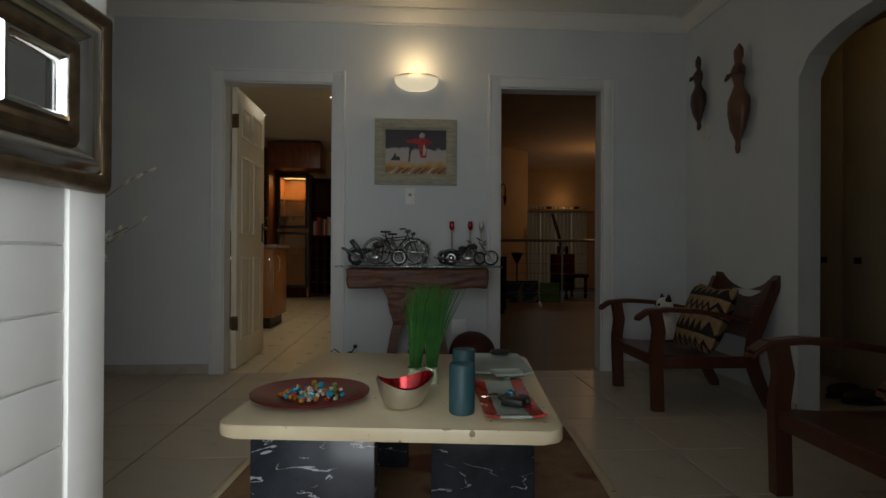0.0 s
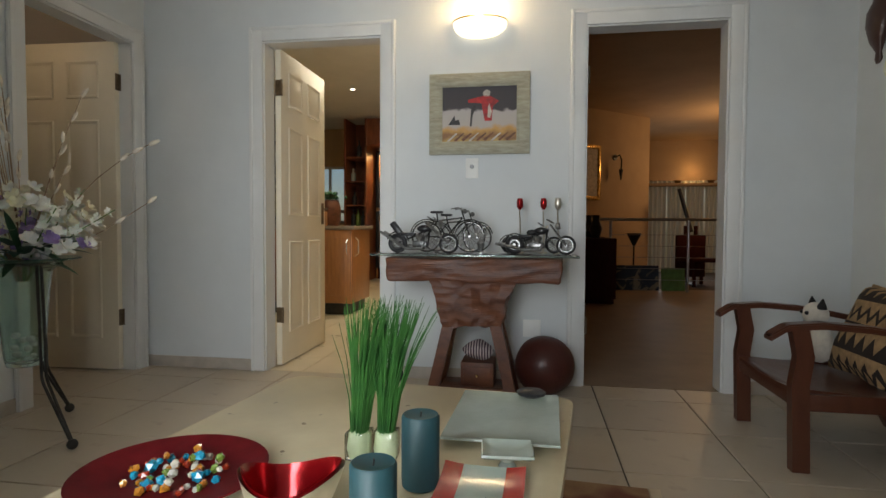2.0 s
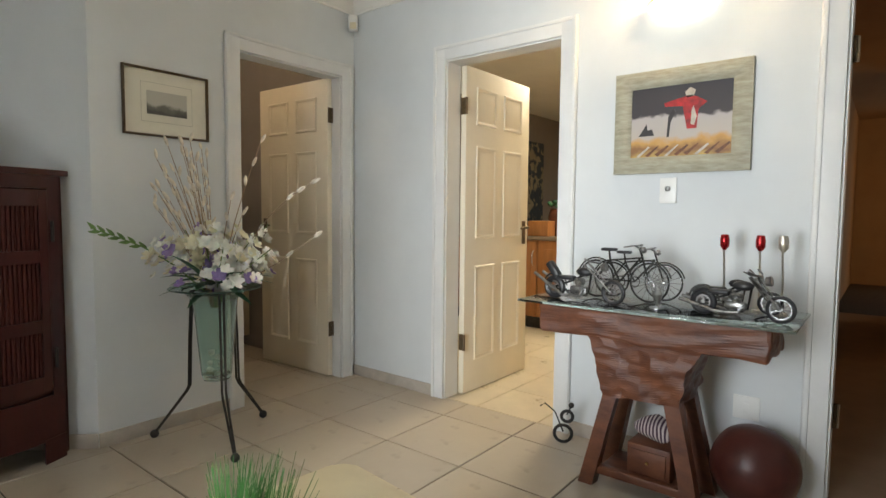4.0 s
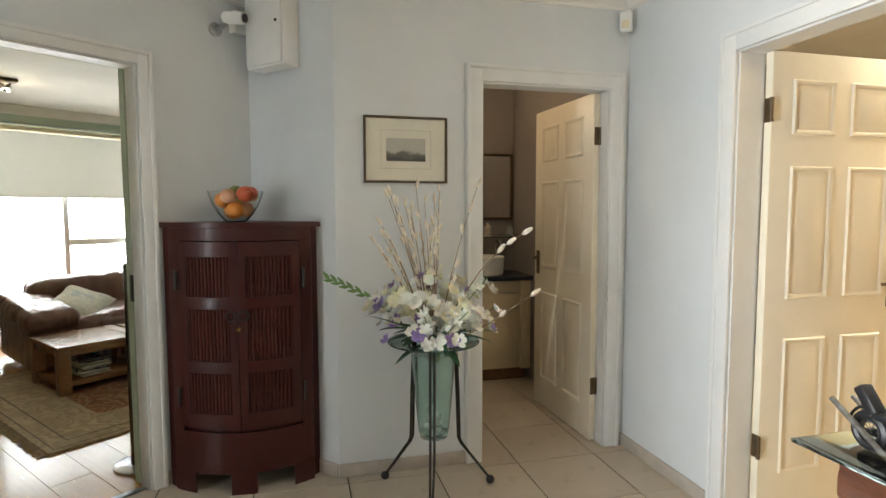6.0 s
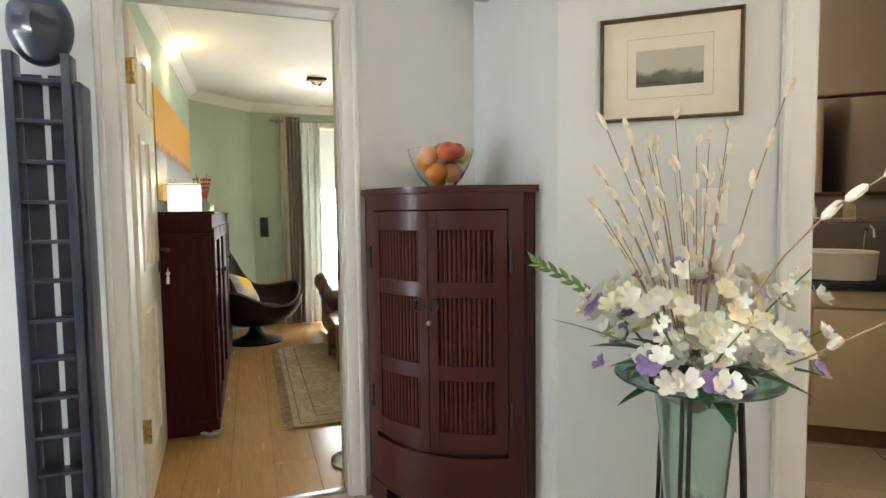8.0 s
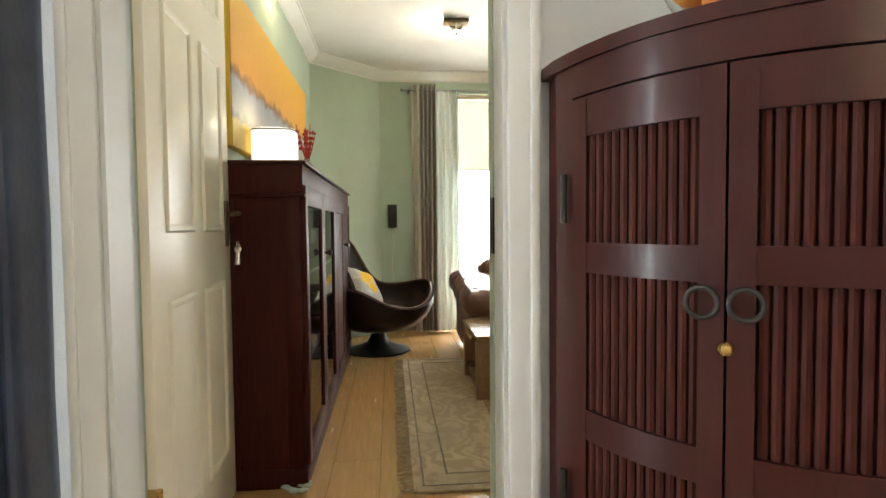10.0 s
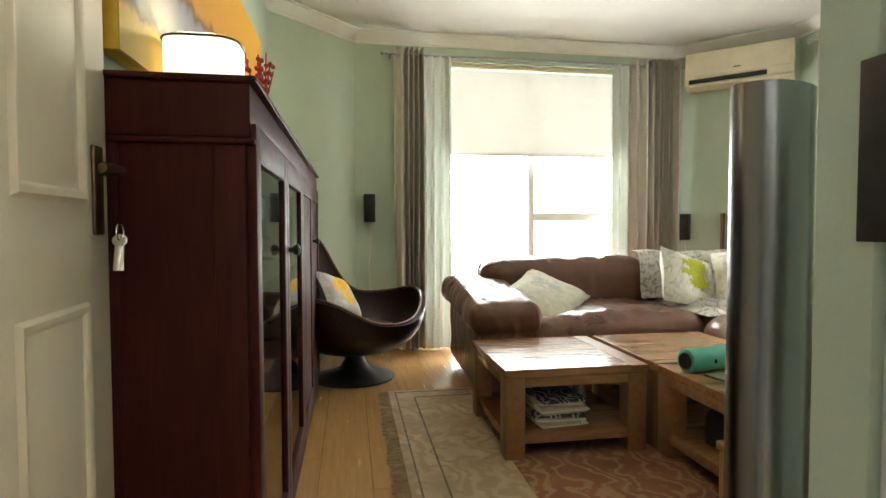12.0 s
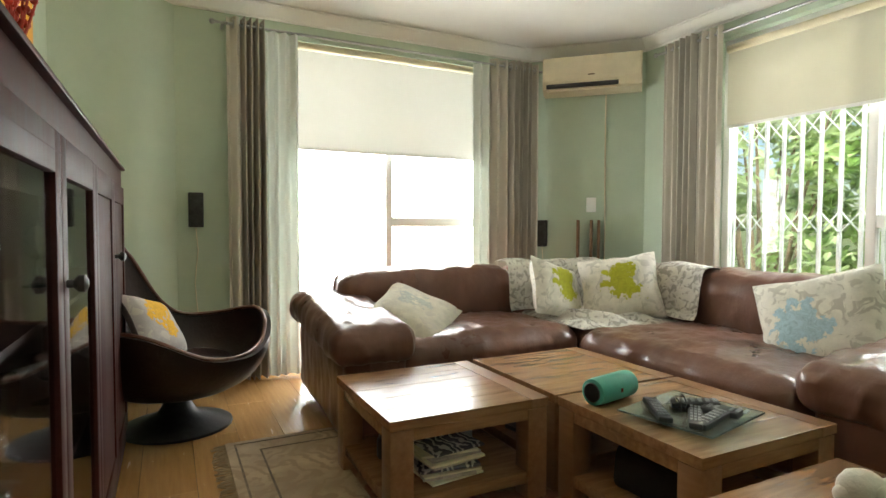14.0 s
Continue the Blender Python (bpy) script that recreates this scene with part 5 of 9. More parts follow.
solid("floor_stair_room", bm, "brown_tile", None, "brown tiled floor of the stair room", "floor", "structure", smooth=False)
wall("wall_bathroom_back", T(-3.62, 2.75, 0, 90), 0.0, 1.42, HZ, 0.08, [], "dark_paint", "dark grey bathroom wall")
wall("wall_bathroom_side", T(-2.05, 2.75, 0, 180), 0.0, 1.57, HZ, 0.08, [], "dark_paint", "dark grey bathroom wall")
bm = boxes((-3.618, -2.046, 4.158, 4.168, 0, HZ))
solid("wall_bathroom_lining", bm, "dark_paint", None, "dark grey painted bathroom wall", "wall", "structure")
bm = boxes((-3.7, -2.05, 2.68, 4.168, HZ, HZ + 0.06))
solid("ceiling_bathroom", bm, "ceiling_paint", None, "white bathroom ceiling", "ceiling", "structure")
bm = boxes((2.27, 4.4, 4.1, 4.165, -0.02, HZ), (2.27, 4.4, 0.6, 0.7, -0.02, HZ), (3.64, 3.72, 0.7, 4.1, -0.02, HZ))
solid("wall_passage", bm, "ochre_paint", None, "warm lit passage walls", "wall", "structure", smooth=False)
bm = boxes((2.27, 4.4, 0.6, 4.2, HZ, HZ + 0.06))
solid("ceiling_passage", bm, "ceiling_paint", None, "white passage ceiling", "ceiling", "structure")
bm = boxes((2.3, 3.7, -0.6, 4.2, -0.02, -0.001))
solid("floor_passage", bm, "tile", None, "tiled passage floor", "floor", "structure", smooth=False)
# wardrobe in the passage
M["wardrobe_paint"] = mat("wardrobe_paint", (0.52, 0.44, 0.30), 0.5, var=0.05, scale=3)
wr = thing("wardrobe", T(3.02, 2.6), "cream built-in wardrobe with square dark knobs in the passage", "wardrobe")
part("carcass", boxes((0.03, 0.6, -0.1, 1.49, 0.0, 2.3, 0.002)), "wardrobe_paint", wr)
for y0, y1, k in ((-0.09, 0.68, 0.60), (0.70, 1.17, 1.04), (1.19, 1.48, 1.33)):
    d = part("wardrobe_door", boxes((0.0, 0.028, y0, y1, 0.08, 2.28, 0.004)), "wardrobe_paint", wr)
    part("knob", boxes((-0.02, 0.0, k - 0.02, k + 0.02, 0.785, 0.825, 0.003)), "black_plastic", d, "square dark knob")

# ---- hall floor tiles, bathroom tiles, kitchen tiles and lounge boards ----
def floor_pieces(parent, name, xs, ys, step_x, step_y, z0, z1, gap, material, keep, stagger=0.0):
    shared = {}
    for i in range(xs[0], xs[1]):
        for j in range(ys[0], ys[1]):
            x0 = xs[2] + i * step_x
            y0 = ys[2] + j * step_y + (stagger * step_y * (i * 0.37 % 1.0) if stagger else 0)
            g = gap / 2
            full = [(x0 + g, y0 + g), (x0 + step_x - g, y0 + g), (x0 + step_x - g, y0 + step_y - g), (x0 + g, y0 + step_y - g)]
            poly = clipped(full, keep)
            if not poly:
                continue
            whole = len(poly) == 4 and poly == full
            if whole and "w" in shared:
                ob = new(name, shared["w"])
            else:
                bm = B()
                q = [(x - x0, y - y0) for x, y in poly]
                clean = [p for k, p in enumerate(q) if (Vector(p) - Vector(q[k - 1])).length > 0.002]
                if len(clean) < 3:
                    bm.free()
                    continue
                lo = [bm.verts.new((x, y, z0)) for x, y in clean]
                c = Vector((sum(p[0] for p in clean) / len(clean), sum(p[1] for p in clean) / len(clean)))
                hi1 = [bm.verts.new((x, y, z1 - 0.0025)) for x, y in clean]
                hi2 = [bm.verts.new((x + (c.x - x) * 0.008, y + (c.y - y) * 0.008, z1)) for x, y in clean]
                n = len(clean)
                for a, b in ((lo, hi1), (hi1, hi2)):
                    for k in range(n):
                        bm.faces.new((a[k], a[(k + 1) % n], b[(k + 1) % n], b[k]))
                bm.faces.new(hi2)
                me = mesh_of(name, bm, material, False)
                if whole:
                    shared["w"] = me
                ob = new(name, me)
            ob.parent = parent
            ob.location = (x0, y0, 0)



# ---- things on the stone table ----
TZ = 0.4305
M["red_lacquer"] = mat("red_lacquer", (0.12, 0.008, 0.011), 0.38, ior=1.12, var=0.25, scale=9, coat=0.0, bump=0.02)
M["red_glass"] = mat("red_glass", (0.45, 0.03, 0.02), 0.1, var=0.15, scale=12, coat=0.6)
M["red_metal"] = mat("red_metal", (0.42, 0.008, 0.012), 0.2, 0.7, var=0.12, scale=8, coat=0.6)
M["hammered"] = mat("hammered", (0.72, 0.68, 0.58), 0.32, 0.9, var=0.1, scale=15, bump=0.1)
M["teal_wax"] = mat("teal_wax", (0.022, 0.072, 0.085), 0.5, var=0.12, scale=7, bump=0.04, sub=0.1)
M["grass"] = mat("grass", (0.05, 0.165, 0.03), 0.5, var=0.3, scale=20, col2=(0.02, 0.085, 0.02))
M["grass_pale"] = mat("grass_pale", (0.55, 0.62, 0.38), 0.5, var=0.15, scale=20)
for n, c in (("bead_blue", (0.02, 0.34, 0.52)), ("bead_amber", (0.6, 0.24, 0.03)), ("bead_clear", (0.75, 0.72, 0.6)), ("bead_red", (0.5, 0.05, 0.02)), ("bead_green", (0.22, 0.33, 0.06))):
    M[n] = mat(n, c, 0.08, var=0.1, scale=40, coat=1.0, trans=0.35)
M["bike_metal"] = mat("bike_metal", (0.30, 0.30, 0.30), 0.3, 0.9, var=0.3, scale=40)
M["milk_glass"] = mat("milk_glass", (0.60, 0.68, 0.60), 0.1, var=0.06, scale=9, trans=0.45)

bm = B()
lathe(bm, [(0.06, 0), (0.09, 0.004), (0.13, 0.012), (0.165, 0.022), (0.166, 0.026), (0.13, 0.017), (0.08, 0.009), (0.01, 0.008)], 48)
solid("charger_plate", bm, "red_lacquer", T(-0.137, 1.856, TZ), "wide dark red lacquered plate on the stone table", "plate")
random.seed(11)
for k in range(64):
    a, r = random.uniform(0, 6.28), 0.092 * math.sqrt(random.random())
    mt = random.choice(("bead_blue", "bead_amber", "bead_amber", "bead_clear", "bead_clear", "bead_red", "bead_green"))
    s = random.uniform(0.006, 0.010) * (1.5 if k < 4 else 1)
    if k < 4:
        mt = "bead_blue"
        a, r = 1.2 + k * 1.65, 0.055
    bm = B()
    bmesh.ops.create_icosphere(bm, subdivisions=1, radius=s)
    for v in bm.verts:
        v.co *= random.uniform(0.8, 1.15)
    solid("glass_pebble", bm, mt, pose(-0.137 + r * math.cos(a), 1.856 + r * math.sin(a), TZ + 0.009 + s * 0.75 + (0.012 if k % 5 == 0 else 0), k * 31, k * 47, 0), "shiny coloured glass pebble lying on the red plate", "glass pebble", group="pebbles on the plate", smooth=False)

bw = thing("metal_bowl", T(0.122, 1.765, TZ, 20), "leaf-shaped silver bowl with glossy red inside", "bowl")


def leafbowl(u, v, s, d=0.0):
    th = 2 * math.pi * u
    tip = 1 + 0.28 * max(0, math.cos(th)) ** 3
    lift = 0.062 + 0.026 * abs(math.cos(th)) ** 2
    f = v
    return Vector((s * 0.072 * (0.38 + 0.62 * f ** 0.6) * tip * math.cos(th), s * 0.066 * (0.38 + 0.62 * f ** 0.6) * math.sin(th), d + lift * f ** 1.3))


for nm, mt, s, d in (("outside", "hammered", 1.0, 0.0), ("inside", "red_metal", 0.94, 0.004)):
    bm = B()
    g = sheet(bm, lambda u, v: leafbowl(u, v, s, d), 32, 8)
    bmesh.ops.remove_doubles(bm, verts=bm.verts, dist=0.0002)
    fl = [leafbowl(i / 32, 0, s, d) for i in range(32)]
    vv = [bm.verts.new(p) for p in fl]
    bm.faces.new(vv)
    part(nm, bm, mt, bw, "glossy red enamel lining" if nm == "inside" else "")

for x, y in ((0.160, 2.02), (0.212, 2.03)):
    gp = thing("grass_pot", T(x, y, TZ), "tuft of artificial grass in a small glass cube", "plant", "grass pots")
    part("glass_cube", boxes((-0.024, 0.024, -0.024, 0.024, 0, 0.055, 0.003)), "clear_glass", gp).visible_shadow = False
    bm = B()
    random.seed(int(x * 1000))
    lathe(bm, [(0.018, 0.004), (0.021, 0.02), (0.02, 0.045), (0.012, 0.055)], 12)
    hewn(bm, 0.004, 3, 60)
    part("roots", bm, "grass_pale", gp)
    bm = B()
    for i in range(170):
        a, r = random.uniform(0, 6.28), 0.017 * math.sqrt(random.random())
        l = random.uniform(0.19, 0.275)
        o = random.uniform(0.01, 0.055) * (r / 0.017 + 0.25)
        p0 = Vector((r * math.cos(a), r * math.sin(a), 0.05))
        b = a + random.uniform(-0.6, 0.6)
        q = [p0 + Vector((o * f ** 1.8 * math.cos(b), o * f ** 1.8 * math.sin(b), l * f)) + Vector((0.030 * f ** 1.5, 0, 0)) for f in (0, 0.35, 0.7, 1.0)]
        tube(bm, q, 0.0016, 4, 0.0005)
    blades = part("grass_tuft", bm, "grass", gp)
    blades["kind"] = "stuff"

for x, y, h in ((0.279, 1.71, 0.130), (0.305, 1.92, 0.130)):
    cd = thing("pillar_candle", T(x, y, TZ), "thick teal pillar candle standing on the stone table", "candle", "teal candles")
    bm = B()
    lathe(bm, [(0.030, 0), (0.0335, 0.004), (0.034, 0.02), (0.034, h - 0.004), (0.031, h), (0.024, h - 0.004), (0.006, h - 0.006)], 28)
    part("wax", bm, "teal_wax", cd)
    bm = B()
    tube(bm, [(0, 0, h - 0.008), (0.001, 0.001, h + 0.004)], 0.0014, 6)
    part("wick", bm, "black_plastic", cd)


def square_dish(m, w, d, lift, material, label, foot=0.0):
    bm = B()

    def fn(u, v):
        a, b = 2 * u - 1, 2 * v - 1
        return Vector((a * w / 2, b * d / 2, foot + 0.006 + lift * max(abs(a), abs(b)) ** 4))
    sheet(bm, fn, 14, 14, 0.005)
    if foot:
        lathe(bm, [(0.016, 0), (0.018, 0.004), (0.012, foot * 0.6), (0.02, foot + 0.006)], 14)
    return solid("glass_dish", bm, material, m, label, "dish")


square_dish(T(0.44, 2.28, TZ, -2), 0.25, 0.35, 0.012, "milk_glass", "large pale green square glass dish on the table")
square_dish(T(0.455, 2.02, TZ, 4), 0.095, 0.085, 0.01, "milk_glass", "small footed clear glass dish on the table", 0.024)
rp = thing("glass_tray", T(0.41, 1.79, TZ, -2), "long glass tray with two red bands on the table", "tray")
for x0, x1, mt, nm in ((-0.075, -0.04, "red_glass", "red_band"), (-0.0395, 0.0395, "milk_glass", "clear_middle"), (0.04, 0.075, "red_glass", "red_band")):
    bm = B()
    sheet(bm, lambda u, v: Vector((x0 + (x1 - x0) * u, (v - 0.5) * 0.37, 0.008 + 0.012 * abs(2 * v - 1) ** 5 + 0.006 * abs((x0 + (x1 - x0) * u) / 0.075) ** 3)), 4, 14, 0.005)
    part(nm, bm, mt, rp)
kb = thing("bunch_of_keys", T(0.41, 1.77, TZ + 0.012), "bunch of car keys with dark fobs on the tray", "keys")
for x, y, r, mt, sz in ((-0.005, 0.02, 10, "black_plastic", (0.018, 0.012, 0.014)), (0.02, 0.055, 60, "bead_blue", (0.016, 0.012, 0.016)), (0.01, -0.04, -30, "black_plastic", (0.03, 0.02, 0.02)), (0.045, -0.01, 80, "black_plastic", (0.028, 0.016, 0.015)), (-0.03, 0.05, 45, "dark_metal", (0.012, 0.01, 0.01))):
    bm = B()
    box(bm, -sz[0], sz[0], -sz[1], sz[1], 0, sz[2], 0.005, pose(x, y, 0, 0, 0, r))
    part("fob", bm, mt, kb)
part("key_blade", boxes((-0.07, -0.02, 0.016, 0.024, 0.008, 0.011, 0.001)), "chrome", kb)
bm = B()
ring(bm, 0.016, 0.0015, pose(0.005, 0.035, 0.008))
part("key_ring", bm, "chrome", kb)
bm = B()
lathe(bm, [(0.016, 0), (0.028, 0.006), (0.03, 0.014), (0.022, 0.02), (0.005, 0.021)], 16, sx=1.3)
solid("dark_stone", bm, "black_plastic", T(0.50, 2.44, TZ + 0.014), "small dark polished stone in the glass dish", "stone")

# ---- on the console ----
GZ = 0.762


def wheel(parent, name, x, z, r, t, spokes=10, y=0.0, tyre=True):
    bm = B()
    ring(bm, r - t, t, pose(x, y, z, 90, 0, 0), 26, 8)
    w = part(name, bm, "black_plastic" if tyre else "dark_metal", parent)
    bm = B()
    ring(bm, r - 2 * t, t * 0.45, pose(x, y, z, 90, 0, 0), 24, 6)
    for k in range(spokes):
        a = 2 * math.pi * k / spokes
        tube(bm, [(x, y, z), (x + (r - 2 * t) * math.cos(a), y, z + (r - 2 * t) * math.sin(a))], 0.0011, 4)
    tube(bm, [(x, y - 0.008, z), (x, y + 0.008, z)], 0.006, 8)
    part("rim", bm, "bike_metal", w)
    return w


def motorcycle(m, label, s=1.0, fork=0.05, tall=False):
    ob = thing("model_motorcycle", m, label, "model motorcycle", "model motorcycles")
    q = Matrix.Diagonal((s, s, s, 1))
    wheel(ob, "front_wheel", 0.135, 0.040, 0.040, 0.006)
    wheel(ob, "rear_wheel", -0.075, 0.040, 0.040, 0.010)
    bm = B()
    box(bm, -0.012, 0.048, -0.014, 0.014, 0.025, 0.05, 0.006)
    for a in (-18, 22):
        lathe(bm, [(0.012, 0), (0.013, 0.006), (0.011, 0.009), (0.013, 0.014), (0.011, 0.018), (0.013, 0.023), (0.008, 0.03)], 12, pose(0.018, 0, 0.048, 0, a, 0))
    part("engine", bm, "bike_metal", ob)
    for y in (-0.016, 0.016):
        bm = B()
        tube(bm, [(0.1 - fork, y, 0.125), (0.135, y, 0.040)], 0.0032, 8)
        part("fork", bm, "bike_metal", ob)
        bm = B()
        tube(bm, [(0.04, y, 0.045), (0.03, y * 1.5, 0.02), (-0.03, y * 1.6, 0.018), (-0.14, y * 1.6, 0.045 if not tall else 0.085)], 0.0055, 8)
        part("exhaust", bm, "bike_metal", ob)
    bm = B()
    ball(bm, (0.035, 0, 0.098), 0.02, None, 14, 10, (1.5, 0.75, 0.75))
    part("tank", bm, "black_plastic", ob)
    bm = B()
    tube(bm, [(0.055, 0, 0.10), (0.0, 0, 0.07), (-0.075, 0, 0.04)], 0.004, 6)
    tube(bm, [(0.06, 0, 0.105), (0.05, 0, 0.03), (-0.075, 0, 0.035)], 0.004, 6)
    part("frame", bm, "dark_metal", ob)
    bm = B()
    box(bm, -0.06, 0.0, -0.016, 0.016, 0.068, 0.082, 0.006)
    part("seat", bm, "black_plastic", ob)
    if tall:
        bm = B()
        box(bm, -0.012, 0.012, -0.014, 0.014, 0, 0.06, 0.006, pose(-0.062, 0, 0.075, 0, -38, 0))
        part("backrest", bm, "black_plastic", ob)
    bm = B()
    tube(bm, [(0.06, -0.05, 0.145), (0.075, -0.035, 0.135), (0.085, 0, 0.13), (0.075, 0.035, 0.135), (0.06, 0.05, 0.145)], 0.003, 8)
    part("handlebar", bm, "bike_metal", ob)
    bm = B()
    lathe(bm, [(0.004, 0), (0.013, 0.006), (0.015, 0.018), (0.013, 0.021)], 14, pose(0.09, 0, 0.115, 0, 80, 0))
    part("headlamp", bm, "bike_metal", ob)
    bm = B()
    ring(bm, 0.046, 0.003, pose(-0.075, 0, 0.040, 90, 0, 0) @ pose(0, 0, 0, 0, 0, 10), 24, 6, 0.42)
    part("mudguard", bm, "dark_metal", ob)
    for o in [ob, *ob.children_recursive]:
        if o.type == "MESH":
            o.data.transform(q)
    return ob


def bicycle(m, label, s=1.0):
    ob = thing("model_bicycle", m, label, "model bicycle", "model bicycles")
    wheel(ob, "front_wheel", 0.125, 0.075, 0.075, 0.0035, 16, tyre=False)
    wheel(ob, "rear_wheel", -0.085, 0.075, 0.075, 0.0035, 16, tyre=False)
    bm = B()
    for a, b in (((-0.03, 0, 0.15), (0.09, 0, 0.165)), ((0.09, 0, 0.165), (0.01, 0, 0.07)), ((-0.03, 0, 0.15), (0.01, 0, 0.07)), ((-0.03, 0, 0.15), (-0.085, 0, 0.075)), ((0.01, 0, 0.07), (-0.085, 0, 0.075)), ((0.085, 0, 0.20), (0.125, 0, 0.075)), ((-0.03, 0, 0.15), (-0.035, 0, 0.185))):
        tube(bm, [a, b], 0.0036, 6)
    part("frame", bm, "dark_metal", ob)
    bm = B()
    tube(bm, [(0.045, -0.05, 0.205), (0.08, -0.04, 0.212), (0.085, 0, 0.20), (0.08, 0.04, 0.212), (0.045, 0.05, 0.205)], 0.0032, 6)
    ball(bm, (0.10, 0, 0.195), 0.012)
    part("handlebar", bm, "bike_metal", ob)
    bm = B()
    box(bm, -0.065, -0.005, -0.014, 0.014, 0.185, 0.197, 0.005)
    part("saddle", bm, "black_plastic", ob)
    bm = B()
    for x in (0.125, -0.085):
        ring(bm, 0.081, 0.003, pose(x, 0, 0.075, 90, 0, 0) @ pose(0, 0, 0, 0, 0, 15), 24, 5, 0.42)
    ring(bm, 0.02, 0.002, pose(0.01, 0.004, 0.07, 90, 0, 0), 16, 5)
    part("mudguard", bm, "dark_metal", ob)
    for o in ob.children_recursive:
        o.data.transform(Matrix.Diagonal((s, s, s, 1)))
    return ob


motorcycle(T(-0.09, 3.74, GZ, -4), "model chopper motorcycle of chrome and black metal on the glass", 1.28, 0.06, True)
bicycle(T(0.03, 3.90, GZ, -3), "dark metal model bicycle with a lamp on the glass", 1.12)
bicycle(T(0.07, 3.97, GZ, 4), "dark metal model bicycle close to the wall", 1.05)
motorcycle(T(0.50, 3.76, GZ, -6), "model road motorcycle of black metal on the glass", 1.2, 0.03)
motorcycle(T(0.46, 3.90, GZ, 0), "model motorcycle of dark scrap metal behind another", 1.1, 0.03)
ft = thing("metal_figurine", T(0.24, 3.78, GZ), "small twisted wire and metal desk figurine on the glass", "figurine")
bm = B()
lathe(bm, [(0.03, 0), (0.03, 0.004), (0.006, 0.01), (0.014, 0.03), (0.02, 0.055), (0.01, 0.075)], 14)
part("body", bm, "steel", ft)
random.seed(5)
for i in range(7):
    bm = B()
    a = i * 0.9
    tube(bm, [(0, 0, 0.05), (0.02 * math.cos(a), 0.02 * math.sin(a), 0.09), (0.045 * math.cos(a + 0.6), 0.03 * math.sin(a + 0.6), 0.10 + 0.008 * i)], 0.0018, 5)
    part("wire", bm, "steel", ft)
for x, c in ((0.43, "red_metal"), (0.555, "red_metal"), (0.63, "hammered")):
    fl = thing("candle_flower", T(x, 3.98, GZ), "tall thin metal stem with a tulip-shaped cup", "ornament", "metal tulips")
    bm = B()
    tube(bm, [(0, 0, 0), (0.004, 0, 0.1), (-0.002, 0, 0.235)], 0.004, 6)
    lathe(bm, [(0.022, 0), (0.022, 0.004), (0.004, 0.008)], 14)
    part("stem", bm, "hammered", fl)
    bm = B()
    lathe(bm, [(0.006, 0.23), (0.017, 0.245), (0.018, 0.27), (0.014, 0.29), (0.008, 0.292)], 12)
    part("cup", bm, c, fl)

# under and beside the console
bm = B()
ball(bm, (0, 0, 0.158), 0.158, None, 28, 20)
hewn(bm, 0.004, 4, 12)
M["ball_hide"] = mat("ball_hide", (0.085, 0.022, 0.016), 0.4, var=0.2, scale=6, bump=0.1)
solid("leather_ball", bm, "ball_hide", T(0.57, 3.97), "large dark red-brown ball on the floor by the console", "ball")
dbx = thing("small_drawer_box", T(0.225, 3.86, 0.071), "little wooden box with a drawer on the console's shelf", "box")
part("carcass", boxes((-0.085, 0.085, -0.08, 0.09, 0, 0.13, 0.004)), "carved_wood", dbx)
part("drawer", boxes((-0.07, 0.07, -0.088, -0.08, 0.02, 0.11, 0.003)), "carved_wood", dbx)
bm = B()
ball(bm, (0, -0.094, 0.065), 0.007)
part("knob", bm, "brass", dbx)
M["striped_cloth"] = ribboned("striped_cloth", (0.6, 0.52, 0.5), (0.06, 0.03, 0.05), 22.0, 0.45, 0.55, 0.9, 1)
bm = B()
ball(bm, (0, 0, 0.05), 0.065, None, 16, 12, (1.2, 0.9, 0.8))
hewn(bm, 0.02, 2, 14)
solid("folded_cloth", bm, "striped_cloth", T(0.225, 3.86, 0.201), "striped cloth bundle lying on the little drawer box", "cloth")
wf = thing("scrap_metal_figure", T(-0.27, 4.03), "small dark scrap-metal figure with wheels on the floor", "ornament")
for x, z, r in ((0.0, 0.05, 0.05), (0.02, 0.14, 0.035)):
    bm = B()
    ring(bm, r - 0.008, 0.008, pose(x, 0, z, 90, 0, 25), 18, 6)
    part("wheel", bm, "dark_metal", wf)
bm = B()
tube(bm, [(0, 0, 0.06), (-0.03, -0.03, 0.16), (-0.075, -0.05, 0.20), (-0.10, -0.05, 0.18)], 0.004, 6)
tube(bm, [(0.02, 0, 0.15), (0.06, -0.04, 0.21)], 0.004, 6)
ball(bm, (0.06, -0.04, 0.215), 0.014)
part("arms", bm, "dark_metal", wf)

# ---- wall light, painting, switches ----
wl = thing("wall_light", T(0.19, 4.168, 2.06), "half-bowl frosted glass wall light with a brass rim, lit", "wall light")
bm = B()


def sconce(u, v):
    a = math.pi * u
    r = 0.15 * math.sin(math.pi / 2 * v) ** 0.8
    return Vector((r * math.cos(a), -0.11 * math.sin(a) * (r / 0.15) - 0.003, -0.085 + 0.085 * (1 - math.cos(math.pi / 2 * v)) * 1.0))


sheet(bm, sconce, 24, 10, 0.003)
part("glass_bowl", bm, "lit_glass", wl, "frosted glowing glass bowl")
bm = B()
tube(bm, [sconce(i / 24, 1.0) + Vector((0, 0, 0.004)) for i in range(25)], 0.006, 8)
part("rim", bm, "brass", wl, "thin brass rim")

M["frame_wood"] = mat("frame_wood", (0.42, 0.41, 0.32), 0.6, var=0.2, scale=14, bump=0.3, fine=40, stretch=(1, 1, 5), col2=(0.26, 0.24, 0.17))


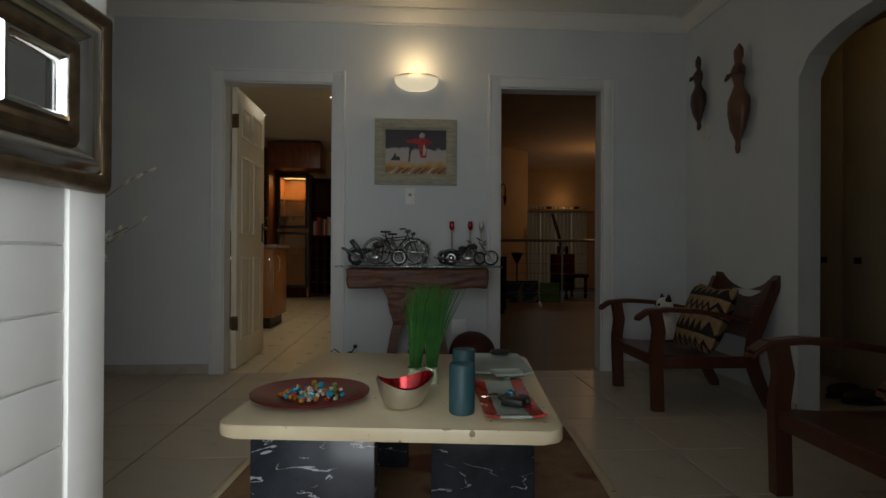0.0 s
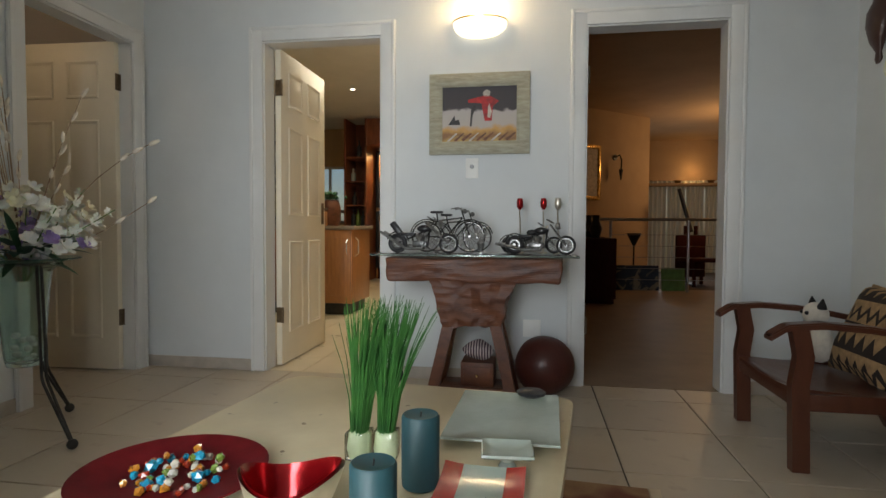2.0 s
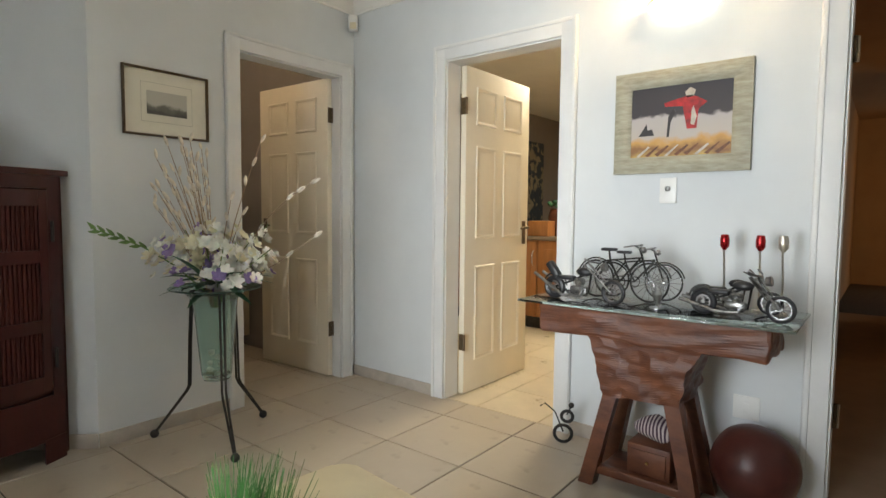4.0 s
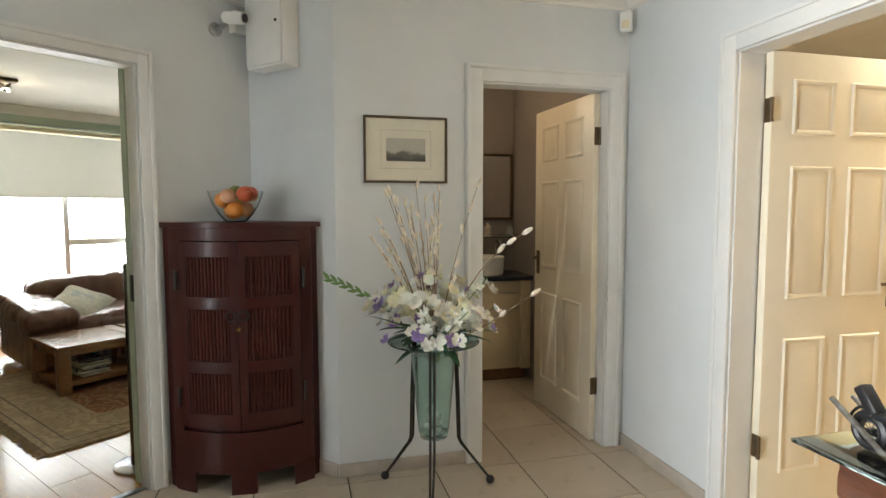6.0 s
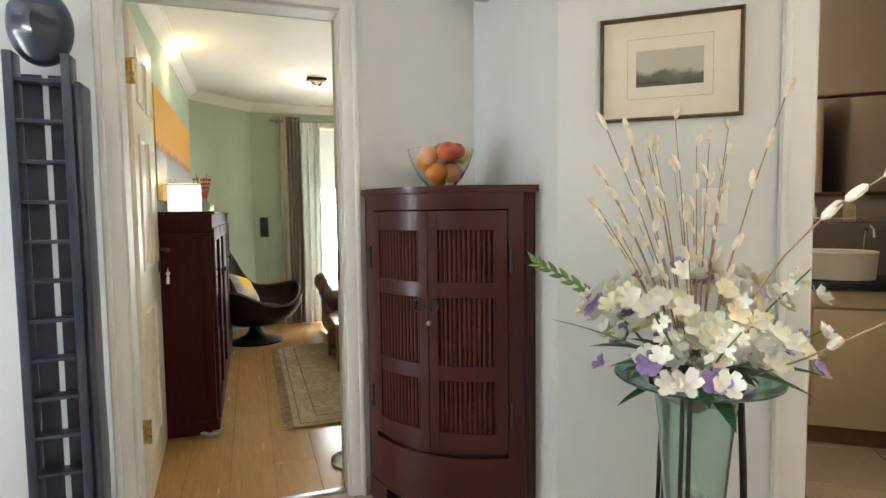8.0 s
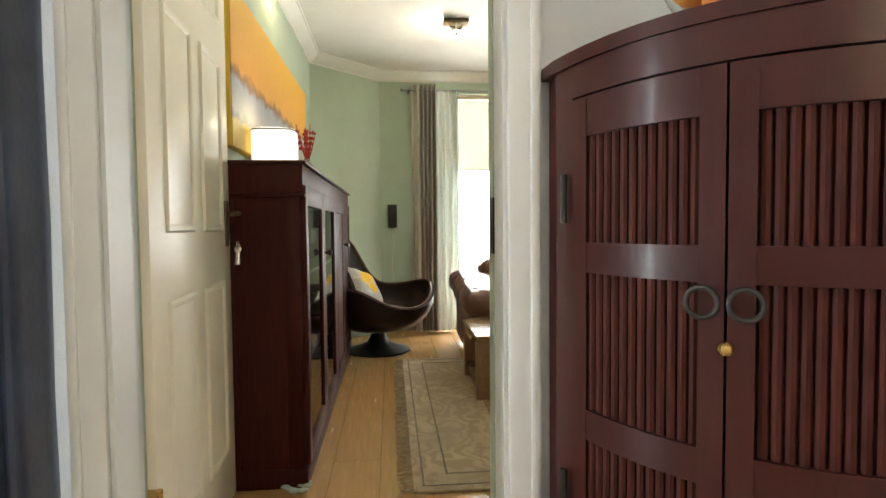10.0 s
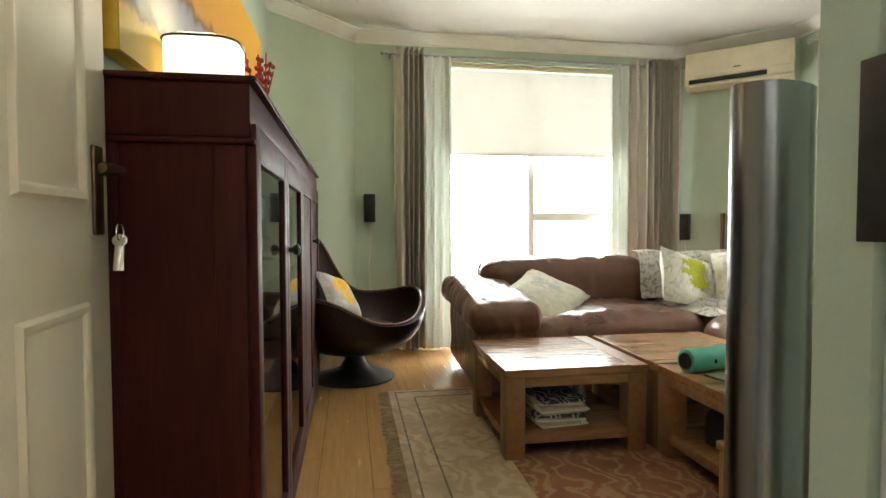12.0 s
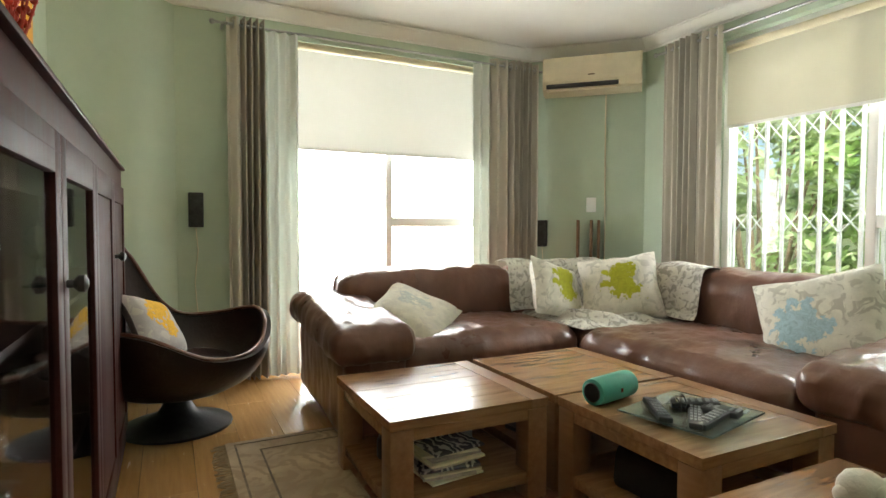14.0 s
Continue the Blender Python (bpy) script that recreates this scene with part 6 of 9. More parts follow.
def canvas_material(name, bands):
    """A painted picture: colour bands up the height, broken up by brushwork."""
    m = bpy.data.materials.new(name)
    m.use_nodes = True
    nt = m.node_tree
    b = nt.nodes["Principled BSDF"]
    b.inputs["Roughness"].default_value = 0.55
    tc = nt.nodes.new("ShaderNodeTexCoord")
    nz = nt.nodes.new("ShaderNodeTexNoise")
    nz.inputs["Scale"].default_value = 14
    nz.inputs["Detail"].default_value = 5
    nt.links.new(tc.outputs["Object"], nz.inputs["Vector"])
    sep = nt.nodes.new("ShaderNodeSeparateXYZ")
    nt.links.new(tc.outputs["Object"], sep.inputs[0])
    add = nt.nodes.new("ShaderNodeMath")
    add.operation = "MULTIPLY_ADD"
    nt.links.new(nz.outputs[0], add.inputs[0])
    add.inputs[1].default_value = 0.10
    nt.links.new(sep.outputs[2], add.inputs[2])
    rp_ = nt.nodes.new("ShaderNodeValToRGB")
    el = rp_.color_ramp.elements
    while len(el) < len(bands):
        el.new(0.5)
    for e, (p, c) in zip(el, bands):
        e.position, e.color = p, (*c, 1)
    nt.links.new(add.outputs[0], rp_.inputs[0])
    nt.links.new(rp_.outputs[0], b.inputs["Base Color"])
    bp = nt.nodes.new("ShaderNodeBump")
    bp.inputs["Strength"].default_value = 0.3
    nt.links.new(nz.outputs[0], bp.inputs["Height"])
    nt.links.new(bp.outputs[0], b.inputs["Normal"])
    M[name] = m


def picture(name, m, w, h, frame_w, depth, frame_mat, label):
    ob = thing(name, m, label, "picture")
    bm = moulding(w, h, 0.0, frame_w, depth, depth * 0.55)
    part("frame", bm, frame_mat, ob)
    return ob


canvas_material("scene_canvas", [(0.0, (0.30, 0.13, 0.02)), (0.10, (0.55, 0.38, 0.10)), (0.15, (0.20, 0.09, 0.03)), (0.19, (0.50, 0.28, 0.07)), (0.215, (0.42, 0.38, 0.34)), (0.30, (0.40, 0.37, 0.36)), (0.315, (0.03, 0.025, 0.03)), (1.0, (0.02, 0.02, 0.025))])
pc = picture("painting", T(-0.098, 4.167, 1.315), 0.575, 0.46, 0.075, 0.022, "frame_wood", "oil painting of a red figure in distressed grey-green frame")
part("canvas", boxes((0.07, 0.505, -0.009, -0.003, 0.07, 0.39)), "scene_canvas", pc)
M["paint_red"] = mat("paint_red", (0.38, 0.012, 0.012), 0.5, var=0.3, scale=30)
M["paint_pale"] = mat("paint_pale", (0.5, 0.45, 0.38), 0.5, var=0.2, scale=30)
M["paint_rust"] = mat("paint_rust", (0.14, 0.05, 0.015), 0.5, var=0.3, scale=40)
M["paint_dark"] = mat("paint_dark", (0.02, 0.018, 0.02), 0.5, var=0.2, scale=30)
for nm, mt, pts in (("painted_figure", "paint_red", ((0.32, 0.19), (0.36, 0.19), (0.365, 0.27), (0.40, 0.30), (0.36, 0.325), (0.33, 0.335), (0.28, 0.325), (0.22, 0.31), (0.225, 0.295), (0.30, 0.29))),
                    ("painted_tree", "paint_dark", ((0.235, 0.16), (0.245, 0.16), (0.25, 0.22), (0.27, 0.27), (0.26, 0.28), (0.24, 0.25))),
                    ("painted_hut", "paint_dark", ((0.11, 0.17), (0.18, 0.17), (0.17, 0.20), (0.15, 0.195), (0.145, 0.225), (0.13, 0.20))),
                    ("painted_sash", "paint_pale", ((0.335, 0.21), (0.35, 0.205), (0.36, 0.24), (0.345, 0.29), (0.338, 0.27))),
                    ("painted_head", "paint_pale", ((0.315, 0.325), (0.345, 0.33), (0.352, 0.355), (0.33, 0.368), (0.308, 0.35)))):
    bm = B()
    prism(bm, [(x, z) for x, z in pts], 0.0095, 0.0110 if nm != "painted_sash" else 0.012, 0, pose(0, 0, 0, 90, 0, 0))
    part(nm, bm, mt, pc)


for k in range(9):
    x = 0.10 + 0.042 * k
    bm = B()
    prism(bm, [(x, 0.078 + 0.004 * (k % 3)), (x + 0.014, 0.075), (x + 0.062, 0.118 + 0.006 * (k % 2)), (x + 0.056, 0.124)], 0.0092, 0.0104, 0, pose(0, 0, 0, 90, 0, 0))
    part("painted_furrow", bm, ("paint_pale", "paint_rust", "paint_rust")[k % 3], pc)


def switch(m, label, round_=False, w=0.074, h=0.115):
    ob = thing("wall_switch", m, label, "switch")
    part("plate", boxes((-w / 2, w / 2, -0.009, -0.001, -h / 2, h / 2, 0.003)), "white_plastic", ob)
    if round_:
        bm = B()
        lathe(bm, [(0.012, 0), (0.012, 0.008), (0.008, 0.011)], 16, pose(0, -0.009, 0.008, 90, 0, 0))
        part("dial", bm, "steel", ob)
    else:
        part("rocker", boxes((-0.012, 0.012, -0.013, -0.009, -0.02, 0.02, 0.002)), "white_plastic", ob)
    return ob


switch(T(0.15, 4.17, 1.237), "white wall plate with a round dimmer below the painting", True)
switch(T(-1.935, 3.05, 1.212, 90), "white light switch plate beside the bathroom door")
switch(T(0.50, 4.17, 0.32), "white socket plate low on the wall", False, 0.10, 0.10)

lp = picture("framed_print", T(-1.937, 2.70, 1.492, 90), 0.425, 0.33, 0.012, 0.018, "bronze", "small black and white print with a wide cream mount")
M["mount_card"] = mat("mount_card", (0.68, 0.66, 0.56), 0.7, var=0.03, scale=10)
part("mount", boxes((0.008, 0.417, -0.008, -0.003, 0.008, 0.322)), "mount_card", lp)
M["print_paper"] = mat("print_paper", (0.46, 0.45, 0.38), 0.7, var=0.2, scale=12)
canvas_material("print_ink", [(0.0, (0.16, 0.155, 0.13)), (0.12, (0.20, 0.19, 0.16)), (0.16, (0.05, 0.05, 0.045)), (0.195, (0.12, 0.12, 0.10)), (0.21, (0.42, 0.41, 0.36)), (1.0, (0.5, 0.49, 0.42))])
part("inner_line", boxes((0.085, 0.340, -0.0086, -0.0083, 0.07, 0.262)), "print_paper", lp)
part("inner_mount", boxes((0.087, 0.338, -0.0090, -0.0087, 0.072, 0.260)), "mount_card", lp)
part("print", boxes((0.112, 0.312, -0.0096, -0.0091, 0.108, 0.222)), "print_ink", lp)

# motion sensor, camera and meter box
ms = thing("motion_sensor", T(-1.875, 4.11, 2.36, 45), "small white plastic motion sensor high in the corner", "sensor")
part("case", boxes((-0.03, 0.03, -0.03, 0.02, -0.05, 0.05, 0.008)), "white_plastic", ms)
part("lens", boxes((-0.02, 0.02, -0.033, -0.029, -0.04, 0.0, 0.004)), "cream_plastic", ms)
NB = T(-2.395, 2.134, 0, 42.8)
mb = thing("meter_box", NB @ T(0.12, 0.0, 2.075), "white metal meter box high on the angled wall", "box")
part("case", boxes((0.0, 0.275, -0.10, -0.001, 0.0, 0.38, 0.004)), "white_plastic", mb)
part("lid", boxes((0.008, 0.267, -0.112, -0.101, 0.01, 0.37, 0.004)), "white_plastic", mb)
bm = B()
ball(bm, (0.235, -0.113, 0.21), 0.008)
part("latch", bm, "black_plastic", mb)
cc = thing("cctv_camera", LM @ T(1.28, 0.0, 2.34), "little white security camera on a bracket by the ceiling", "camera")
bm = B()
tube(bm, [(0, -0.10, -0.02), (0.035, -0.21, -0.035)], 0.03, 16)
part("barrel", bm, "white_plastic", cc)
bm = B()
tube(bm, [(0.0352, -0.2105, -0.0352), (0.037, -0.215, -0.0357)], 0.022, 16)
part("lens", bm, "black_plastic", cc)
bm = B()
tube(bm, [(0, -0.002, -0.06), (0, -0.06, -0.06), (0, -0.11, -0.045)], 0.012, 8)
lathe(bm, [(0.035, 0), (0.035, 0.008), (0.01, 0.014)], 16, pose(0, -0.001, -0.06, 90, 0, 0))
part("bracket", bm, "steel", cc)
part("junction_box", boxes((0.08, 0.15, -0.06, -0.001, -0.06, 0.05, 0.004)), "white_plastic", cc)

# ---- fruit bowl ----
fb = thing("glass_bowl", T(-2.08, 2.085, 1.30), "clear glass bowl on the corner cabinet holding fruit", "bowl")
bm = B()
lathe(bm, [(0.045, 0.0), (0.05, 0.003), (0.085, 0.04), (0.115, 0.095), (0.132, 0.15), (0.129, 0.15), (0.111, 0.097), (0.08, 0.043), (0.045, 0.008), (0.01, 0.007)], 32)
part("glass", bm, "clear_glass", fb).visible_shadow = False
M["orange_skin"] = mat("orange_skin", (0.75, 0.27, 0.04), 0.45, var=0.12, scale=9, bump=0.15, fine=160)
M["apple_skin"] = mat("apple_skin", (0.62, 0.11, 0.04), 0.3, var=0.25, scale=9)
M["lemon_skin"] = mat("lemon_skin", (0.75, 0.55, 0.22), 0.45, var=0.1, scale=9, bump=0.1, fine=150)
M["lime_skin"] = mat("lime_skin", (0.16, 0.24, 0.05), 0.4, var=0.2, scale=9)
M["peach_skin"] = mat("peach_skin", (0.72, 0.36, 0.20), 0.6, var=0.2, scale=7)
for x, y, z, r, mt, w in ((-0.03, -0.02, 0.055, 0.042, "orange_skin", "orange"), (0.045, 0.0, 0.058, 0.042, "orange_skin", "orange"), (0.0, 0.045, 0.06, 0.04, "peach_skin", "peach"), (0.0, -0.06, 0.105, 0.04, "orange_skin", "orange"), (-0.06, 0.02, 0.125, 0.042, "lemon_skin", "pale melon"), (0.06, 0.05, 0.135, 0.042, "apple_skin", "red mango"), (0.02, 0.07, 0.14, 0.036, "apple_skin", "apple"), (-0.01, 0.0, 0.145, 0.036, "lime_skin", "green avocado"), (0.055, -0.03, 0.125, 0.038, "peach_skin", "peach"), (-0.045, 0.07, 0.13, 0.036, "lemon_skin", "lemon")):
    bm = B()
    ball(bm, (0, 0, 0), r, None, 18, 12, (1, 1, 0.93))
    solid("fruit", bm, mt, T(-2.08 + x, 2.085 + y, 1.30 + z), "ripe %s in the glass bowl" % w, "fruit", group="fruit in the bowl")

# ---- vase, stand and flowers ----
VX, VY = -1.61, 2.975
vs_ = thing("vase_stand", T(VX, VY), "black wrought iron three-legged stand with ball feet", "stand")
bm = B()
ring(bm, 0.115, 0.006, pose(0, 0, 0.735), 32, 8)
part("hoop", bm, "dark_metal", vs_)
for a in (-16, 104, 218):
    c, s = math.cos(radians(a)), math.sin(radians(a))
    for o in (-0.009, 0.009):
        bm = B()
        tube(bm, [(0.115 * c - o * s, 0.115 * s + o * c, 0.735), (0.128 * c - o * s, 0.128 * s + o * c, 0.5), (0.135 * c - o * s, 0.135 * s + o * c, 0.27), (0.15 * c - o * s, 0.15 * s + o * c, 0.24), (0.31 * c - o * 0.3 * s, 0.31 * s + o * 0.3 * c, 0.03)], 0.0058, 8)
        part("leg_rod", bm, "dark_metal", vs_)
    bm = B()
    ball(bm, (0.315 * c, 0.315 * s, 0.021), 0.021)
    part("ball_foot", bm, "dark_metal", vs_)
bm = B()
lathe(bm, [(0.03, 0.30), (0.062, 0.305), (0.07, 0.33), (0.082, 0.45), (0.092, 0.58), (0.105, 0.70), (0.15, 0.742), (0.15, 0.749), (0.10, 0.706), (0.086, 0.58), (0.076, 0.45), (0.064, 0.335), (0.02, 0.318)], 40)
gv = thing("glass_vase", T(VX, VY), "tall sea-green glass vase with a wide flat rim in its stand", "vase")
part("body", bm, "green_glass", gv)
bm = B()
lathe(bm, [(0.1515, 0.7425), (0.21, 0.752), (0.213, 0.755), (0.21, 0.759), (0.1515, 0.7495)], 40, close=True)
part("rim", bm, "rim_glass", gv, "deeper teal flat glass rim")
random.seed(2)
for i in range(9):
    bm = B()
    ball(bm, (0, 0, 0), random.uniform(0.014, 0.02), None, 10, 8, (1, 0.8, 0.7))
    a = random.uniform(0, 6.28)
    solid("pebble", bm, "white_plastic", T(VX + 0.032 * math.cos(a), VY + 0.032 * math.sin(a), 0.335 + 0.012 * i), "white pebble at the bottom of the vase", "pebble", group="pebbles in the vase")
M["petal_cream"] = mat("petal_cream", (0.80, 0.76, 0.55), 0.6, var=0.1, scale=20, sub=0.1)
M["petal_white"] = mat("petal_white", (0.85, 0.85, 0.78), 0.6, var=0.08, scale=20, sub=0.1)
M["petal_lilac"] = mat("petal_lilac", (0.36, 0.26, 0.56), 0.6, var=0.2, scale=20, sub=0.1)
M["catkin"] = mat("catkin", (0.82, 0.76, 0.64), 0.8, var=0.15, scale=30)
M["twig"] = mat("twig", (0.36, 0.26, 0.17), 0.8, var=0.2, scale=30)
M["leaf_green"] = mat("leaf_green", (0.035, 0.13, 0.055), 0.4, var=0.25, scale=12)
M["stem_green"] = mat("stem_green", (0.14, 0.26, 0.07), 0.5, var=0.2, scale=12)
bq = thing("flower_arrangement", T(VX, VY, 0.60), "large arrangement of silk flowers and catkin twigs in the vase", "flowers")


def blossom(bm, c, d, r, n=6):
    """An open flower of n cupped petals facing d."""
    q = Matrix.Translation(c) @ Vector(d).to_track_quat("Z", "Y").to_matrix().to_4x4()
    for k in range(n):
        a = 2 * math.pi * k / n + random.uniform(-0.15, 0.15)
        w = r * random.uniform(0.50, 0.66)
        up = r * random.uniform(0.30, 0.85)
        pts = [(0, 0, 0), (0.45 * r, -w * 0.7, up * 0.3), (0.95 * r, -w * 0.55, up), (1.08 * r, 0, up * 0.9), (0.95 * r, w * 0.55, up), (0.45 * r, w * 0.7, up * 0.3), (0.55 * r, 0, up * 0.2)]
        rot = q @ Matrix.Rotation(a, 4, "Z")
        v = [bm.verts.new(rot @ Vector(p)) for p in pts]
        for f in ((0, 1, 6), (1, 2, 6), (2, 3, 6), (3, 4, 6), (4, 5, 6), (5, 0, 6)):
            bm.faces.new([v[i] for i in f])


def spray(dirx, diry, h, lean):
    return [Vector((dirx * lean * f ** 1.5 * 0.9 + dirx * 0.02, diry * lean * f ** 1.5 * 0.9 + diry * 0.02, 0.06 + h * f)) for f in (0, 0.25, 0.5, 0.75, 1.0)]


random.seed(21)
# catkin twigs
for i in range(27):
    a = random.uniform(2.5, 7.3)
    ln = random.uniform(0.10, 0.40)
    h = random.uniform(0.42, 0.80)
    pts = spray(math.cos(a), math.sin(a), h, ln)
    bm = B()
    tube(bm, pts, 0.0028, 5, 0.0015)
    tw = part("twig", bm, "twig", bq)
    for f in (1.0, 0.86, 0.74) if i % 2 else (1.0, 0.82):
        k = f * 4
        j = min(3, int(k))
        c = pts[j].lerp(pts[j + 1], k - j)
        d = (pts[4] - pts[3]).normalized() + Vector((random.uniform(-0.5, 0.5), random.uniform(-0.5, 0.5), 0.2))
        bm = B()
        q = Matrix.Translation(c) @ d.to_track_quat("Z", "Y").to_matrix().to_4x4()
        lathe(bm, [(0.001, 0), (0.0065, 0.009), (0.0085, 0.024), (0.0065, 0.042), (0.001, 0.052)], 8, q)
        part("catkin", bm, "catkin", tw)
for pts, heads in (([Vector(p) for p in ((0.02, 0.02, 0.12), (0.12, 0.08, 0.34), (0.23, 0.15, 0.50), (0.32, 0.21, 0.60), (0.39, 0.27, 0.66))], (1.0, 0.82, 0.70)), ([Vector(p) for p in ((0.02, 0.03, 0.12), (0.12, 0.12, 0.20), (0.21, 0.20, 0.27), (0.28, 0.27, 0.34), (0.33, 0.335, 0.40))], (1.0, 0.62))):
    bm = B()
    tube(bm, pts, 0.003, 5, 0.0016)
    tw = part("twig", bm, "twig", bq)
    for f in heads:
        k = f * 4
        j = min(3, int(k))
        c = pts[j].lerp(pts[j + 1], k - j)
        d = (pts[4] - pts[3]).normalized() + Vector((random.uniform(-0.4, 0.4), random.uniform(-0.4, 0.4), 0.1))
        bm = B()
        lathe(bm, [(0.001, 0), (0.009, 0.010), (0.0105, 0.026), (0.008, 0.046), (0.001, 0.054)], 8, Matrix.Translation(c) @ d.to_track_quat("Z", "Y").to_matrix().to_4x4())
        part("catkin", bm, "catkin", tw)
# blossom heads
for i in range(150):
    a = random.uniform(0, 6.28)
    r = 0.29 * math.sqrt(random.random())
    z = 0.18 + random.uniform(0.0, 0.20) + 0.12 * (1 - r / 0.29)
    mt = random.choice(("petal_cream", "petal_cream", "petal_cream", "petal_white", "petal_white", "petal_white", "petal_white", "petal_white", "petal_cream", "petal_white", "petal_lilac"))
    bm = B()
    c = Vector((r * math.cos(a), r * math.sin(a), z))
    blossom(bm, c, (math.cos(a) * 0.9, math.sin(a) * 0.9, 0.7), random.uniform(0.020, 0.036), random.choice((5, 6, 7)))
    ob_ = part("blossom", bm, mt, bq, "open %s silk blossom" % {"petal_cream": "cream", "petal_white": "white", "petal_lilac": "lilac"}[mt])
# two spires of white florets, one lilac, one cream bud spray
for dx, dy, h, ln, mt, n, rr in ((1.0, 0.1, 0.30, 0.43, "petal_white", 18, 0.027), (0.85, -0.35, 0.30, 0.34, "petal_white", 15, 0.028), (0.35, 0.9, 0.40, 0.27, "petal_white", 16, 0.028), (0.9, 0.45, 0.34, 0.2, "petal_white", 14, 0.03), (0.2, -0.98, 0.38, 0.16, "petal_cream", 12, 0.028), (-0.5, 0.8, 0.33, 0.26, "petal_lilac", 9, 0.026), (0.75, -0.6, 0.30, 0.2, "petal_lilac", 8, 0.026), (-0.1, 1.0, 0.24, 0.33, "petal_lilac", 5, 0.024)):
    pts = spray(dx, dy, h, ln)
    bm = B()
    tube(bm, pts, 0.004, 6, 0.002)
    st = part("stem", bm, "stem_green", bq)
    for k in range(n):
        f = 1.2 + 2.8 * k / n
        j = min(3, int(f))
        c = pts[j].lerp(pts[j + 1], f - j)
        a = k * 2.4
        d = Vector((math.cos(a), math.sin(a), 0.4))
        bm = B()
        blossom(bm, c + d * 0.012, d, rr * (1.25 - 0.7 * k / n), 5)
        part("floret", bm, mt, st)
# long buds sprig and leaves
bm = B()
pts = [Vector((0.0, -0.03, 0.12)), Vector((-0.05, -0.17, 0.27)), Vector((-0.10, -0.29, 0.36)), Vector((-0.14, -0.39, 0.41)), Vector((-0.166, -0.478, 0.446))]
tube(bm, pts, 0.004, 6, 0.002)
st = part("stem", bm, "stem_green", bq)
for k in range(14):
    f = 1.3 + 2.65 * k / 14
    j = min(3, int(f))
    c = pts[j].lerp(pts[j + 1], f - j)
    bm = B()
    d = (pts[4] - pts[2]).normalized() + Vector((0, 0, 0.6 if k % 2 else -0.4))
    lathe(bm, [(0.001, 0), (0.0075, 0.012), (0.008, 0.026), (0.002, 0.048)], 8, Matrix.Translation(c) @ d.to_track_quat("Z", "Y").to_matrix().to_4x4())
    part("bud", bm, "stem_green" if k > 2 else "petal_cream", st)
for i in range(27):
    a = random.uniform(0, 6.28) if i else -0.87
    L_ = random.uniform(0.14, 0.26) if i else 0.41
    w = random.uniform(0.012, 0.028) if i else 0.014
    bm = B()
    z0, up = (random.uniform(0.14, 0.20), random.uniform(-0.02, 0.12)) if i else (0.17, 0.235)

    def lf(u, v, a=a, L_=L_, w=w, z0=z0, up=up):
        r = 0.04 + L_ * u
        s = (v - 0.5) * 2 * w * math.sin(math.pi * min(1, u * 0.92 + 0.08)) ** 0.8
        z = z0 + up * u - 0.06 * u * u + 0.25 * abs(s)
        return Vector((r * math.cos(a) - s * math.sin(a), r * math.sin(a) + s * math.cos(a), z))
    sheet(bm, lf, 7, 2, 0.001)
    part("leaf", bm, "leaf_green", bq, "long dark green leaf")

# ---- carved tower with a mask head ----
M["dark_carving"] = mat("dark_carving", (0.038, 0.050, 0.088), 0.32, var=0.2, scale=8, bump=0.06, coat=0.3)
tw_ = thing("carved_cd_tower", LM @ T(-0.118, -0.078), "tall black carved wooden rack with a mask head on top", "rack")
for x in (-0.085, 0.075):
    part("upright", boxes((x - 0.014, x + 0.014, -0.078, -0.002, 0.0, 1.74, 0.004)), "dark_carving", tw_)
bm = B()
box(bm, 0.090, 0.113, -0.07, 0.06, 0.0, 1.66, 0.012)
dense(bm, 4)
hewn(bm, 0.008, 3, 5)
part("snake_side", bm, "dark_carving", tw_)
for i in range(13):
    z = 0.06 + i * 0.132
    part("rung", boxes((-0.07, 0.06, -0.074, -0.009, z, z + 0.012, 0.002)), "dark_carving", tw_)
part("back_board", boxes((-0.07, -0.012, -0.008, -0.003, 0.02, 1.68)), "dark_carving", tw_)
part("back_board", boxes((0.006, 0.06, -0.008, -0.003, 0.02, 1.68)), "dark_carving", tw_)
bm = B()
ball(bm, (0, -0.03, 1.83), 0.10, None, 28, 22, (0.95, 0.75, 1.28))
for v in bm.verts:
    x, y, z = v.co.x, v.co.y, v.co.z - 1.83
    if y < -0.03:
        v.co.y -= 0.028 * math.exp(-((x / 0.018) ** 2 + ((z + 0.005) / 0.035) ** 2))
        v.co.y -= 0.014 * math.exp(-((x / 0.03) ** 2 + ((z + 0.062) / 0.010) ** 2))
        v.co.y += 0.016 * sum(math.exp(-(((x - e) / 0.022) ** 2 + ((z - 0.02) / 0.014) ** 2)) for e in (-0.04, 0.04))
        v.co.y -= 0.010 * math.exp(-((z - 0.05) / 0.012) ** 2)
part("mask_head", bm, "dark_carving", tw_)

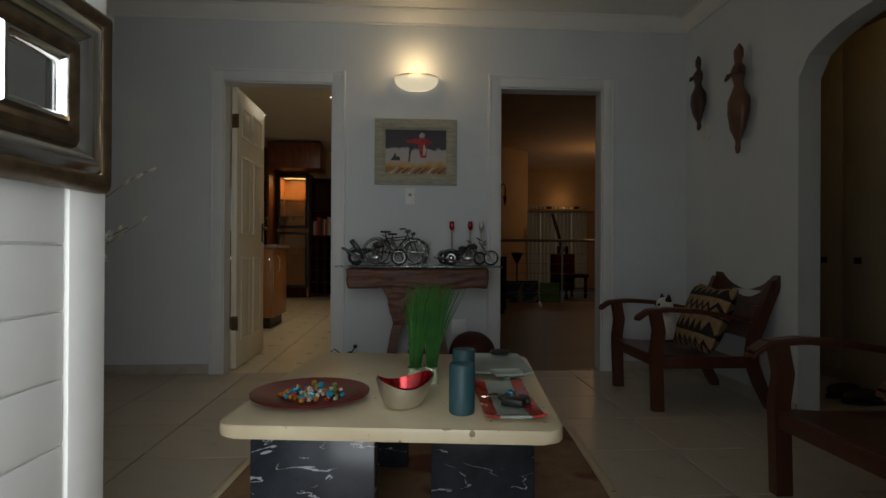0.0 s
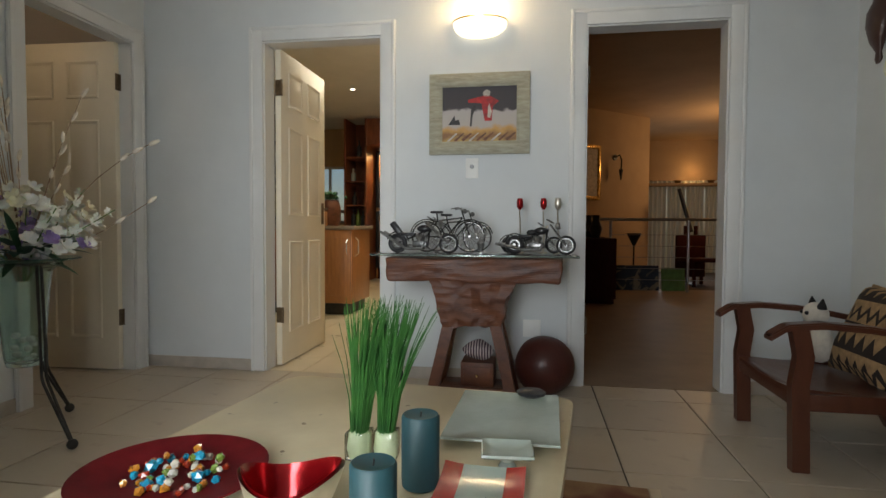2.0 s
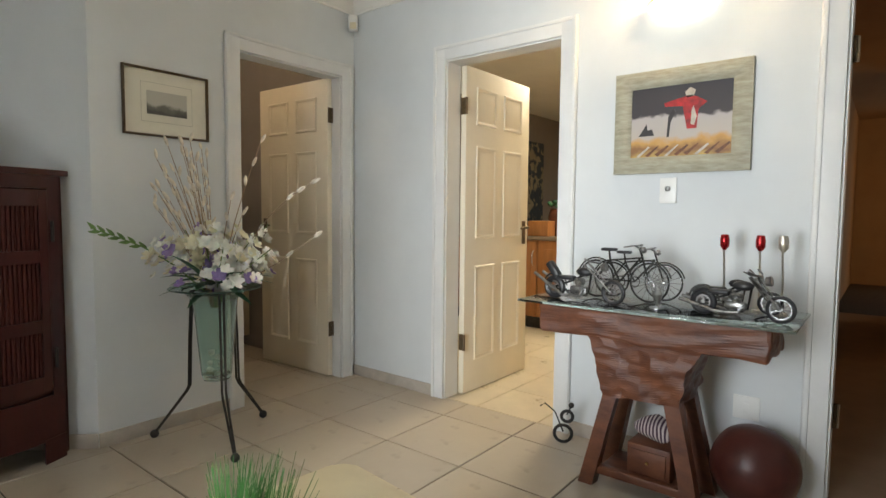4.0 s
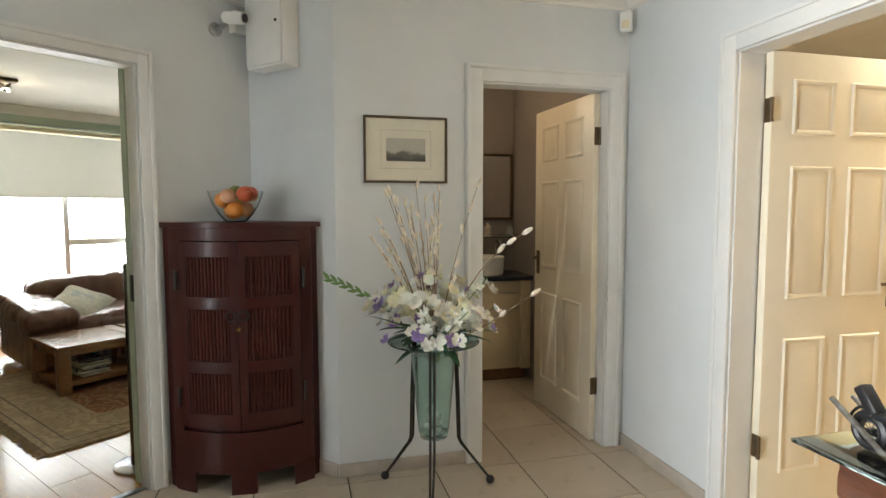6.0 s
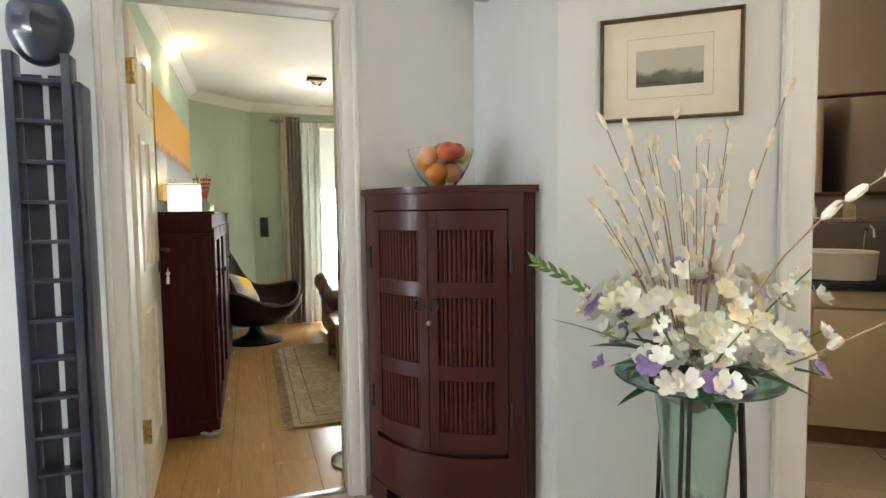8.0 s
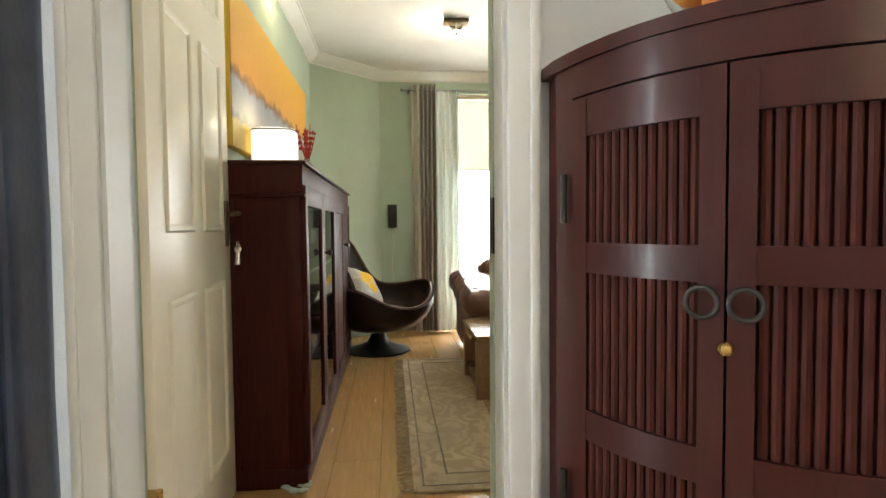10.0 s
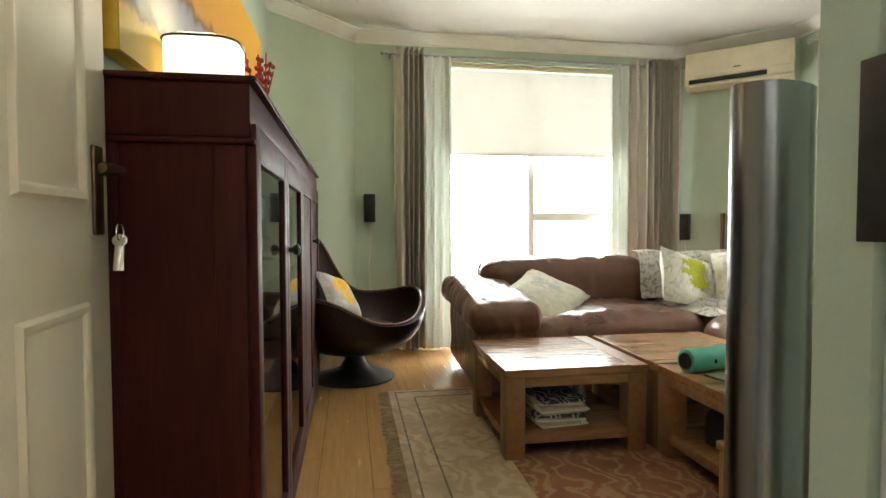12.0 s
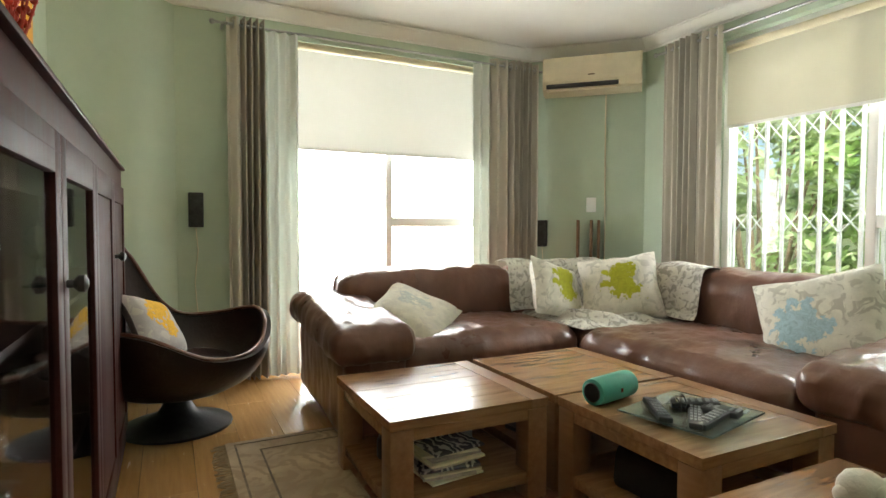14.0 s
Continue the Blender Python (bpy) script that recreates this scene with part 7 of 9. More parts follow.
# ---- masks on the wall, toy cat ----
M["mask_wood"] = mat("mask_wood", (0.05, 0.019, 0.013), 0.4, var=0.25, scale=9, bump=0.1, coat=0.2, col2=(0.05, 0.02, 0.015))
M["mask_tan"] = mat("mask_tan", (0.20, 0.075, 0.028), 0.42, var=0.3, scale=5, bump=0.1, coat=0.2, col2=(0.05, 0.02, 0.014))
for y, z0, z1, r, seed, mt in ((3.92, 1.68, 2.19, 0.07, 3.0, "mask_wood"), (3.45, 1.45, 2.10, 0.085, 8.0, "mask_tan")):
    bm = B()
    h = z1 - z0
    prof = [(0.012, 0.0), (0.022, 0.04 * h), (0.018, 0.10 * h), (r * 0.7, 0.22 * h), (r, 0.36 * h), (r * 0.95, 0.48 * h), (r * 0.55, 0.57 * h), (r * 0.40, 0.62 * h), (r * 0.60, 0.70 * h), (r * 0.62, 0.76 * h), (r * 0.28, 0.82 * h), (r * 0.42, 0.88 * h), (r * 0.42, 0.94 * h), (0.008, h)]
    lathe(bm, prof, 18, pose(2.135 - r * 0.45, y, z0), 0.6, 1.0)
    for s in (-1, 1):
        tube(bm, [(2.135 - r * 0.5, y + s * r * 0.5, z0 + 0.76 * h), (2.135 - r * 0.9, y + s * r * 0.85, z0 + 0.69 * h), (2.135 - r * 1.0, y + s * r * 0.35, z0 + 0.72 * h)], 0.011, 7, 0.008)
    hewn(bm, 0.007, seed, 14)
    solid("carved_mask", bm, mt, None, "long dark carved wooden wall mask with a figure above", "mask", group="wall masks")
bm = B()
ring(bm, 0.048, 0.005, pose(2.135, 3.87, 1.655, 0, 90, 0), 24, 8)
solid("bone_ring", bm, "petal_cream", None, "pale bone ring hanging below the dark mask", "ring")
M["plush_white"] = mat("plush_white", (0.7, 0.66, 0.58), 0.95, var=0.1, scale=20, bump=0.3, fine=120, sheen=0.4)
M["plush_black"] = mat("plush_black", (0.02, 0.018, 0.018), 0.95, var=0.1, scale=20, bump=0.3, fine=120)
tc_ = thing("toy_cat", AC1 @ pose(-0.19, 0.02, 0.305), "soft black and white toy cat sitting in the armchair", "toy")
bm = B()
ball(bm, (0, 0.02, 0.08), 0.06, None, 16, 12, (0.9, 0.9, 1.35))
part("body", bm, "plush_white", tc_)
bm = B()
ball(bm, (0, 0.0, 0.215), 0.055, None, 18, 14, (1.1, 0.9, 0.95))
hd = part("head", bm, "plush_white", tc_)
for s in (-1, 1):
    bm = B()
    lathe(bm, [(0.022, 0), (0.014, 0.02), (0.002, 0.045)], 10, pose(s * 0.038, 0.005, 0.245, 0, s * 14, 0))
    part("ear", bm, "plush_black", hd)
    bm = B()
    ball(bm, (s * 0.022, -0.046, 0.222), 0.009)
    part("eye", bm, "black_plastic", hd)

# ---- lounge: on and over the cabinet ----
canvas_material("long_canvas", [(0.0, (0.66, 0.42, 0.03)), (0.14, (0.55, 0.38, 0.06)), (0.165, (0.20, 0.19, 0.15)), (0.20, (0.40, 0.39, 0.35)), (0.31, (0.30, 0.31, 0.36)), (0.335, (0.22, 0.10, 0.02)), (0.37, (0.68, 0.30, 0.012)), (1.0, (0.85, 0.50, 0.02))])
M["canvas_edge"] = mat("canvas_edge", (0.72, 0.46, 0.04), 0.6, var=0.1, scale=8)
ar = thing("long_painting", LM @ pose(0.006, 1.02, 1.29, 0, 0, 90), "long unframed yellow and orange landscape painting on canvas", "picture")
part("stretcher_edge", boxes((0.0, 1.86, -0.042, -0.004, 0.0, 0.62, 0.003)), "canvas_edge", ar, "yellow painted canvas edge")
part("canvas", boxes((0.002, 1.858, -0.046, -0.0425, 0.002, 0.618)), "long_canvas", ar)
lb = thing("glass_block_lamp", LM @ T(0.155, 1.28, 1.225), "glowing frosted glass lamp with a wire band on the cabinet", "table lamp")
bm = B()
prism(bm, rounded(0.175, 0.175, 0.05), 0.004, 0.165, 0.012)
M["lamp_glass"] = mat("lamp_glass", (1.0, 0.93, 0.80), 0.3, var=0.08, scale=12, glow=0.6)
part("frosted_glass", bm, "lamp_glass", lb)
bm = B()
pts = [(x, y, 0.158) for x, y in rounded(0.181, 0.181, 0.055, 5)]
tube(bm, pts + pts[:1], 0.0028, 6)
part("wire_band", bm, "dark_metal", lb)
vb = thing("twig_vase", LM @ T(0.245, 1.58, 1.225), "small pale vase with red coral twigs on the cabinet", "vase")
bm = B()
lathe(bm, [(0.022, 0), (0.03, 0.015), (0.026, 0.05), (0.014, 0.07), (0.018, 0.08)], 18)
part("vase", bm, "milk_glass", vb)
M["red_twig"] = mat("red_twig", (0.40, 0.03, 0.015), 0.6, var=0.25, scale=30)
random.seed(8)
for i in range(11):
    a = random.uniform(0, 6.28)
    o = random.uniform(0.02, 0.07)
    bm = B()
    tube(bm, [(0, 0, 0.06), (o * 0.4 * math.cos(a), o * 0.4 * math.sin(a), 0.12), (o * math.cos(a + 0.5), o * math.sin(a + 0.5), random.uniform(0.16, 0.25))], 0.004, 5, 0.002)
    for k in range(4):
        ball(bm, (o * math.cos(a + 0.5) * (0.5 + 0.16 * k), o * math.sin(a + 0.5) * (0.5 + 0.16 * k), 0.13 + 0.026 * k), 0.008, None, 6, 5)
    part("twig", bm, "red_twig", vb)
for y, h, r, mt in ((1.86, 0.05, 0.028, "milk_glass"), (2.08, 0.04, 0.035, "hammered"), (2.4, 0.06, 0.03, "white_plastic")):
    bm = B()
    lathe(bm, [(r * 0.8, 0), (r, 0.008), (r, h), (r * 0.85, h), (r * 0.82, 0.012), (0.004, 0.01)], 18)
    solid("tealight_holder", bm, mt, LM @ T(0.22, y, 1.225), "small round tealight holder on the cabinet", "candle holder", group="tealight holders")
kk = thing("door_keys", LM @ pose(0.028, 0.865, 0.86), "bunch of keys hanging from the lounge door lock", "keys")
bm = B()
ring(bm, 0.016, 0.0016, pose(0.075, 0, 0.06, 0, 90, 0))
part("key_ring", bm, "chrome", kk)
for i in range(4):
    bm = B()
    box(bm, -0.006, 0.006, -0.0012, 0.0012, -0.055, 0.0, 0.001, pose(0.075, 0.004 * i - 0.006, 0.045, 10 * i - 15, 0, 20 * i))
    lathe(bm, [(0.011, 0), (0.011, 0.002)], 12, pose(0.075, 0.004 * i - 0.006, 0.045, 90 + 10 * i - 15, 0, 20 * i))
    part("key", bm, "chrome", kk)
bm = B()
for i in range(14):
    ball(bm, (random.uniform(-0.05, 0.05), random.uniform(-0.04, 0.04), 0.012), 0.013, None, 7, 5, (1.4, 0.8, 0.7))
sl = solid("shell_heap", bm, "milk_glass", LM @ T(0.27, 0.93), "little heap of glass pebbles on the floor by the cabinet", "pebbles", kind="stuff")

# ---- ceiling spots ----
cl = thing("ceiling_spotlight", LM @ T(1.10, 2.70, LZ), "bronze ceiling spotlight with three lit heads", "ceiling light")
part("plate", boxes((-0.085, 0.085, -0.05, 0.05, -0.028, -0.001, 0.006)), "bronze", cl)
for i, (x, y) in enumerate(((-0.05, -0.01), (0.0, -0.03), (0.05, 0.0))):
    bm = B()
    q = pose(x, y, -0.028, 180 + (25 if i == 1 else -15), (i - 1) * 30, 0)
    lathe(bm, [(0.006, 0), (0.008, 0.02), (0.02, 0.035), (0.026, 0.075), (0.022, 0.075), (0.012, 0.04)], 14, q)
    h = part("spot_head", bm, "chrome", cl)
    bm = B()
    lathe(bm, [(0.01, 0.05), (0.021, 0.066), (0.018, 0.073), (0.004, 0.076)], 12, q)
    part("bulb", bm, "hot_bulb", h, "glowing halogen bulb")

# ---- air conditioner, switch, small speakers, racks ----
RC = LM @ T(3.13, 4.03, 0, -45)
ac = thing("air_conditioner", RC @ T(0.135, 0), "cream wall-mounted air conditioner in the corner", "air conditioner")
bm = B()
prof = [(0.0, 2.0), (-0.11, 2.0), (-0.155, 2.03), (-0.17, 2.08), (-0.17, 2.24), (-0.155, 2.268), (0.0, 2.275)]
va = [bm.verts.new((0.0, y - 0.002, z)) for y, z in prof]
vb2 = [bm.verts.new((0.725, y - 0.002, z)) for y, z in prof]
for i in range(len(prof)):
    j = (i + 1) % len(prof)
    bm.faces.new((va[i], va[j], vb2[j], vb2[i]))
bm.faces.new(va), bm.faces.new(vb2[::-1])
body = part("body", bm, "cream_plastic", ac)
part("front_panel", boxes((0.012, 0.713, -0.182, -0.173, 2.085, 2.262, 0.004)), "cream_plastic", ac)
part("louvre_slot", boxes((0.03, 0.56, -0.176, -0.13, 2.035, 2.066, 0.002)), "black_plastic", ac, "dark air outlet slot")
part("flap", boxes((0.03, 0.70, -0.170, -0.150, 2.012, 2.024, 0.003)), "cream_plastic", ac)
part("badge", boxes((0.34, 0.39, -0.1845, -0.1825, 2.115, 2.124)), "bronze", ac)
bm = B()
tube(bm, [(0.60, -0.012, 2.0), (0.60, -0.010, 1.5), (0.605, -0.010, 0.9), (0.60, -0.010, 0.4)], 0.006, 6)
solid("ac_cable", bm, "cream_plastic", RC, "thin cable running down the wall from the air conditioner", "cable")
switch(RC @ T(0.50, 0, 1.15), "white double switch plate on the green wall")


def small_speaker(m, label):
    ob = thing("small_speaker", m, label, "speaker", "wall speakers")
    part("case", boxes((-0.042, 0.042, -0.085, -0.004, -0.21, 0.0, 0.005)), "black_plastic", ob)
    part("grille", boxes((-0.036, 0.036, -0.090, -0.0855, -0.20, -0.01, 0.003)), "dark_metal", ob)
    part("bracket", boxes((-0.012, 0.012, -0.004, -0.0005, -0.14, -0.07)), "dark_metal", ob)
    bm = B()
    tube(bm, [(0.0, -0.02, -0.21), (0.012, -0.012, -0.35), (-0.008, -0.01, -0.55), (0.01, -0.01, -0.8), (0.0, -0.01, -1.0)], 0.003, 6)
    part("cable", bm, "cream_plastic", ob)


small_speaker(LM @ T(0.655, 4.03, 1.175), "small black satellite speaker on the wall beside the curtain")
small_speaker(RC @ T(0.12, 0.0, 1.03), "small dark satellite speaker in the corner behind the sofa")
M["rack_wood"] = mat("rack_wood", (0.20, 0.10, 0.045), 0.5, var=0.2, scale=9)
cr = thing("cd_rack", RC @ T(0.40, -0.09), "narrow dark wooden disc rack with slotted uprights", "rack")
for x in (0.0, 0.10, 0.155):
    bm = boxes((x, x + 0.018, -0.05, 0.05, 0.0, 1.03, 0.003))
    up = part("upright", bm, "rack_wood", cr)
    if x > 0.05:
        for k in range(22):
            part("slot_rib", boxes((x - 0.004, x, -0.048, 0.048, 0.55 + 0.021 * k, 0.558 + 0.021 * k)), "black_plastic", up)
part("foot_board", boxes((-0.02, 0.20, -0.07, 0.07, 0.0, 0.02, 0.003)), "rack_wood", cr)

# ---- cushions and throw on the sofa ----
def printed(name, base, spot, scale, lo, hi):
    m = mat(name, base, 0.9, var=0.1, scale=14, bump=0.1, fine=150)
    nt = m.node_tree
    b = nt.nodes["Principled BSDF"]
    tc = [n for n in nt.nodes if n.type == "TEX_COORD"][0]
    nz = nt.nodes.new("ShaderNodeTexNoise")
    nz.inputs["Scale"].default_value = scale
    nz.inputs["Detail"].default_value = 3
    nz.inputs["Distortion"].default_value = 1.5
    nt.links.new(tc.outputs["Object"], nz.inputs["Vector"])
    r = nt.nodes.new("ShaderNodeValToRGB")
    r.color_ramp.elements[0].position, r.color_ramp.elements[1].position = lo, hi
    r.color_ramp.elements[0].color, r.color_ramp.elements[1].color = (0, 0, 0, 1), (1, 1, 1, 1)
    nt.links.new(nz.outputs[0], r.inputs[0])
    mix = nt.nodes.new("ShaderNodeMixRGB")
    nt.links.new(r.outputs[0], mix.inputs[0])
    nt.links.new(b.inputs["Base Color"].links[0].from_socket, mix.inputs[1])
    mix.inputs[2].default_value = (*spot, 1)
    nt.links.new(mix.outputs[0], b.inputs["Base Color"])
    M[name] = m


def flowered(name, base, bloom, centre, radius):
    """Printed cloth with one big round flower of wavy outline."""
    printed(name, base, (0.52, 0.50, 0.44), 16, 0.55, 0.6)
    nt = M[name].node_tree
    b = nt.nodes["Principled BSDF"]
    tc = [n for n in nt.nodes if n.type == "TEX_COORD"][0]
    nz = [n for n in nt.nodes if n.type == "TEX_NOISE"][0]
    off = nt.nodes.new("ShaderNodeVectorMath")
    off.operation = "SUBTRACT"
    off.inputs[1].default_value = centre
    nt.links.new(tc.outputs["Object"], off.inputs[0])
    ln = nt.nodes.new("ShaderNodeVectorMath")
    ln.operation = "LENGTH"
    nt.links.new(off.outputs[0], ln.inputs[0])
    ad = nt.nodes.new("ShaderNodeMath")
    ad.operation = "MULTIPLY_ADD"
    ad.inputs[1].default_value = 0.42
    nt.links.new(nz.outputs[0], ad.inputs[0])
    nt.links.new(ln.outputs["Value"], ad.inputs[2])
    lt = nt.nodes.new("ShaderNodeMath")
    lt.operation = "LESS_THAN"
    lt.inputs[1].default_value = radius + 0.21
    nt.links.new(ad.outputs[0], lt.inputs[0])
    mix = nt.nodes.new("ShaderNodeMixRGB")
    nt.links.new(lt.outputs[0], mix.inputs[0])
    nt.links.new(b.inputs["Base Color"].links[0].from_socket, mix.inputs[1])
    tone = nt.nodes.new("ShaderNodeMixRGB")
    tone.inputs[1].default_value = (*[0.62 * c for c in bloom], 1)
    tone.inputs[2].default_value = (*[min(1, 1.35 * c) for c in bloom], 1)
    wv = nt.nodes.new("ShaderNodeTexNoise")
    wv.inputs["Scale"].default_value = 34
    wv.inputs["Distortion"].default_value = 2.5
    nt.links.new(tc.outputs["Object"], wv.inputs["Vector"])
    nt.links.new(wv.outputs[0], tone.inputs[0])
    nt.links.new(tone.outputs[0], mix.inputs[2])
    nt.links.new(mix.outputs[0], b.inputs["Base Color"])


flowered("green_flower_cloth", (0.72, 0.69, 0.61), (0.42, 0.43, 0.03), (0.02, -0.06, 0.03), 0.10)
flowered("blue_flower_cloth", (0.76, 0.74, 0.66), (0.40, 0.56, 0.64), (-0.07, -0.06, -0.02), 0.10)
flowered("pale_flower_cloth", (0.62, 0.60, 0.50), (0.42, 0.45, 0.42), (0.05, -0.05, 0.03), 0.06)
flowered("yellow_flower_cloth", (0.45, 0.42, 0.40), (0.70, 0.40, 0.02), (0.02, -0.05, 0.05), 0.09)
printed("throw_cloth", (0.58, 0.56, 0.49), (0.30, 0.285, 0.25), 20, 0.50, 0.58)
cushion("sofa_cushion", LM @ pose(2.60, 2.97, 0.59, -24, 16, 12), 0.42, 0.36, 0.14, "green_flower_cloth", "cream cushion printed with a green flower on the sofa")
cushion("sofa_cushion", LM @ pose(2.91, 2.76, 0.61, -22, -9, -40), 0.46, 0.40, 0.14, "green_flower_cloth", "cream cushion with a big green flower in the sofa corner")
cushion("sofa_cushion", LM @ pose(1.66, 2.95, 0.52, -68, -14, 48), 0.48, 0.42, 0.10, "pale_flower_cloth", "pale patterned cushion slumped against the sofa arm")
cushion("sofa_cushion", LM @ pose(2.98, 1.66, 0.57, -24, -16, -72), 0.50, 0.44, 0.14, "blue_flower_cloth", "white cushion with blue flowers propped against the arm")
cushion("chair_cushion", LM @ pose(0.44, 3.02, 0.53, -35, 15, 60), 0.34, 0.30, 0.10, "yellow_flower_cloth", "grey and yellow patterned cushion in the shell chair")
bm = B()
path_ = [Vector((2.38, 3.19)), Vector((2.80, 3.19)), Vector((3.04, 3.14)), Vector((3.14, 3.02)), Vector((3.13, 2.75)), Vector((3.13, 2.36))]


def throw(u, v):
    k = u * (len(path_) - 1)
    j = min(len(path_) - 2, int(k))
    p = path_[j].lerp(path_[j + 1], k - j)
    t = (path_[j + 1] - path_[j]).normalized()
    n = Vector((t.y, -t.x))
    w = 0.006 * math.sin(22 * u + 4 * v) + 0.006 * math.sin(37 * u)
    prof = [(-0.16, 0.735), (-0.08, 0.750), (-0.02, 0.742), (0.008, 0.715), (0.022, 0.64), (0.03, 0.56), (0.038, 0.49), (0.06, 0.452)]
    q = v * (len(prof) - 1)
    i = min(len(prof) - 2, int(q))
    a = prof[i][0] + (prof[i + 1][0] - prof[i][0]) * (q - i)
    z = prof[i][1] + (prof[i + 1][1] - prof[i][1]) * (q - i)
    return Vector((p.x + n.x * (a + w + 0.012), p.y + n.y * (a + w + 0.012), z + 0.012 + w))


sheet(bm, throw, 60, 24, 0.004)
tr = thing("sofa_throw", LM, "grey floral throw draped over the sofa corner", "throw")
part("back_drape", bm, "throw_cloth", tr)


def bunched(u, v):
    """The throw's lower end lying in soft folds on the corner seat."""
    x = 2.50 + 0.64 * u + 0.06 * (1 - v) * (u - 0.5)
    y = 2.57 + 0.62 * v - 0.10 * u * (1 - v) + 0.015 * math.sin(9 * u)
    fold = 0.5 + 0.5 * math.sin(24 * (u * 0.8 + v * 0.35) + 3 * noise.noise(Vector((3 * u, 3 * v, 1.0))))
    edge = min(1.0, 5 * u, 5 * (1 - u), 5 * v)
    return Vector((x, y, 0.43 + 0.018 * edge + 0.06 * fold * edge * (0.8 + 0.5 * noise.noise(Vector((5 * u, 5 * v, 4.0))))))


bm = B()
sheet(bm, bunched, 48, 36, 0.004)
part("seat_fold", bm, "throw_cloth", tr)

# ---- on and under the oak tables ----
M["mint_rubber"] = mat("mint_rubber", (0.06, 0.33, 0.24), 0.55, var=0.08, scale=20, bump=0.05, fine=250)
sp = thing("portable_speaker", LM @ pose(1.87, 1.725, 0.416, 0, 90, 12), "mint green cylindrical portable speaker lying on its side", "speaker")
bm = B()
lathe(bm, [(0.034, -0.105), (0.044, -0.10), (0.046, -0.08), (0.046, 0.08), (0.044, 0.10), (0.034, 0.105)], 28)
part("body", bm, "mint_rubber", sp)
for s in (-1, 1):
    bm = B()
    lathe(bm, [(0.033, 0), (0.030, 0.003), (0.01, 0.001)], 24, pose(0, 0, s * 0.1052, 0, 0 if s > 0 else 180, 0))
    part("end_cone", bm, "black_plastic", sp)
part("badge", boxes((-0.007, 0.007, -0.0475, -0.0455, -0.006, 0.006)), "red_metal", sp)
square_dish(LM @ T(1.96, 1.47, 0.371, 12), 0.34, 0.30, 0.02, "green_glass", "square teal glass platter holding remotes")
for x, y, r, l, w in ((1.88, 1.53, 60, 0.17, 0.045), (1.98, 1.40, 12, 0.19, 0.045), (2.04, 1.52, -40, 0.15, 0.05), (1.92, 1.42, 40, 0.13, 0.04), (2.05, 1.43, -75, 0.12, 0.05)):
    rc_ = thing("remote_control", LM @ pose(x, y, 0.385, 4, -4, r), "black remote control lying on the glass platter", "remote control", "remote controls")
    part("case", boxes((-l / 2, l / 2, -w / 2, w / 2, 0, 0.02, 0.006)), "black_plastic", rc_)
    for i in range(6):
        for j in range(3):
            part("button", boxes((-l / 2 + 0.02 + i * 0.022, -l / 2 + 0.031 + i * 0.022, -0.014 + j * 0.011, -0.006 + j * 0.011, 0.0195, 0.0225)), "steel", rc_)
gl = thing("eyeglasses", LM @ pose(1.95, 1.50, 0.398, 0, 0, 25), "folded thin-rimmed glasses on the platter", "glasses")
for s in (-1, 1):
    bm = B()
    ring(bm, 0.022, 0.0018, pose(s * 0.028, 0, 0.018, 65, 0, 0), 18, 6)
    part("rim", bm, "dark_metal", gl)
    bm = B()
    tube(bm, [(s * 0.05, 0, 0.025), (s * 0.048, 0.03, 0.022), (s * -0.02, 0.045, 0.006)], 0.0016, 6)
    part("temple", bm, "dark_metal", gl)
M["magazine_cover"] = ribboned("magazine_cover", (0.10, 0.10, 0.12), (0.55, 0.54, 0.5), 9, 0.6, 0.7, 0.2, 14)
random.seed(9)
for tx, ty in ((1.36, 2.05),):
    for k in range(9):
        bm = B()
        w, d, h = random.uniform(0.19, 0.23), random.uniform(0.26, 0.30), random.uniform(0.006, 0.012)
        box(bm, -w / 2, w / 2, -d / 2, d / 2, 0, h, 0.001)
        solid("magazine", bm, ("petal_cream", "paint_pale", "petal_cream", "magazine_cover", "paint_pale")[k % 5], LM @ pose(tx, ty, 0.111 + 0.0125 * k, 0, 0, random.uniform(-9, 9)), "dog-eared magazine in a stack under the oak table", "magazine", group="magazines")
for x, y, h, r, mt in ((1.45, 2.24, 0.13, 0.036, "bead_blue"), (1.50, 2.32, 0.15, 0.034, "bead_blue"), (1.565, 2.22, 0.12, 0.03, "steel"), (1.56, 2.33, 0.14, 0.03, "white_plastic"), (1.30, 2.33, 0.10, 0.03, "bead_green"), (1.22, 2.20, 0.09, 0.035, "black_plastic")):
    bm = B()
    lathe(bm, [(r * 0.9, 0), (r, 0.006), (r, h * 0.75), (r * 0.75, h * 0.85), (r * 0.8, h * 0.87), (r * 0.8, h)], 18)
    solid("jar", bm, mt, LM @ T(x, y, 0.111), "small lidded jar on the oak table's shelf", "jar", group="jars on the shelf")
for x, y, r, w, d, z in ((1.95, 2.18, 10, 0.30, 0.22, 0.111), (1.97, 2.16, 22, 0.26, 0.20, 0.130)):
    bm = B()
    box(bm, -w / 2, w / 2, -d / 2, d / 2, 0, 0.018, 0.003)
    solid("folder", bm, "black_plastic", LM @ pose(x, y, z, 0, 0, r), "dark flat folder on the oak table's shelf", "folder", group="folders")
bm = B()
box(bm, -0.17, 0.17, -0.10, 0.10, 0, 0.14, 0.035)
dense(bm, 2)
hewn(bm, 0.012, 6, 9)
solid("black_bag", bm, "plush_black", LM @ T(1.98, 1.58, 0.111, 10), "soft black bag pushed under the oak table", "bag")
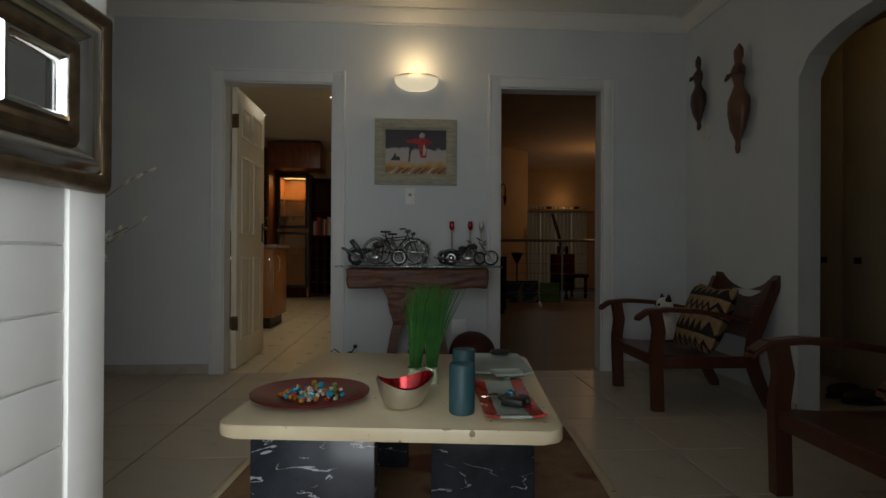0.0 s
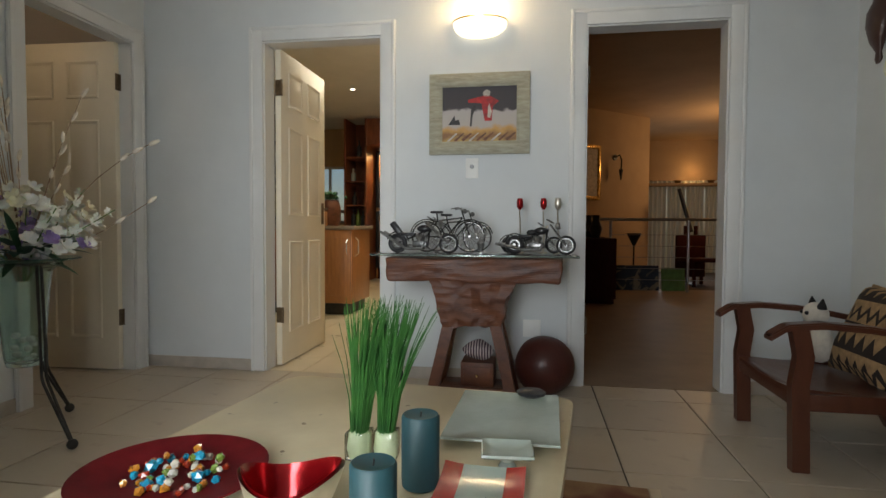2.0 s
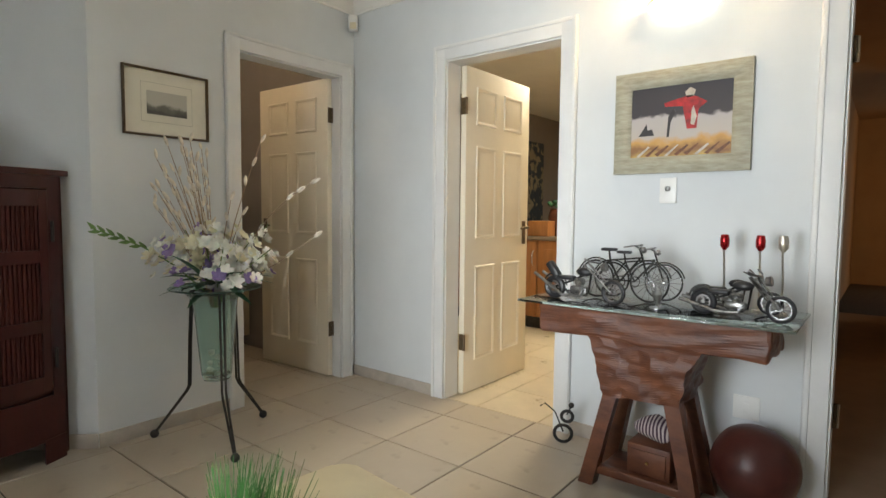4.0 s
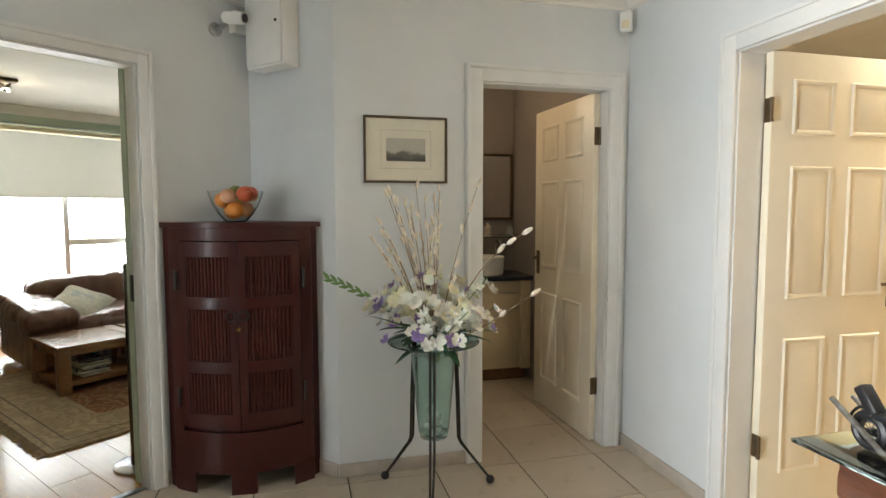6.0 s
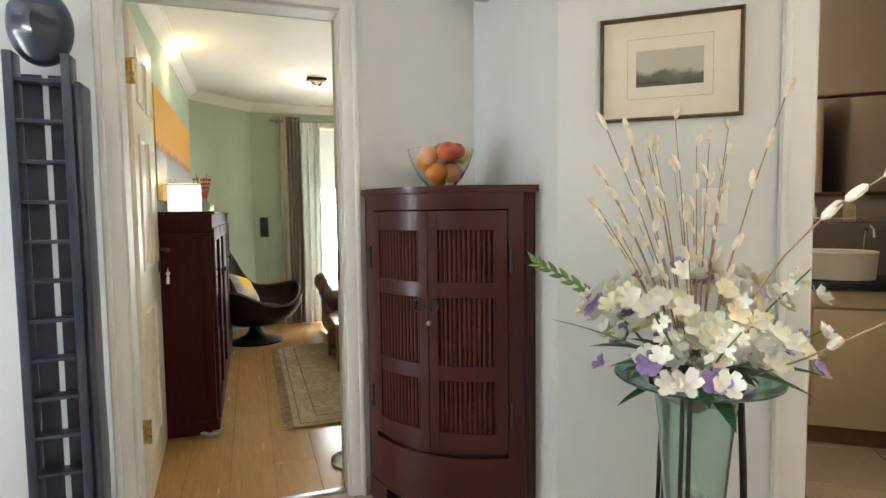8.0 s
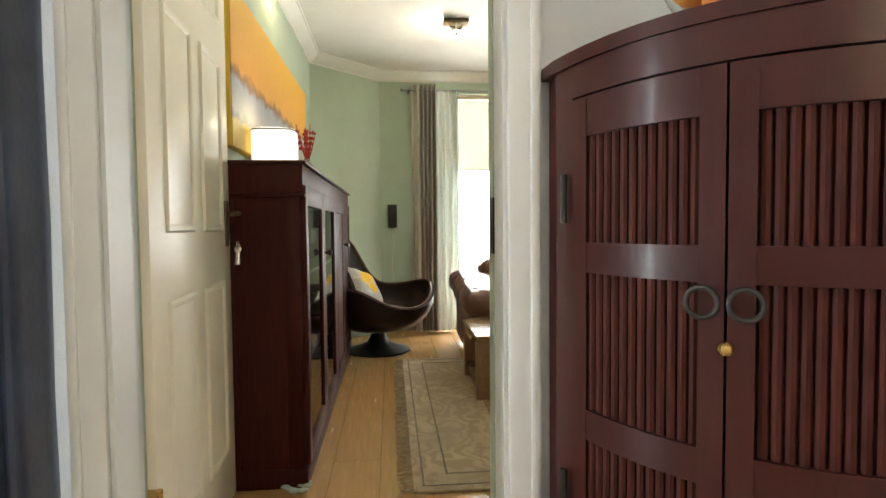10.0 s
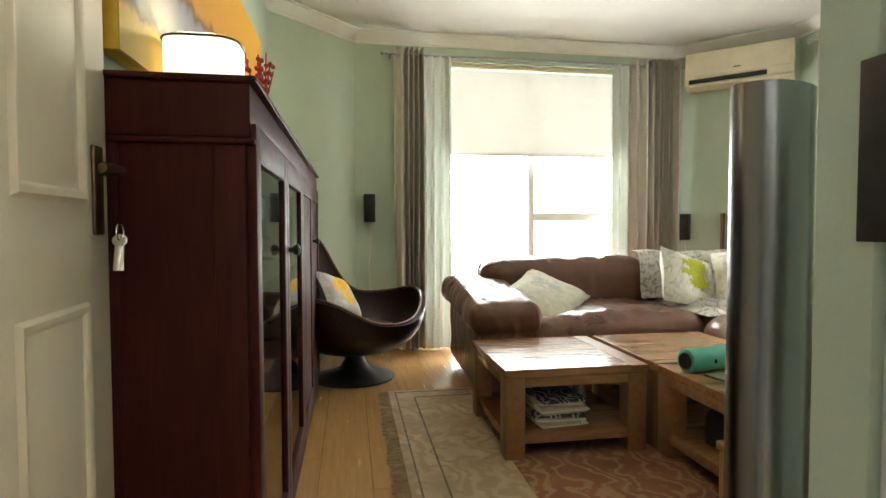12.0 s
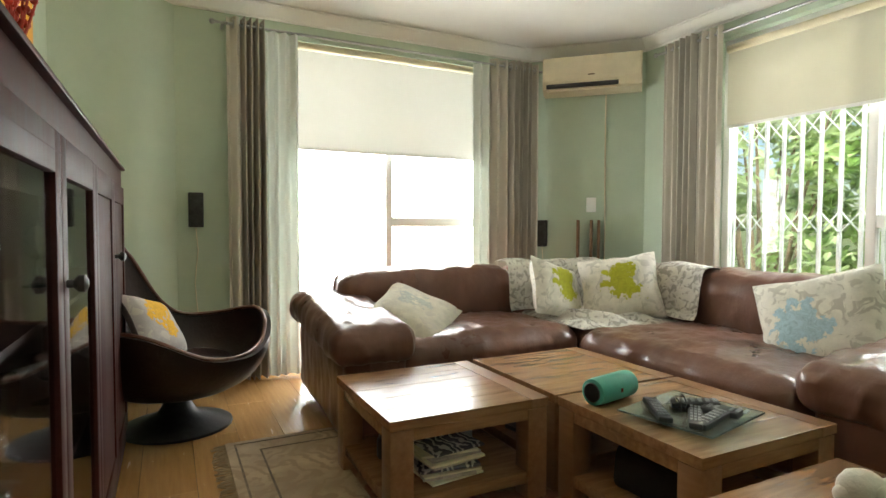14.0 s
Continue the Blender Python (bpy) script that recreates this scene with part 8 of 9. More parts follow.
ch = thing("wooden_chest", LM @ T(1.49, 0.56), "plain orange-brown wooden box table with a flat top", "chest")
part("body", boxes((0.0, 0.62, 0.0, 0.56, 0.0, 0.325, 0.004)), "kitchen_wood", ch)
part("top", boxes((-0.006, 0.626, -0.006, 0.566, 0.326, 0.35, 0.004)), "oak", ch)
dg = thing("toy_dog", LM @ pose(1.86, 0.86, 0.351, 0, 0, 160), "white plush toy dog lying on the wooden chest", "toy")
bm = B()
ball(bm, (0, 0, 0.05), 0.055, None, 16, 12, (1.6, 1.0, 0.9))
part("body", bm, "plush_white", dg)
bm = B()
ball(bm, (0.10, 0.0, 0.085), 0.042, None, 16, 12, (1.15, 0.95, 0.95))
ball(bm, (0.14, 0.0, 0.075), 0.02, None, 10, 8)
hd = part("head", bm, "plush_white", dg)
for s in (-1, 1):
    bm = B()
    ball(bm, (0.092, s * 0.042, 0.078), 0.022, None, 10, 8, (0.8, 0.5, 1.4))
    part("ear", bm, "plush_white", hd)
    for x in (-0.07, 0.06):
        bm = B()
        ball(bm, (x + 0.04, s * 0.045, 0.021), 0.021, None, 10, 8, (1.8, 0.9, 0.95))
        part("paw", bm, "plush_white", dg)
bm = B()
tube(bm, [(-0.08, 0, 0.05), (-0.12, 0.03, 0.045), (-0.15, 0.035, 0.06)], 0.012, 8, 0.007)
part("tail", bm, "plush_white", dg)

# ---- trellis gate and garden ----
SW = LM @ T(3.76, 3.40, 0, -90)
tg = thing("trellis_gate", SW @ T(0, 0.155), "white expanding security trellis outside the side window", "security gate")
for i in range(15):
    x = 0.64 + 0.11 * i
    part("bar", boxes((x - 0.009, x + 0.009, -0.009, 0.009, 0.02, 2.15)), "white_paint", tg)
    if i < 14:
        for z in (0.30, 0.95, 1.52):
            for k in range(2 if z > 1.5 else 1):
                for s in (-1, 1):
                    bm = B()
                    z0 = z + 0.13 * k
                    tube(bm, [(x, 0.012 * s, z0 if s > 0 else z0 + 0.13), (x + 0.11, 0.012 * s, z0 + 0.13 if s > 0 else z0)], 0.005, 4)
                    part("lattice_strip", bm, "white_paint", tg)
M["garden_leaf"] = mat("garden_leaf", (0.12, 0.22, 0.04), 0.4, var=0.35, scale=2, col2=(0.07, 0.14, 0.03))
nt = M["garden_leaf"].node_tree
tl = nt.nodes.new("ShaderNodeBsdfTranslucent")
tl.inputs[0].default_value = (0.78, 0.88, 0.52, 1)
mx = nt.nodes.new("ShaderNodeMixShader")
mx.inputs[0].default_value = 0.6
nt.links.new(nt.nodes["Principled BSDF"].outputs[0], mx.inputs[1])
nt.links.new(tl.outputs[0], mx.inputs[2])
nt.links.new(mx.outputs[0], nt.nodes["Material Output"].inputs[0])


def shrub(m, w, d, h, n, seed, label):
    ob = thing("shrub", m, label, "shrub", "garden shrubs")
    random.seed(seed)
    for k in range(7):
        a = random.uniform(0, 6.28)
        tip = Vector((w * 0.42 * math.cos(a), d * 0.42 * math.sin(a), h * random.uniform(0.7, 0.98)))
        bm = B()
        tube(bm, [(0.1 * math.cos(a), 0.1 * math.sin(a), -0.1), tip * 0.45 + Vector((0, 0, 0.1)), tip], 0.028, 6, 0.006)
        part("stem", bm, "twig", ob)
    vs, fs = [], []
    lumps = [(random.uniform(-w / 2, w / 2), random.uniform(-d / 2, d / 2), random.uniform(0.1, h), random.uniform(0.18, 0.40)) for _ in range(int(26 * w))]
    for i in range(n):
        lx, ly, lz, lr = random.choice(lumps)
        v = Vector((random.gauss(0, 1), random.gauss(0, 1), random.gauss(0, 1))).normalized() * lr * random.uniform(0.5, 1.0)
        c = Vector((lx, ly, lz)) + v
        if c.z < -0.05:
            continue
        s = random.uniform(0.035, 0.085)
        q = Euler((random.uniform(-1, 1), random.uniform(-1, 1), random.uniform(0, 6.28))).to_matrix()
        b = len(vs)
        vs += [c + q @ Vector(p) for p in ((0, -s, 0), (s * 0.42, -s * 0.2, s * 0.12), (s * 0.3, s * 0.5, 0.05 * s), (0, s * 1.1, -s * 0.15), (-s * 0.3, s * 0.5, 0.05 * s), (-s * 0.42, -s * 0.2, s * 0.12))]
        fs += [(b, b + 1, b + 2, b + 3), (b, b + 3, b + 4, b + 5)]
    me = bpy.data.meshes.new("foliage")
    me.from_pydata([tuple(v) for v in vs], [], fs)
    me.materials.append(M["garden_leaf"])
    f = new("foliage", me)
    f.parent = ob
    f["kind"] = "stuff"
    return ob


shrub(LM @ T(5.9, 2.0, -0.09), 1.6, 2.6, 2.6, 5200, 4, "dense sunlit green shrub outside the side window")
shrub(LM @ T(6.3, -0.2, -0.09), 1.6, 2.4, 2.4, 3600, 5, "leafy green shrub farther along the garden")
shrub(LM @ T(6.6, 4.4, -0.09), 1.8, 2.6, 2.8, 4200, 6, "tall leafy shrub at the garden corner")
shrub(LM @ T(5.5, 3.6, -0.09), 1.4, 1.8, 2.7, 4200, 9, "tall sunlit shrub close to the house corner")
shrub(LM @ T(7.6, 2.2, -0.09), 1.8, 5.0, 3.2, 6500, 10, "high leafy screen at the back of the garden")
shrub(LM @ T(2.6, 8.6, -0.09), 3.4, 1.4, 1.9, 4200, 7, "low leafy hedge beyond the terrace")

# ---- kitchen ----
pn_ = thing("kitchen_peninsula", T(-1.30, 6.35), "orange-brown wooden kitchen unit with a worktop and dark plinth", "kitchen unit")
part("carcass", boxes((-1.6, 0.0, 0.0, 0.62, 0.12, 0.87, 0.003)), "kitchen_wood", pn_)
part("plinth", boxes((-1.55, -0.05, 0.05, 0.60, 0.0, 0.12)), "dark_metal", pn_)
part("worktop", boxes((-1.62, 0.03, -0.03, 0.65, 0.872, 0.91, 0.004)), "brown_tile", pn_)
for x0, x1 in ((-0.40, -0.01), (-0.82, -0.42)):
    d = part("cupboard_door", boxes((x0, x1, -0.02, -0.001, 0.13, 0.86, 0.003)), "kitchen_wood", pn_)
    part("raised_panel", boxes((x0 + 0.06, x1 - 0.06, -0.026, -0.0205, 0.20, 0.79, 0.004)), "kitchen_wood", d)
    bm = B()
    tube(bm, [(x1 - 0.03, -0.022, 0.62), (x1 - 0.03, -0.05, 0.65), (x1 - 0.03, -0.05, 0.74), (x1 - 0.03, -0.022, 0.77)], 0.006, 8)
    part("handle", bm, "chrome", d)
bm = B()
tube(bm, [(0.004, 0.1, 0.60), (0.035, 0.1, 0.63), (0.035, 0.1, 0.76), (0.004, 0.1, 0.79)], 0.007, 8)
part("end_handle", bm, "chrome", pn_)
bm = B()
lathe(bm, [(0.09, 0), (0.11, 0.05), (0.11, 0.2), (0.09, 0.26), (0.10, 0.27)], 20)
solid("ceramic_crock", bm, "carved_wood", T(-1.62, 6.6, 0.91), "brown crock on the kitchen worktop", "pot")
bm = B()
random.seed(9)
for i in range(40):
    ball(bm, (random.gauss(0, 0.05), random.gauss(0, 0.05), 0.29 + random.uniform(0, 0.06)), 0.02, None, 6, 5)
solid("crock_herbs", bm, "leaf_green", T(-1.62, 6.6, 0.91), "dark green herbs growing in the crock", "plant", kind="stuff")
bm = B()
box(bm, -0.11, 0.11, -0.08, 0.08, 0.0, 0.15, 0.01)
solid("wooden_breadbox", bm, "kitchen_wood", T(-1.72, 6.42, 0.91), "small wooden box on the kitchen worktop", "box")
# corner shelves and tall cupboard
tc2 = thing("kitchen_dresser", T(-2.62, 9.9), "dark red-brown kitchen dresser with open shelves", "cupboard")
part("back_panel", boxes((0.0, 0.39, 0.57, 0.6, 0.0, 2.7)), "dresser_wood", tc2)
part("side_panel", boxes((0.0, 0.03, 0.0, 0.57, 0.0, 2.7)), "dresser_wood", tc2)
part("side_panel", boxes((0.36, 0.39, 0.0, 0.57, 0.0, 2.7)), "dresser_wood", tc2)
part("top_cupboard", boxes((0.39, 1.25, 0.02, 0.57, 2.26, 2.7, 0.004)), "dresser_wood", tc2)
for z in (0.9, 1.25, 1.65, 2.05):
    part("shelf", boxes((0.03, 0.36, 0.02, 0.57, z, z + 0.02)), "dresser_wood", tc2)
for x, z, h, c in ((0.10, 0.92, 0.28, "paint_dark"), (0.18, 0.92, 0.30, "bead_green"), (0.27, 0.92, 0.26, "paint_dark"), (0.12, 1.27, 0.24, "paint_dark"), (0.24, 1.27, 0.27, "clear_glass"), (0.2, 2.07, 0.3, "paint_dark"), (0.10, 1.67, 0.22, "milk_glass")):
    bm = B()
    lathe(bm, [(0.036, 0), (0.04, 0.01), (0.04, h * 0.6), (0.015, h * 0.75), (0.015, h)], 14)
    solid("bottle", bm, c, T(-2.62 + x, 10.1, z), "bottle standing on the kitchen dresser shelf", "bottle", group="bottles")
dc = thing("lit_glass_cabinet", T(-2.20, 10.35), "black-framed display cabinet lit warmly from inside", "display cabinet")
part("back_panel", boxes((0.0, 0.56, 0.50, 0.52, 0.0, 2.2)), "kitchen_wood", dc)
for x in (0.0, 0.53):
    part("side_panel", boxes((x, x + 0.03, 0.03, 0.50, 0.0, 2.2)), "kitchen_wood", dc)
part("cap", boxes((0.0, 0.56, 0.03, 0.50, 2.2, 2.23)), "mahogany", dc)
part("base_drawer", boxes((0.03, 0.53, 0.03, 0.50, 0.0, 0.18)), "mahogany", dc)
for z0, z1 in ((0.18, 1.18), (1.24, 2.2)):
    f = part("door_frame", boxes((0.0, 0.055, 0.0, 0.028, z0, z1, 0.002), (0.505, 0.56, 0.0, 0.028, z0, z1, 0.002), (0.056, 0.504, 0.0, 0.028, z0, z0 + 0.05, 0.002), (0.056, 0.504, 0.0, 0.028, z1 - 0.05, z1, 0.002)), "black_plastic", dc)
    g = part("pane", boxes((0.056, 0.504, 0.012, 0.016, z0 + 0.05, z1 - 0.05)), "clear_glass", f)
    g.visible_shadow = False
for z in (0.75, 1.45, 1.75):
    part("glass_shelf", boxes((0.03, 0.53, 0.06, 0.50, z, z + 0.008)), "shelf_glass", dc)
part("strip_light", boxes((0.05, 0.51, 0.10, 0.14, 2.17, 2.198)), "hot_bulb", dc, "glowing cabinet strip light")
random.seed(12)
for i in range(14):
    z = (0.758, 1.29, 1.458, 1.758)[i % 4]
    h = random.uniform(0.12, 0.22)
    bm = B()
    lathe(bm, [(0.03, 0), (0.005, 0.01), (0.005, h * 0.45), (0.03, h * 0.6), (0.034, h), (0.03, h)], 10)
    solid("crystal_glass", bm, "clear_glass", T(-2.20 + 0.09 + 0.38 * random.random(), 10.5 + 0.2 * random.random(), z), "crystal glass on a lit cabinet shelf", "glass", group="crystal glasses")
lamp("display_cabinet_glow", "AREA", pose(-1.92, 10.6, 2.16), 30, (1.0, 0.56, 0.18), 0.4, 0.1)
wr_ = thing("wine_rack", T(-1.62, 10.4), "dark wooden wine rack with books above", "rack")
part("carcass", boxes((0.0, 0.42, 0.40, 0.42, 0.05, 2.15)), "mahogany", wr_)
for x in (0.0, 0.13, 0.26, 0.39):
    part("upright", boxes((x, x + 0.022, 0.0, 0.40, 0.05, 1.12 if 0.05 < x < 0.3 else 2.15)), "mahogany", wr_)
for z in (0.05, 0.26, 0.47, 0.68, 0.89, 1.10, 1.55, 2.13):
    part("shelf", boxes((0.023, 0.389, 0.004, 0.40, z, z + 0.02)), "mahogany", wr_)
random.seed(14)
x = 0.03
while x < 0.36:
    w = random.uniform(0.018, 0.04)
    h = random.uniform(0.22, 0.34)
    bm = B()
    box(bm, 0, w, 0.0, 0.2, 0, h, 0.002)
    solid("book", bm, random.choice(("paint_pale", "paint_dark", "paint_red", "brown_tile")), T(-1.62 + x, 10.45, 1.12), "book standing on the shelf over the wine rack", "book", group="books")
    x += w + 0.003
for x, y in ((-0.75, 5.6), (-0.80, 7.2), (-1.9, 6.0), (-0.8, 8.6), (-1.9, 8.2)):
    dl = thing("downlight", T(x, y, 2.75), "small recessed ceiling downlight, lit", "ceiling light", "kitchen downlights")
    bm = B()
    lathe(bm, [(0.048, -0.006), (0.05, -0.001), (0.02, -0.001)], 20)
    part("bezel", bm, "white_plastic", dl)
    bm = B()
    lathe(bm, [(0.032, -0.009), (0.03, -0.0065), (0.01, -0.0065)], 16)
    part("bulb", bm, "hot_bulb", dl, "glowing bulb")
M["blue_wall_canvas"] = printed("blue_wall_canvas", (0.05, 0.07, 0.10), (0.30, 0.27, 0.20), 5, 0.5, 0.56) or M["blue_wall_canvas"]
pk = thing("kitchen_mural", pose(-3.69, 8.6, 0.95, 0, 0, 90), "dark blue tree picture on the kitchen wall", "picture")
part("canvas", boxes((0.0, 1.4, -0.03, -0.004, 0.0, 1.35, 0.003)), "blue_wall_canvas", pk)

# ---- stair room ----
rl = thing("stair_railing", T(1.05, 9.25), "steel railing with thin cables above the stairs", "railing")
bm = B()
tube(bm, [(0.40, 0, 1.03), (3.6, 0, 1.03)], 0.022, 12)
part("handrail", bm, "steel", rl)
for x in (0.56, 1.62, 2.68, 3.5):
    bm = B()
    tube(bm, [(x, 0, 0), (x, 0, 1.02)], 0.02, 12)
    part("post", bm, "steel", rl)
for k in range(5):
    bm = B()
    tube(bm, [(0.56, 0, 0.17 + 0.16 * k), (3.5, 0, 0.17 + 0.16 * k)], 0.004, 6)
    part("cable", bm, "steel", rl)
for i in range(6):
    curtain("curtain", T(2.15 + 0.37 * i, 13.18), 0.36, 4, 0.03, 0.0, 1.9, "sheer", "pale sheer curtain drawn over the far window", seed=30 + i)
pel = solid("pelmet", boxes((2.0, 4.5, 13.0, 13.28, 1.78, 1.84, 0.005)), "ochre_paint", None, "wooden pelmet with uplights over the far window", "pelmet", "structure")
for x in (3.45, 4.1):
    up = thing("uplight", T(x, 13.12, 1.842), "small warm uplight on the pelmet", "lamp", "uplights")
    bm = B()
    lathe(bm, [(0.03, 0), (0.06, 0.02), (0.075, 0.06), (0.06, 0.06)], 16)
    part("cup", bm, "bronze", up)
    bm = B()
    lathe(bm, [(0.02, 0.03), (0.05, 0.055), (0.02, 0.062)], 12)
    part("bulb", bm, "hot_bulb", up)
lamp("uplight_glow", "POINT", pose(3.75, 13.0, 2.1), 7, (1.0, 0.55, 0.2), 0.08)
ez = thing("wooden_chair_by_stairs", T(3.1, 10.3, 0, 20), "dark high-backed chair standing by the window", "chair")
part("back", boxes((-0.26, 0.26, 0.18, 0.23, 0.12, 0.80, 0.01)), "mahogany", ez)
part("seat", boxes((-0.26, 0.26, -0.24, 0.18, 0.38, 0.44, 0.01)), "mahogany", ez)
for x in (-0.23, 0.19):
    for y in (-0.22, 0.185):
        part("leg", boxes((x, x + 0.04, y, y + 0.04, 0.0, 0.38)), "mahogany", ez)
for x in (-0.12, 0.06):
    part("finial", boxes((x, x + 0.06, 0.185, 0.225, 0.80, 0.95, 0.01)), "mahogany", ez)
ts2 = thing("telescope", T(2.78, 10.5), "dark slanting telescope tube on a thin stand", "telescope")
bm = B()
tube(bm, [(0.06, 0, 1.55), (0.26, 0, 0.85)], 0.032, 12)
part("tube", bm, "black_plastic", ts2)
bm = B()
tube(bm, [(0.2, 0, 0.0), (0.2, 0, 1.05)], 0.014, 8)
lathe(bm, [(0.16, 0), (0.16, 0.015), (0.02, 0.03)], 16, pose(0.2, 0, 0))
part("stand", bm, "dark_metal", ts2)
tb = thing("torch_stand", T(2.02, 9.75), "tall dark iron torch-shaped plant stand", "stand")
bm = B()
lathe(bm, [(0.10, 0), (0.10, 0.01), (0.012, 0.03), (0.012, 0.62), (0.03, 0.66), (0.11, 0.82), (0.10, 0.83)], 16)
part("body", bm, "dark_metal", tb)
sn = thing("candle_sconce", SWP @ T(0.89, -0.002, 1.78), "black iron candle sconce on the stair wall", "sconce")
bm = B()
tube(bm, [(0, -0.005, 0.25), (0, -0.10, 0.28), (0, -0.14, 0.20), (0, -0.13, 0.0)], 0.012, 8)
lathe(bm, [(0.05, 0.0), (0.045, 0.01), (0.01, 0.012)], 14, pose(0, -0.002, 0.25, 90, 0, 0))
lathe(bm, [(0.008, -0.12), (0.03, 0.02), (0.035, 0.05)], 12, pose(0, -0.13, 0.0))
part("arm", bm, "dark_metal", sn)
dk = thing("dark_sideboard", T(1.06, 7.75), "dark sideboard with dark vases at the head of the stairs", "sideboard")
part("body", boxes((0.0, 0.42, 0.0, 1.4, 0.06, 0.78, 0.005)), "mahogany", dk)
part("plinth", boxes((0.0, 0.40, 0.03, 1.37, 0.0, 0.06)), "mahogany", dk)
for y, h, r in ((0.3, 0.28, 0.08), (0.75, 0.2, 0.10), (1.15, 0.3, 0.07)):
    bm = B()
    lathe(bm, [(r * 0.6, 0), (r, h * 0.4), (r * 0.5, h * 0.8), (r * 0.6, h)], 18)
    solid("dark_vase", bm, "dark_metal", T(1.27, 7.75 + y, 0.781), "dark vase standing on the sideboard", "vase", group="dark vases")
for x, w, h, mt, word in ((1.70, 0.62, 0.36, "blue_wall_canvas", "unframed grey-blue canvas leaning behind the railing"), (2.36, 0.32, 0.33, "stem_green", "unframed lime green canvas leaning behind the railing")):
    lc = thing("leaning_canvas", pose(x, 9.42, 0.0, -8, 0, 0), word, "picture", "leaning canvases")
    part("stretcher", boxes((0.0, w, 0.0, 0.03, 0.0, h, 0.003)), "rack_wood", lc)
    part("cloth", boxes((-0.002, w + 0.002, -0.005, -0.001, -0.001, h + 0.002)), mt, lc)
sa = picture("stair_picture", SWP @ T(0.06, -0.002, 1.34), 0.5, 0.85, 0.06, 0.02, "brass", "gilt-framed picture on the stair room wall")
part("canvas", boxes((0.055, 0.445, -0.008, -0.003, 0.055, 0.795)), "paint_pale", sa)

# ---- bathroom ----
M["vanity_paint"] = mat("vanity_paint", (0.66, 0.55, 0.36), 0.45, var=0.05, scale=4)
vn = thing("bathroom_vanity", T(-3.60, 3.20), "cream bathroom vanity with two doors and dark counter", "vanity")
part("carcass", boxes((0.0, 0.38, 0.0, 0.95, 0.10, 0.80, 0.003)), "vanity_paint", vn)
part("plinth", boxes((0.0, 0.34, 0.02, 0.93, 0.0, 0.10)), "rack_wood", vn)
part("counter", boxes((0.0, 0.43, -0.02, 0.955, 0.802, 0.838, 0.004)), "black_marble", vn)
for y0, y1, k in ((0.02, 0.44, 0.40), (0.46, 0.83, 0.50)):
    d = part("vanity_door", boxes((0.382, 0.40, y0, y1, 0.20, 0.70, 0.003)), "vanity_paint", vn)
    part("panel", boxes((0.401, 0.407, y0 + 0.05, y1 - 0.05, 0.25, 0.65, 0.003)), "vanity_paint", d)
    bm = B()
    ball(bm, (0.412, k, 0.47), 0.014)
    part("knob", bm, "vanity_paint", d)
part("fascia", boxes((0.382, 0.398, 0.02, 0.93, 0.71, 0.795, 0.003)), "vanity_paint", vn)
part("corner_post", boxes((0.36, 0.42, 0.86, 0.94, 0.10, 0.80, 0.006)), "vanity_paint", vn)
bm = B()
lathe(bm, [(0.15, 0), (0.165, 0.008), (0.172, 0.13), (0.176, 0.14), (0.170, 0.145), (0.160, 0.138), (0.155, 0.05), (0.12, 0.025), (0.02, 0.022)], 36)
solid("wash_basin", bm, "white_plastic", T(-3.37, 3.80, 0.838), "white round straight-sided counter-top wash basin", "basin")
bm = B()
tube(bm, [(0, 0, 0), (0, 0, 0.20), (0.02, 0, 0.25), (0.07, 0, 0.27), (0.12, 0, 0.25), (0.13, 0, 0.21)], 0.010, 10)
lathe(bm, [(0.024, 0), (0.024, 0.02), (0.012, 0.03)], 14)
box(bm, -0.01, 0.03, -0.05, -0.012, 0.03, 0.045, 0.004)
solid("basin_tap", bm, "chrome", T(-3.53, 3.97, 0.838), "tall curved chrome basin tap", "tap")
mr = thing("bathroom_mirror", T(-3.612, 3.62, 1.27, 90), "mirror in a thin dark frame over the basin", "mirror")
bm = moulding(0.52, 0.55, 0.0, 0.02, 0.02, 0.014)
part("frame", bm, "bronze", mr)
part("glass", boxes((0.018, 0.502, -0.010, -0.006, 0.018, 0.532)), "mirror", mr)
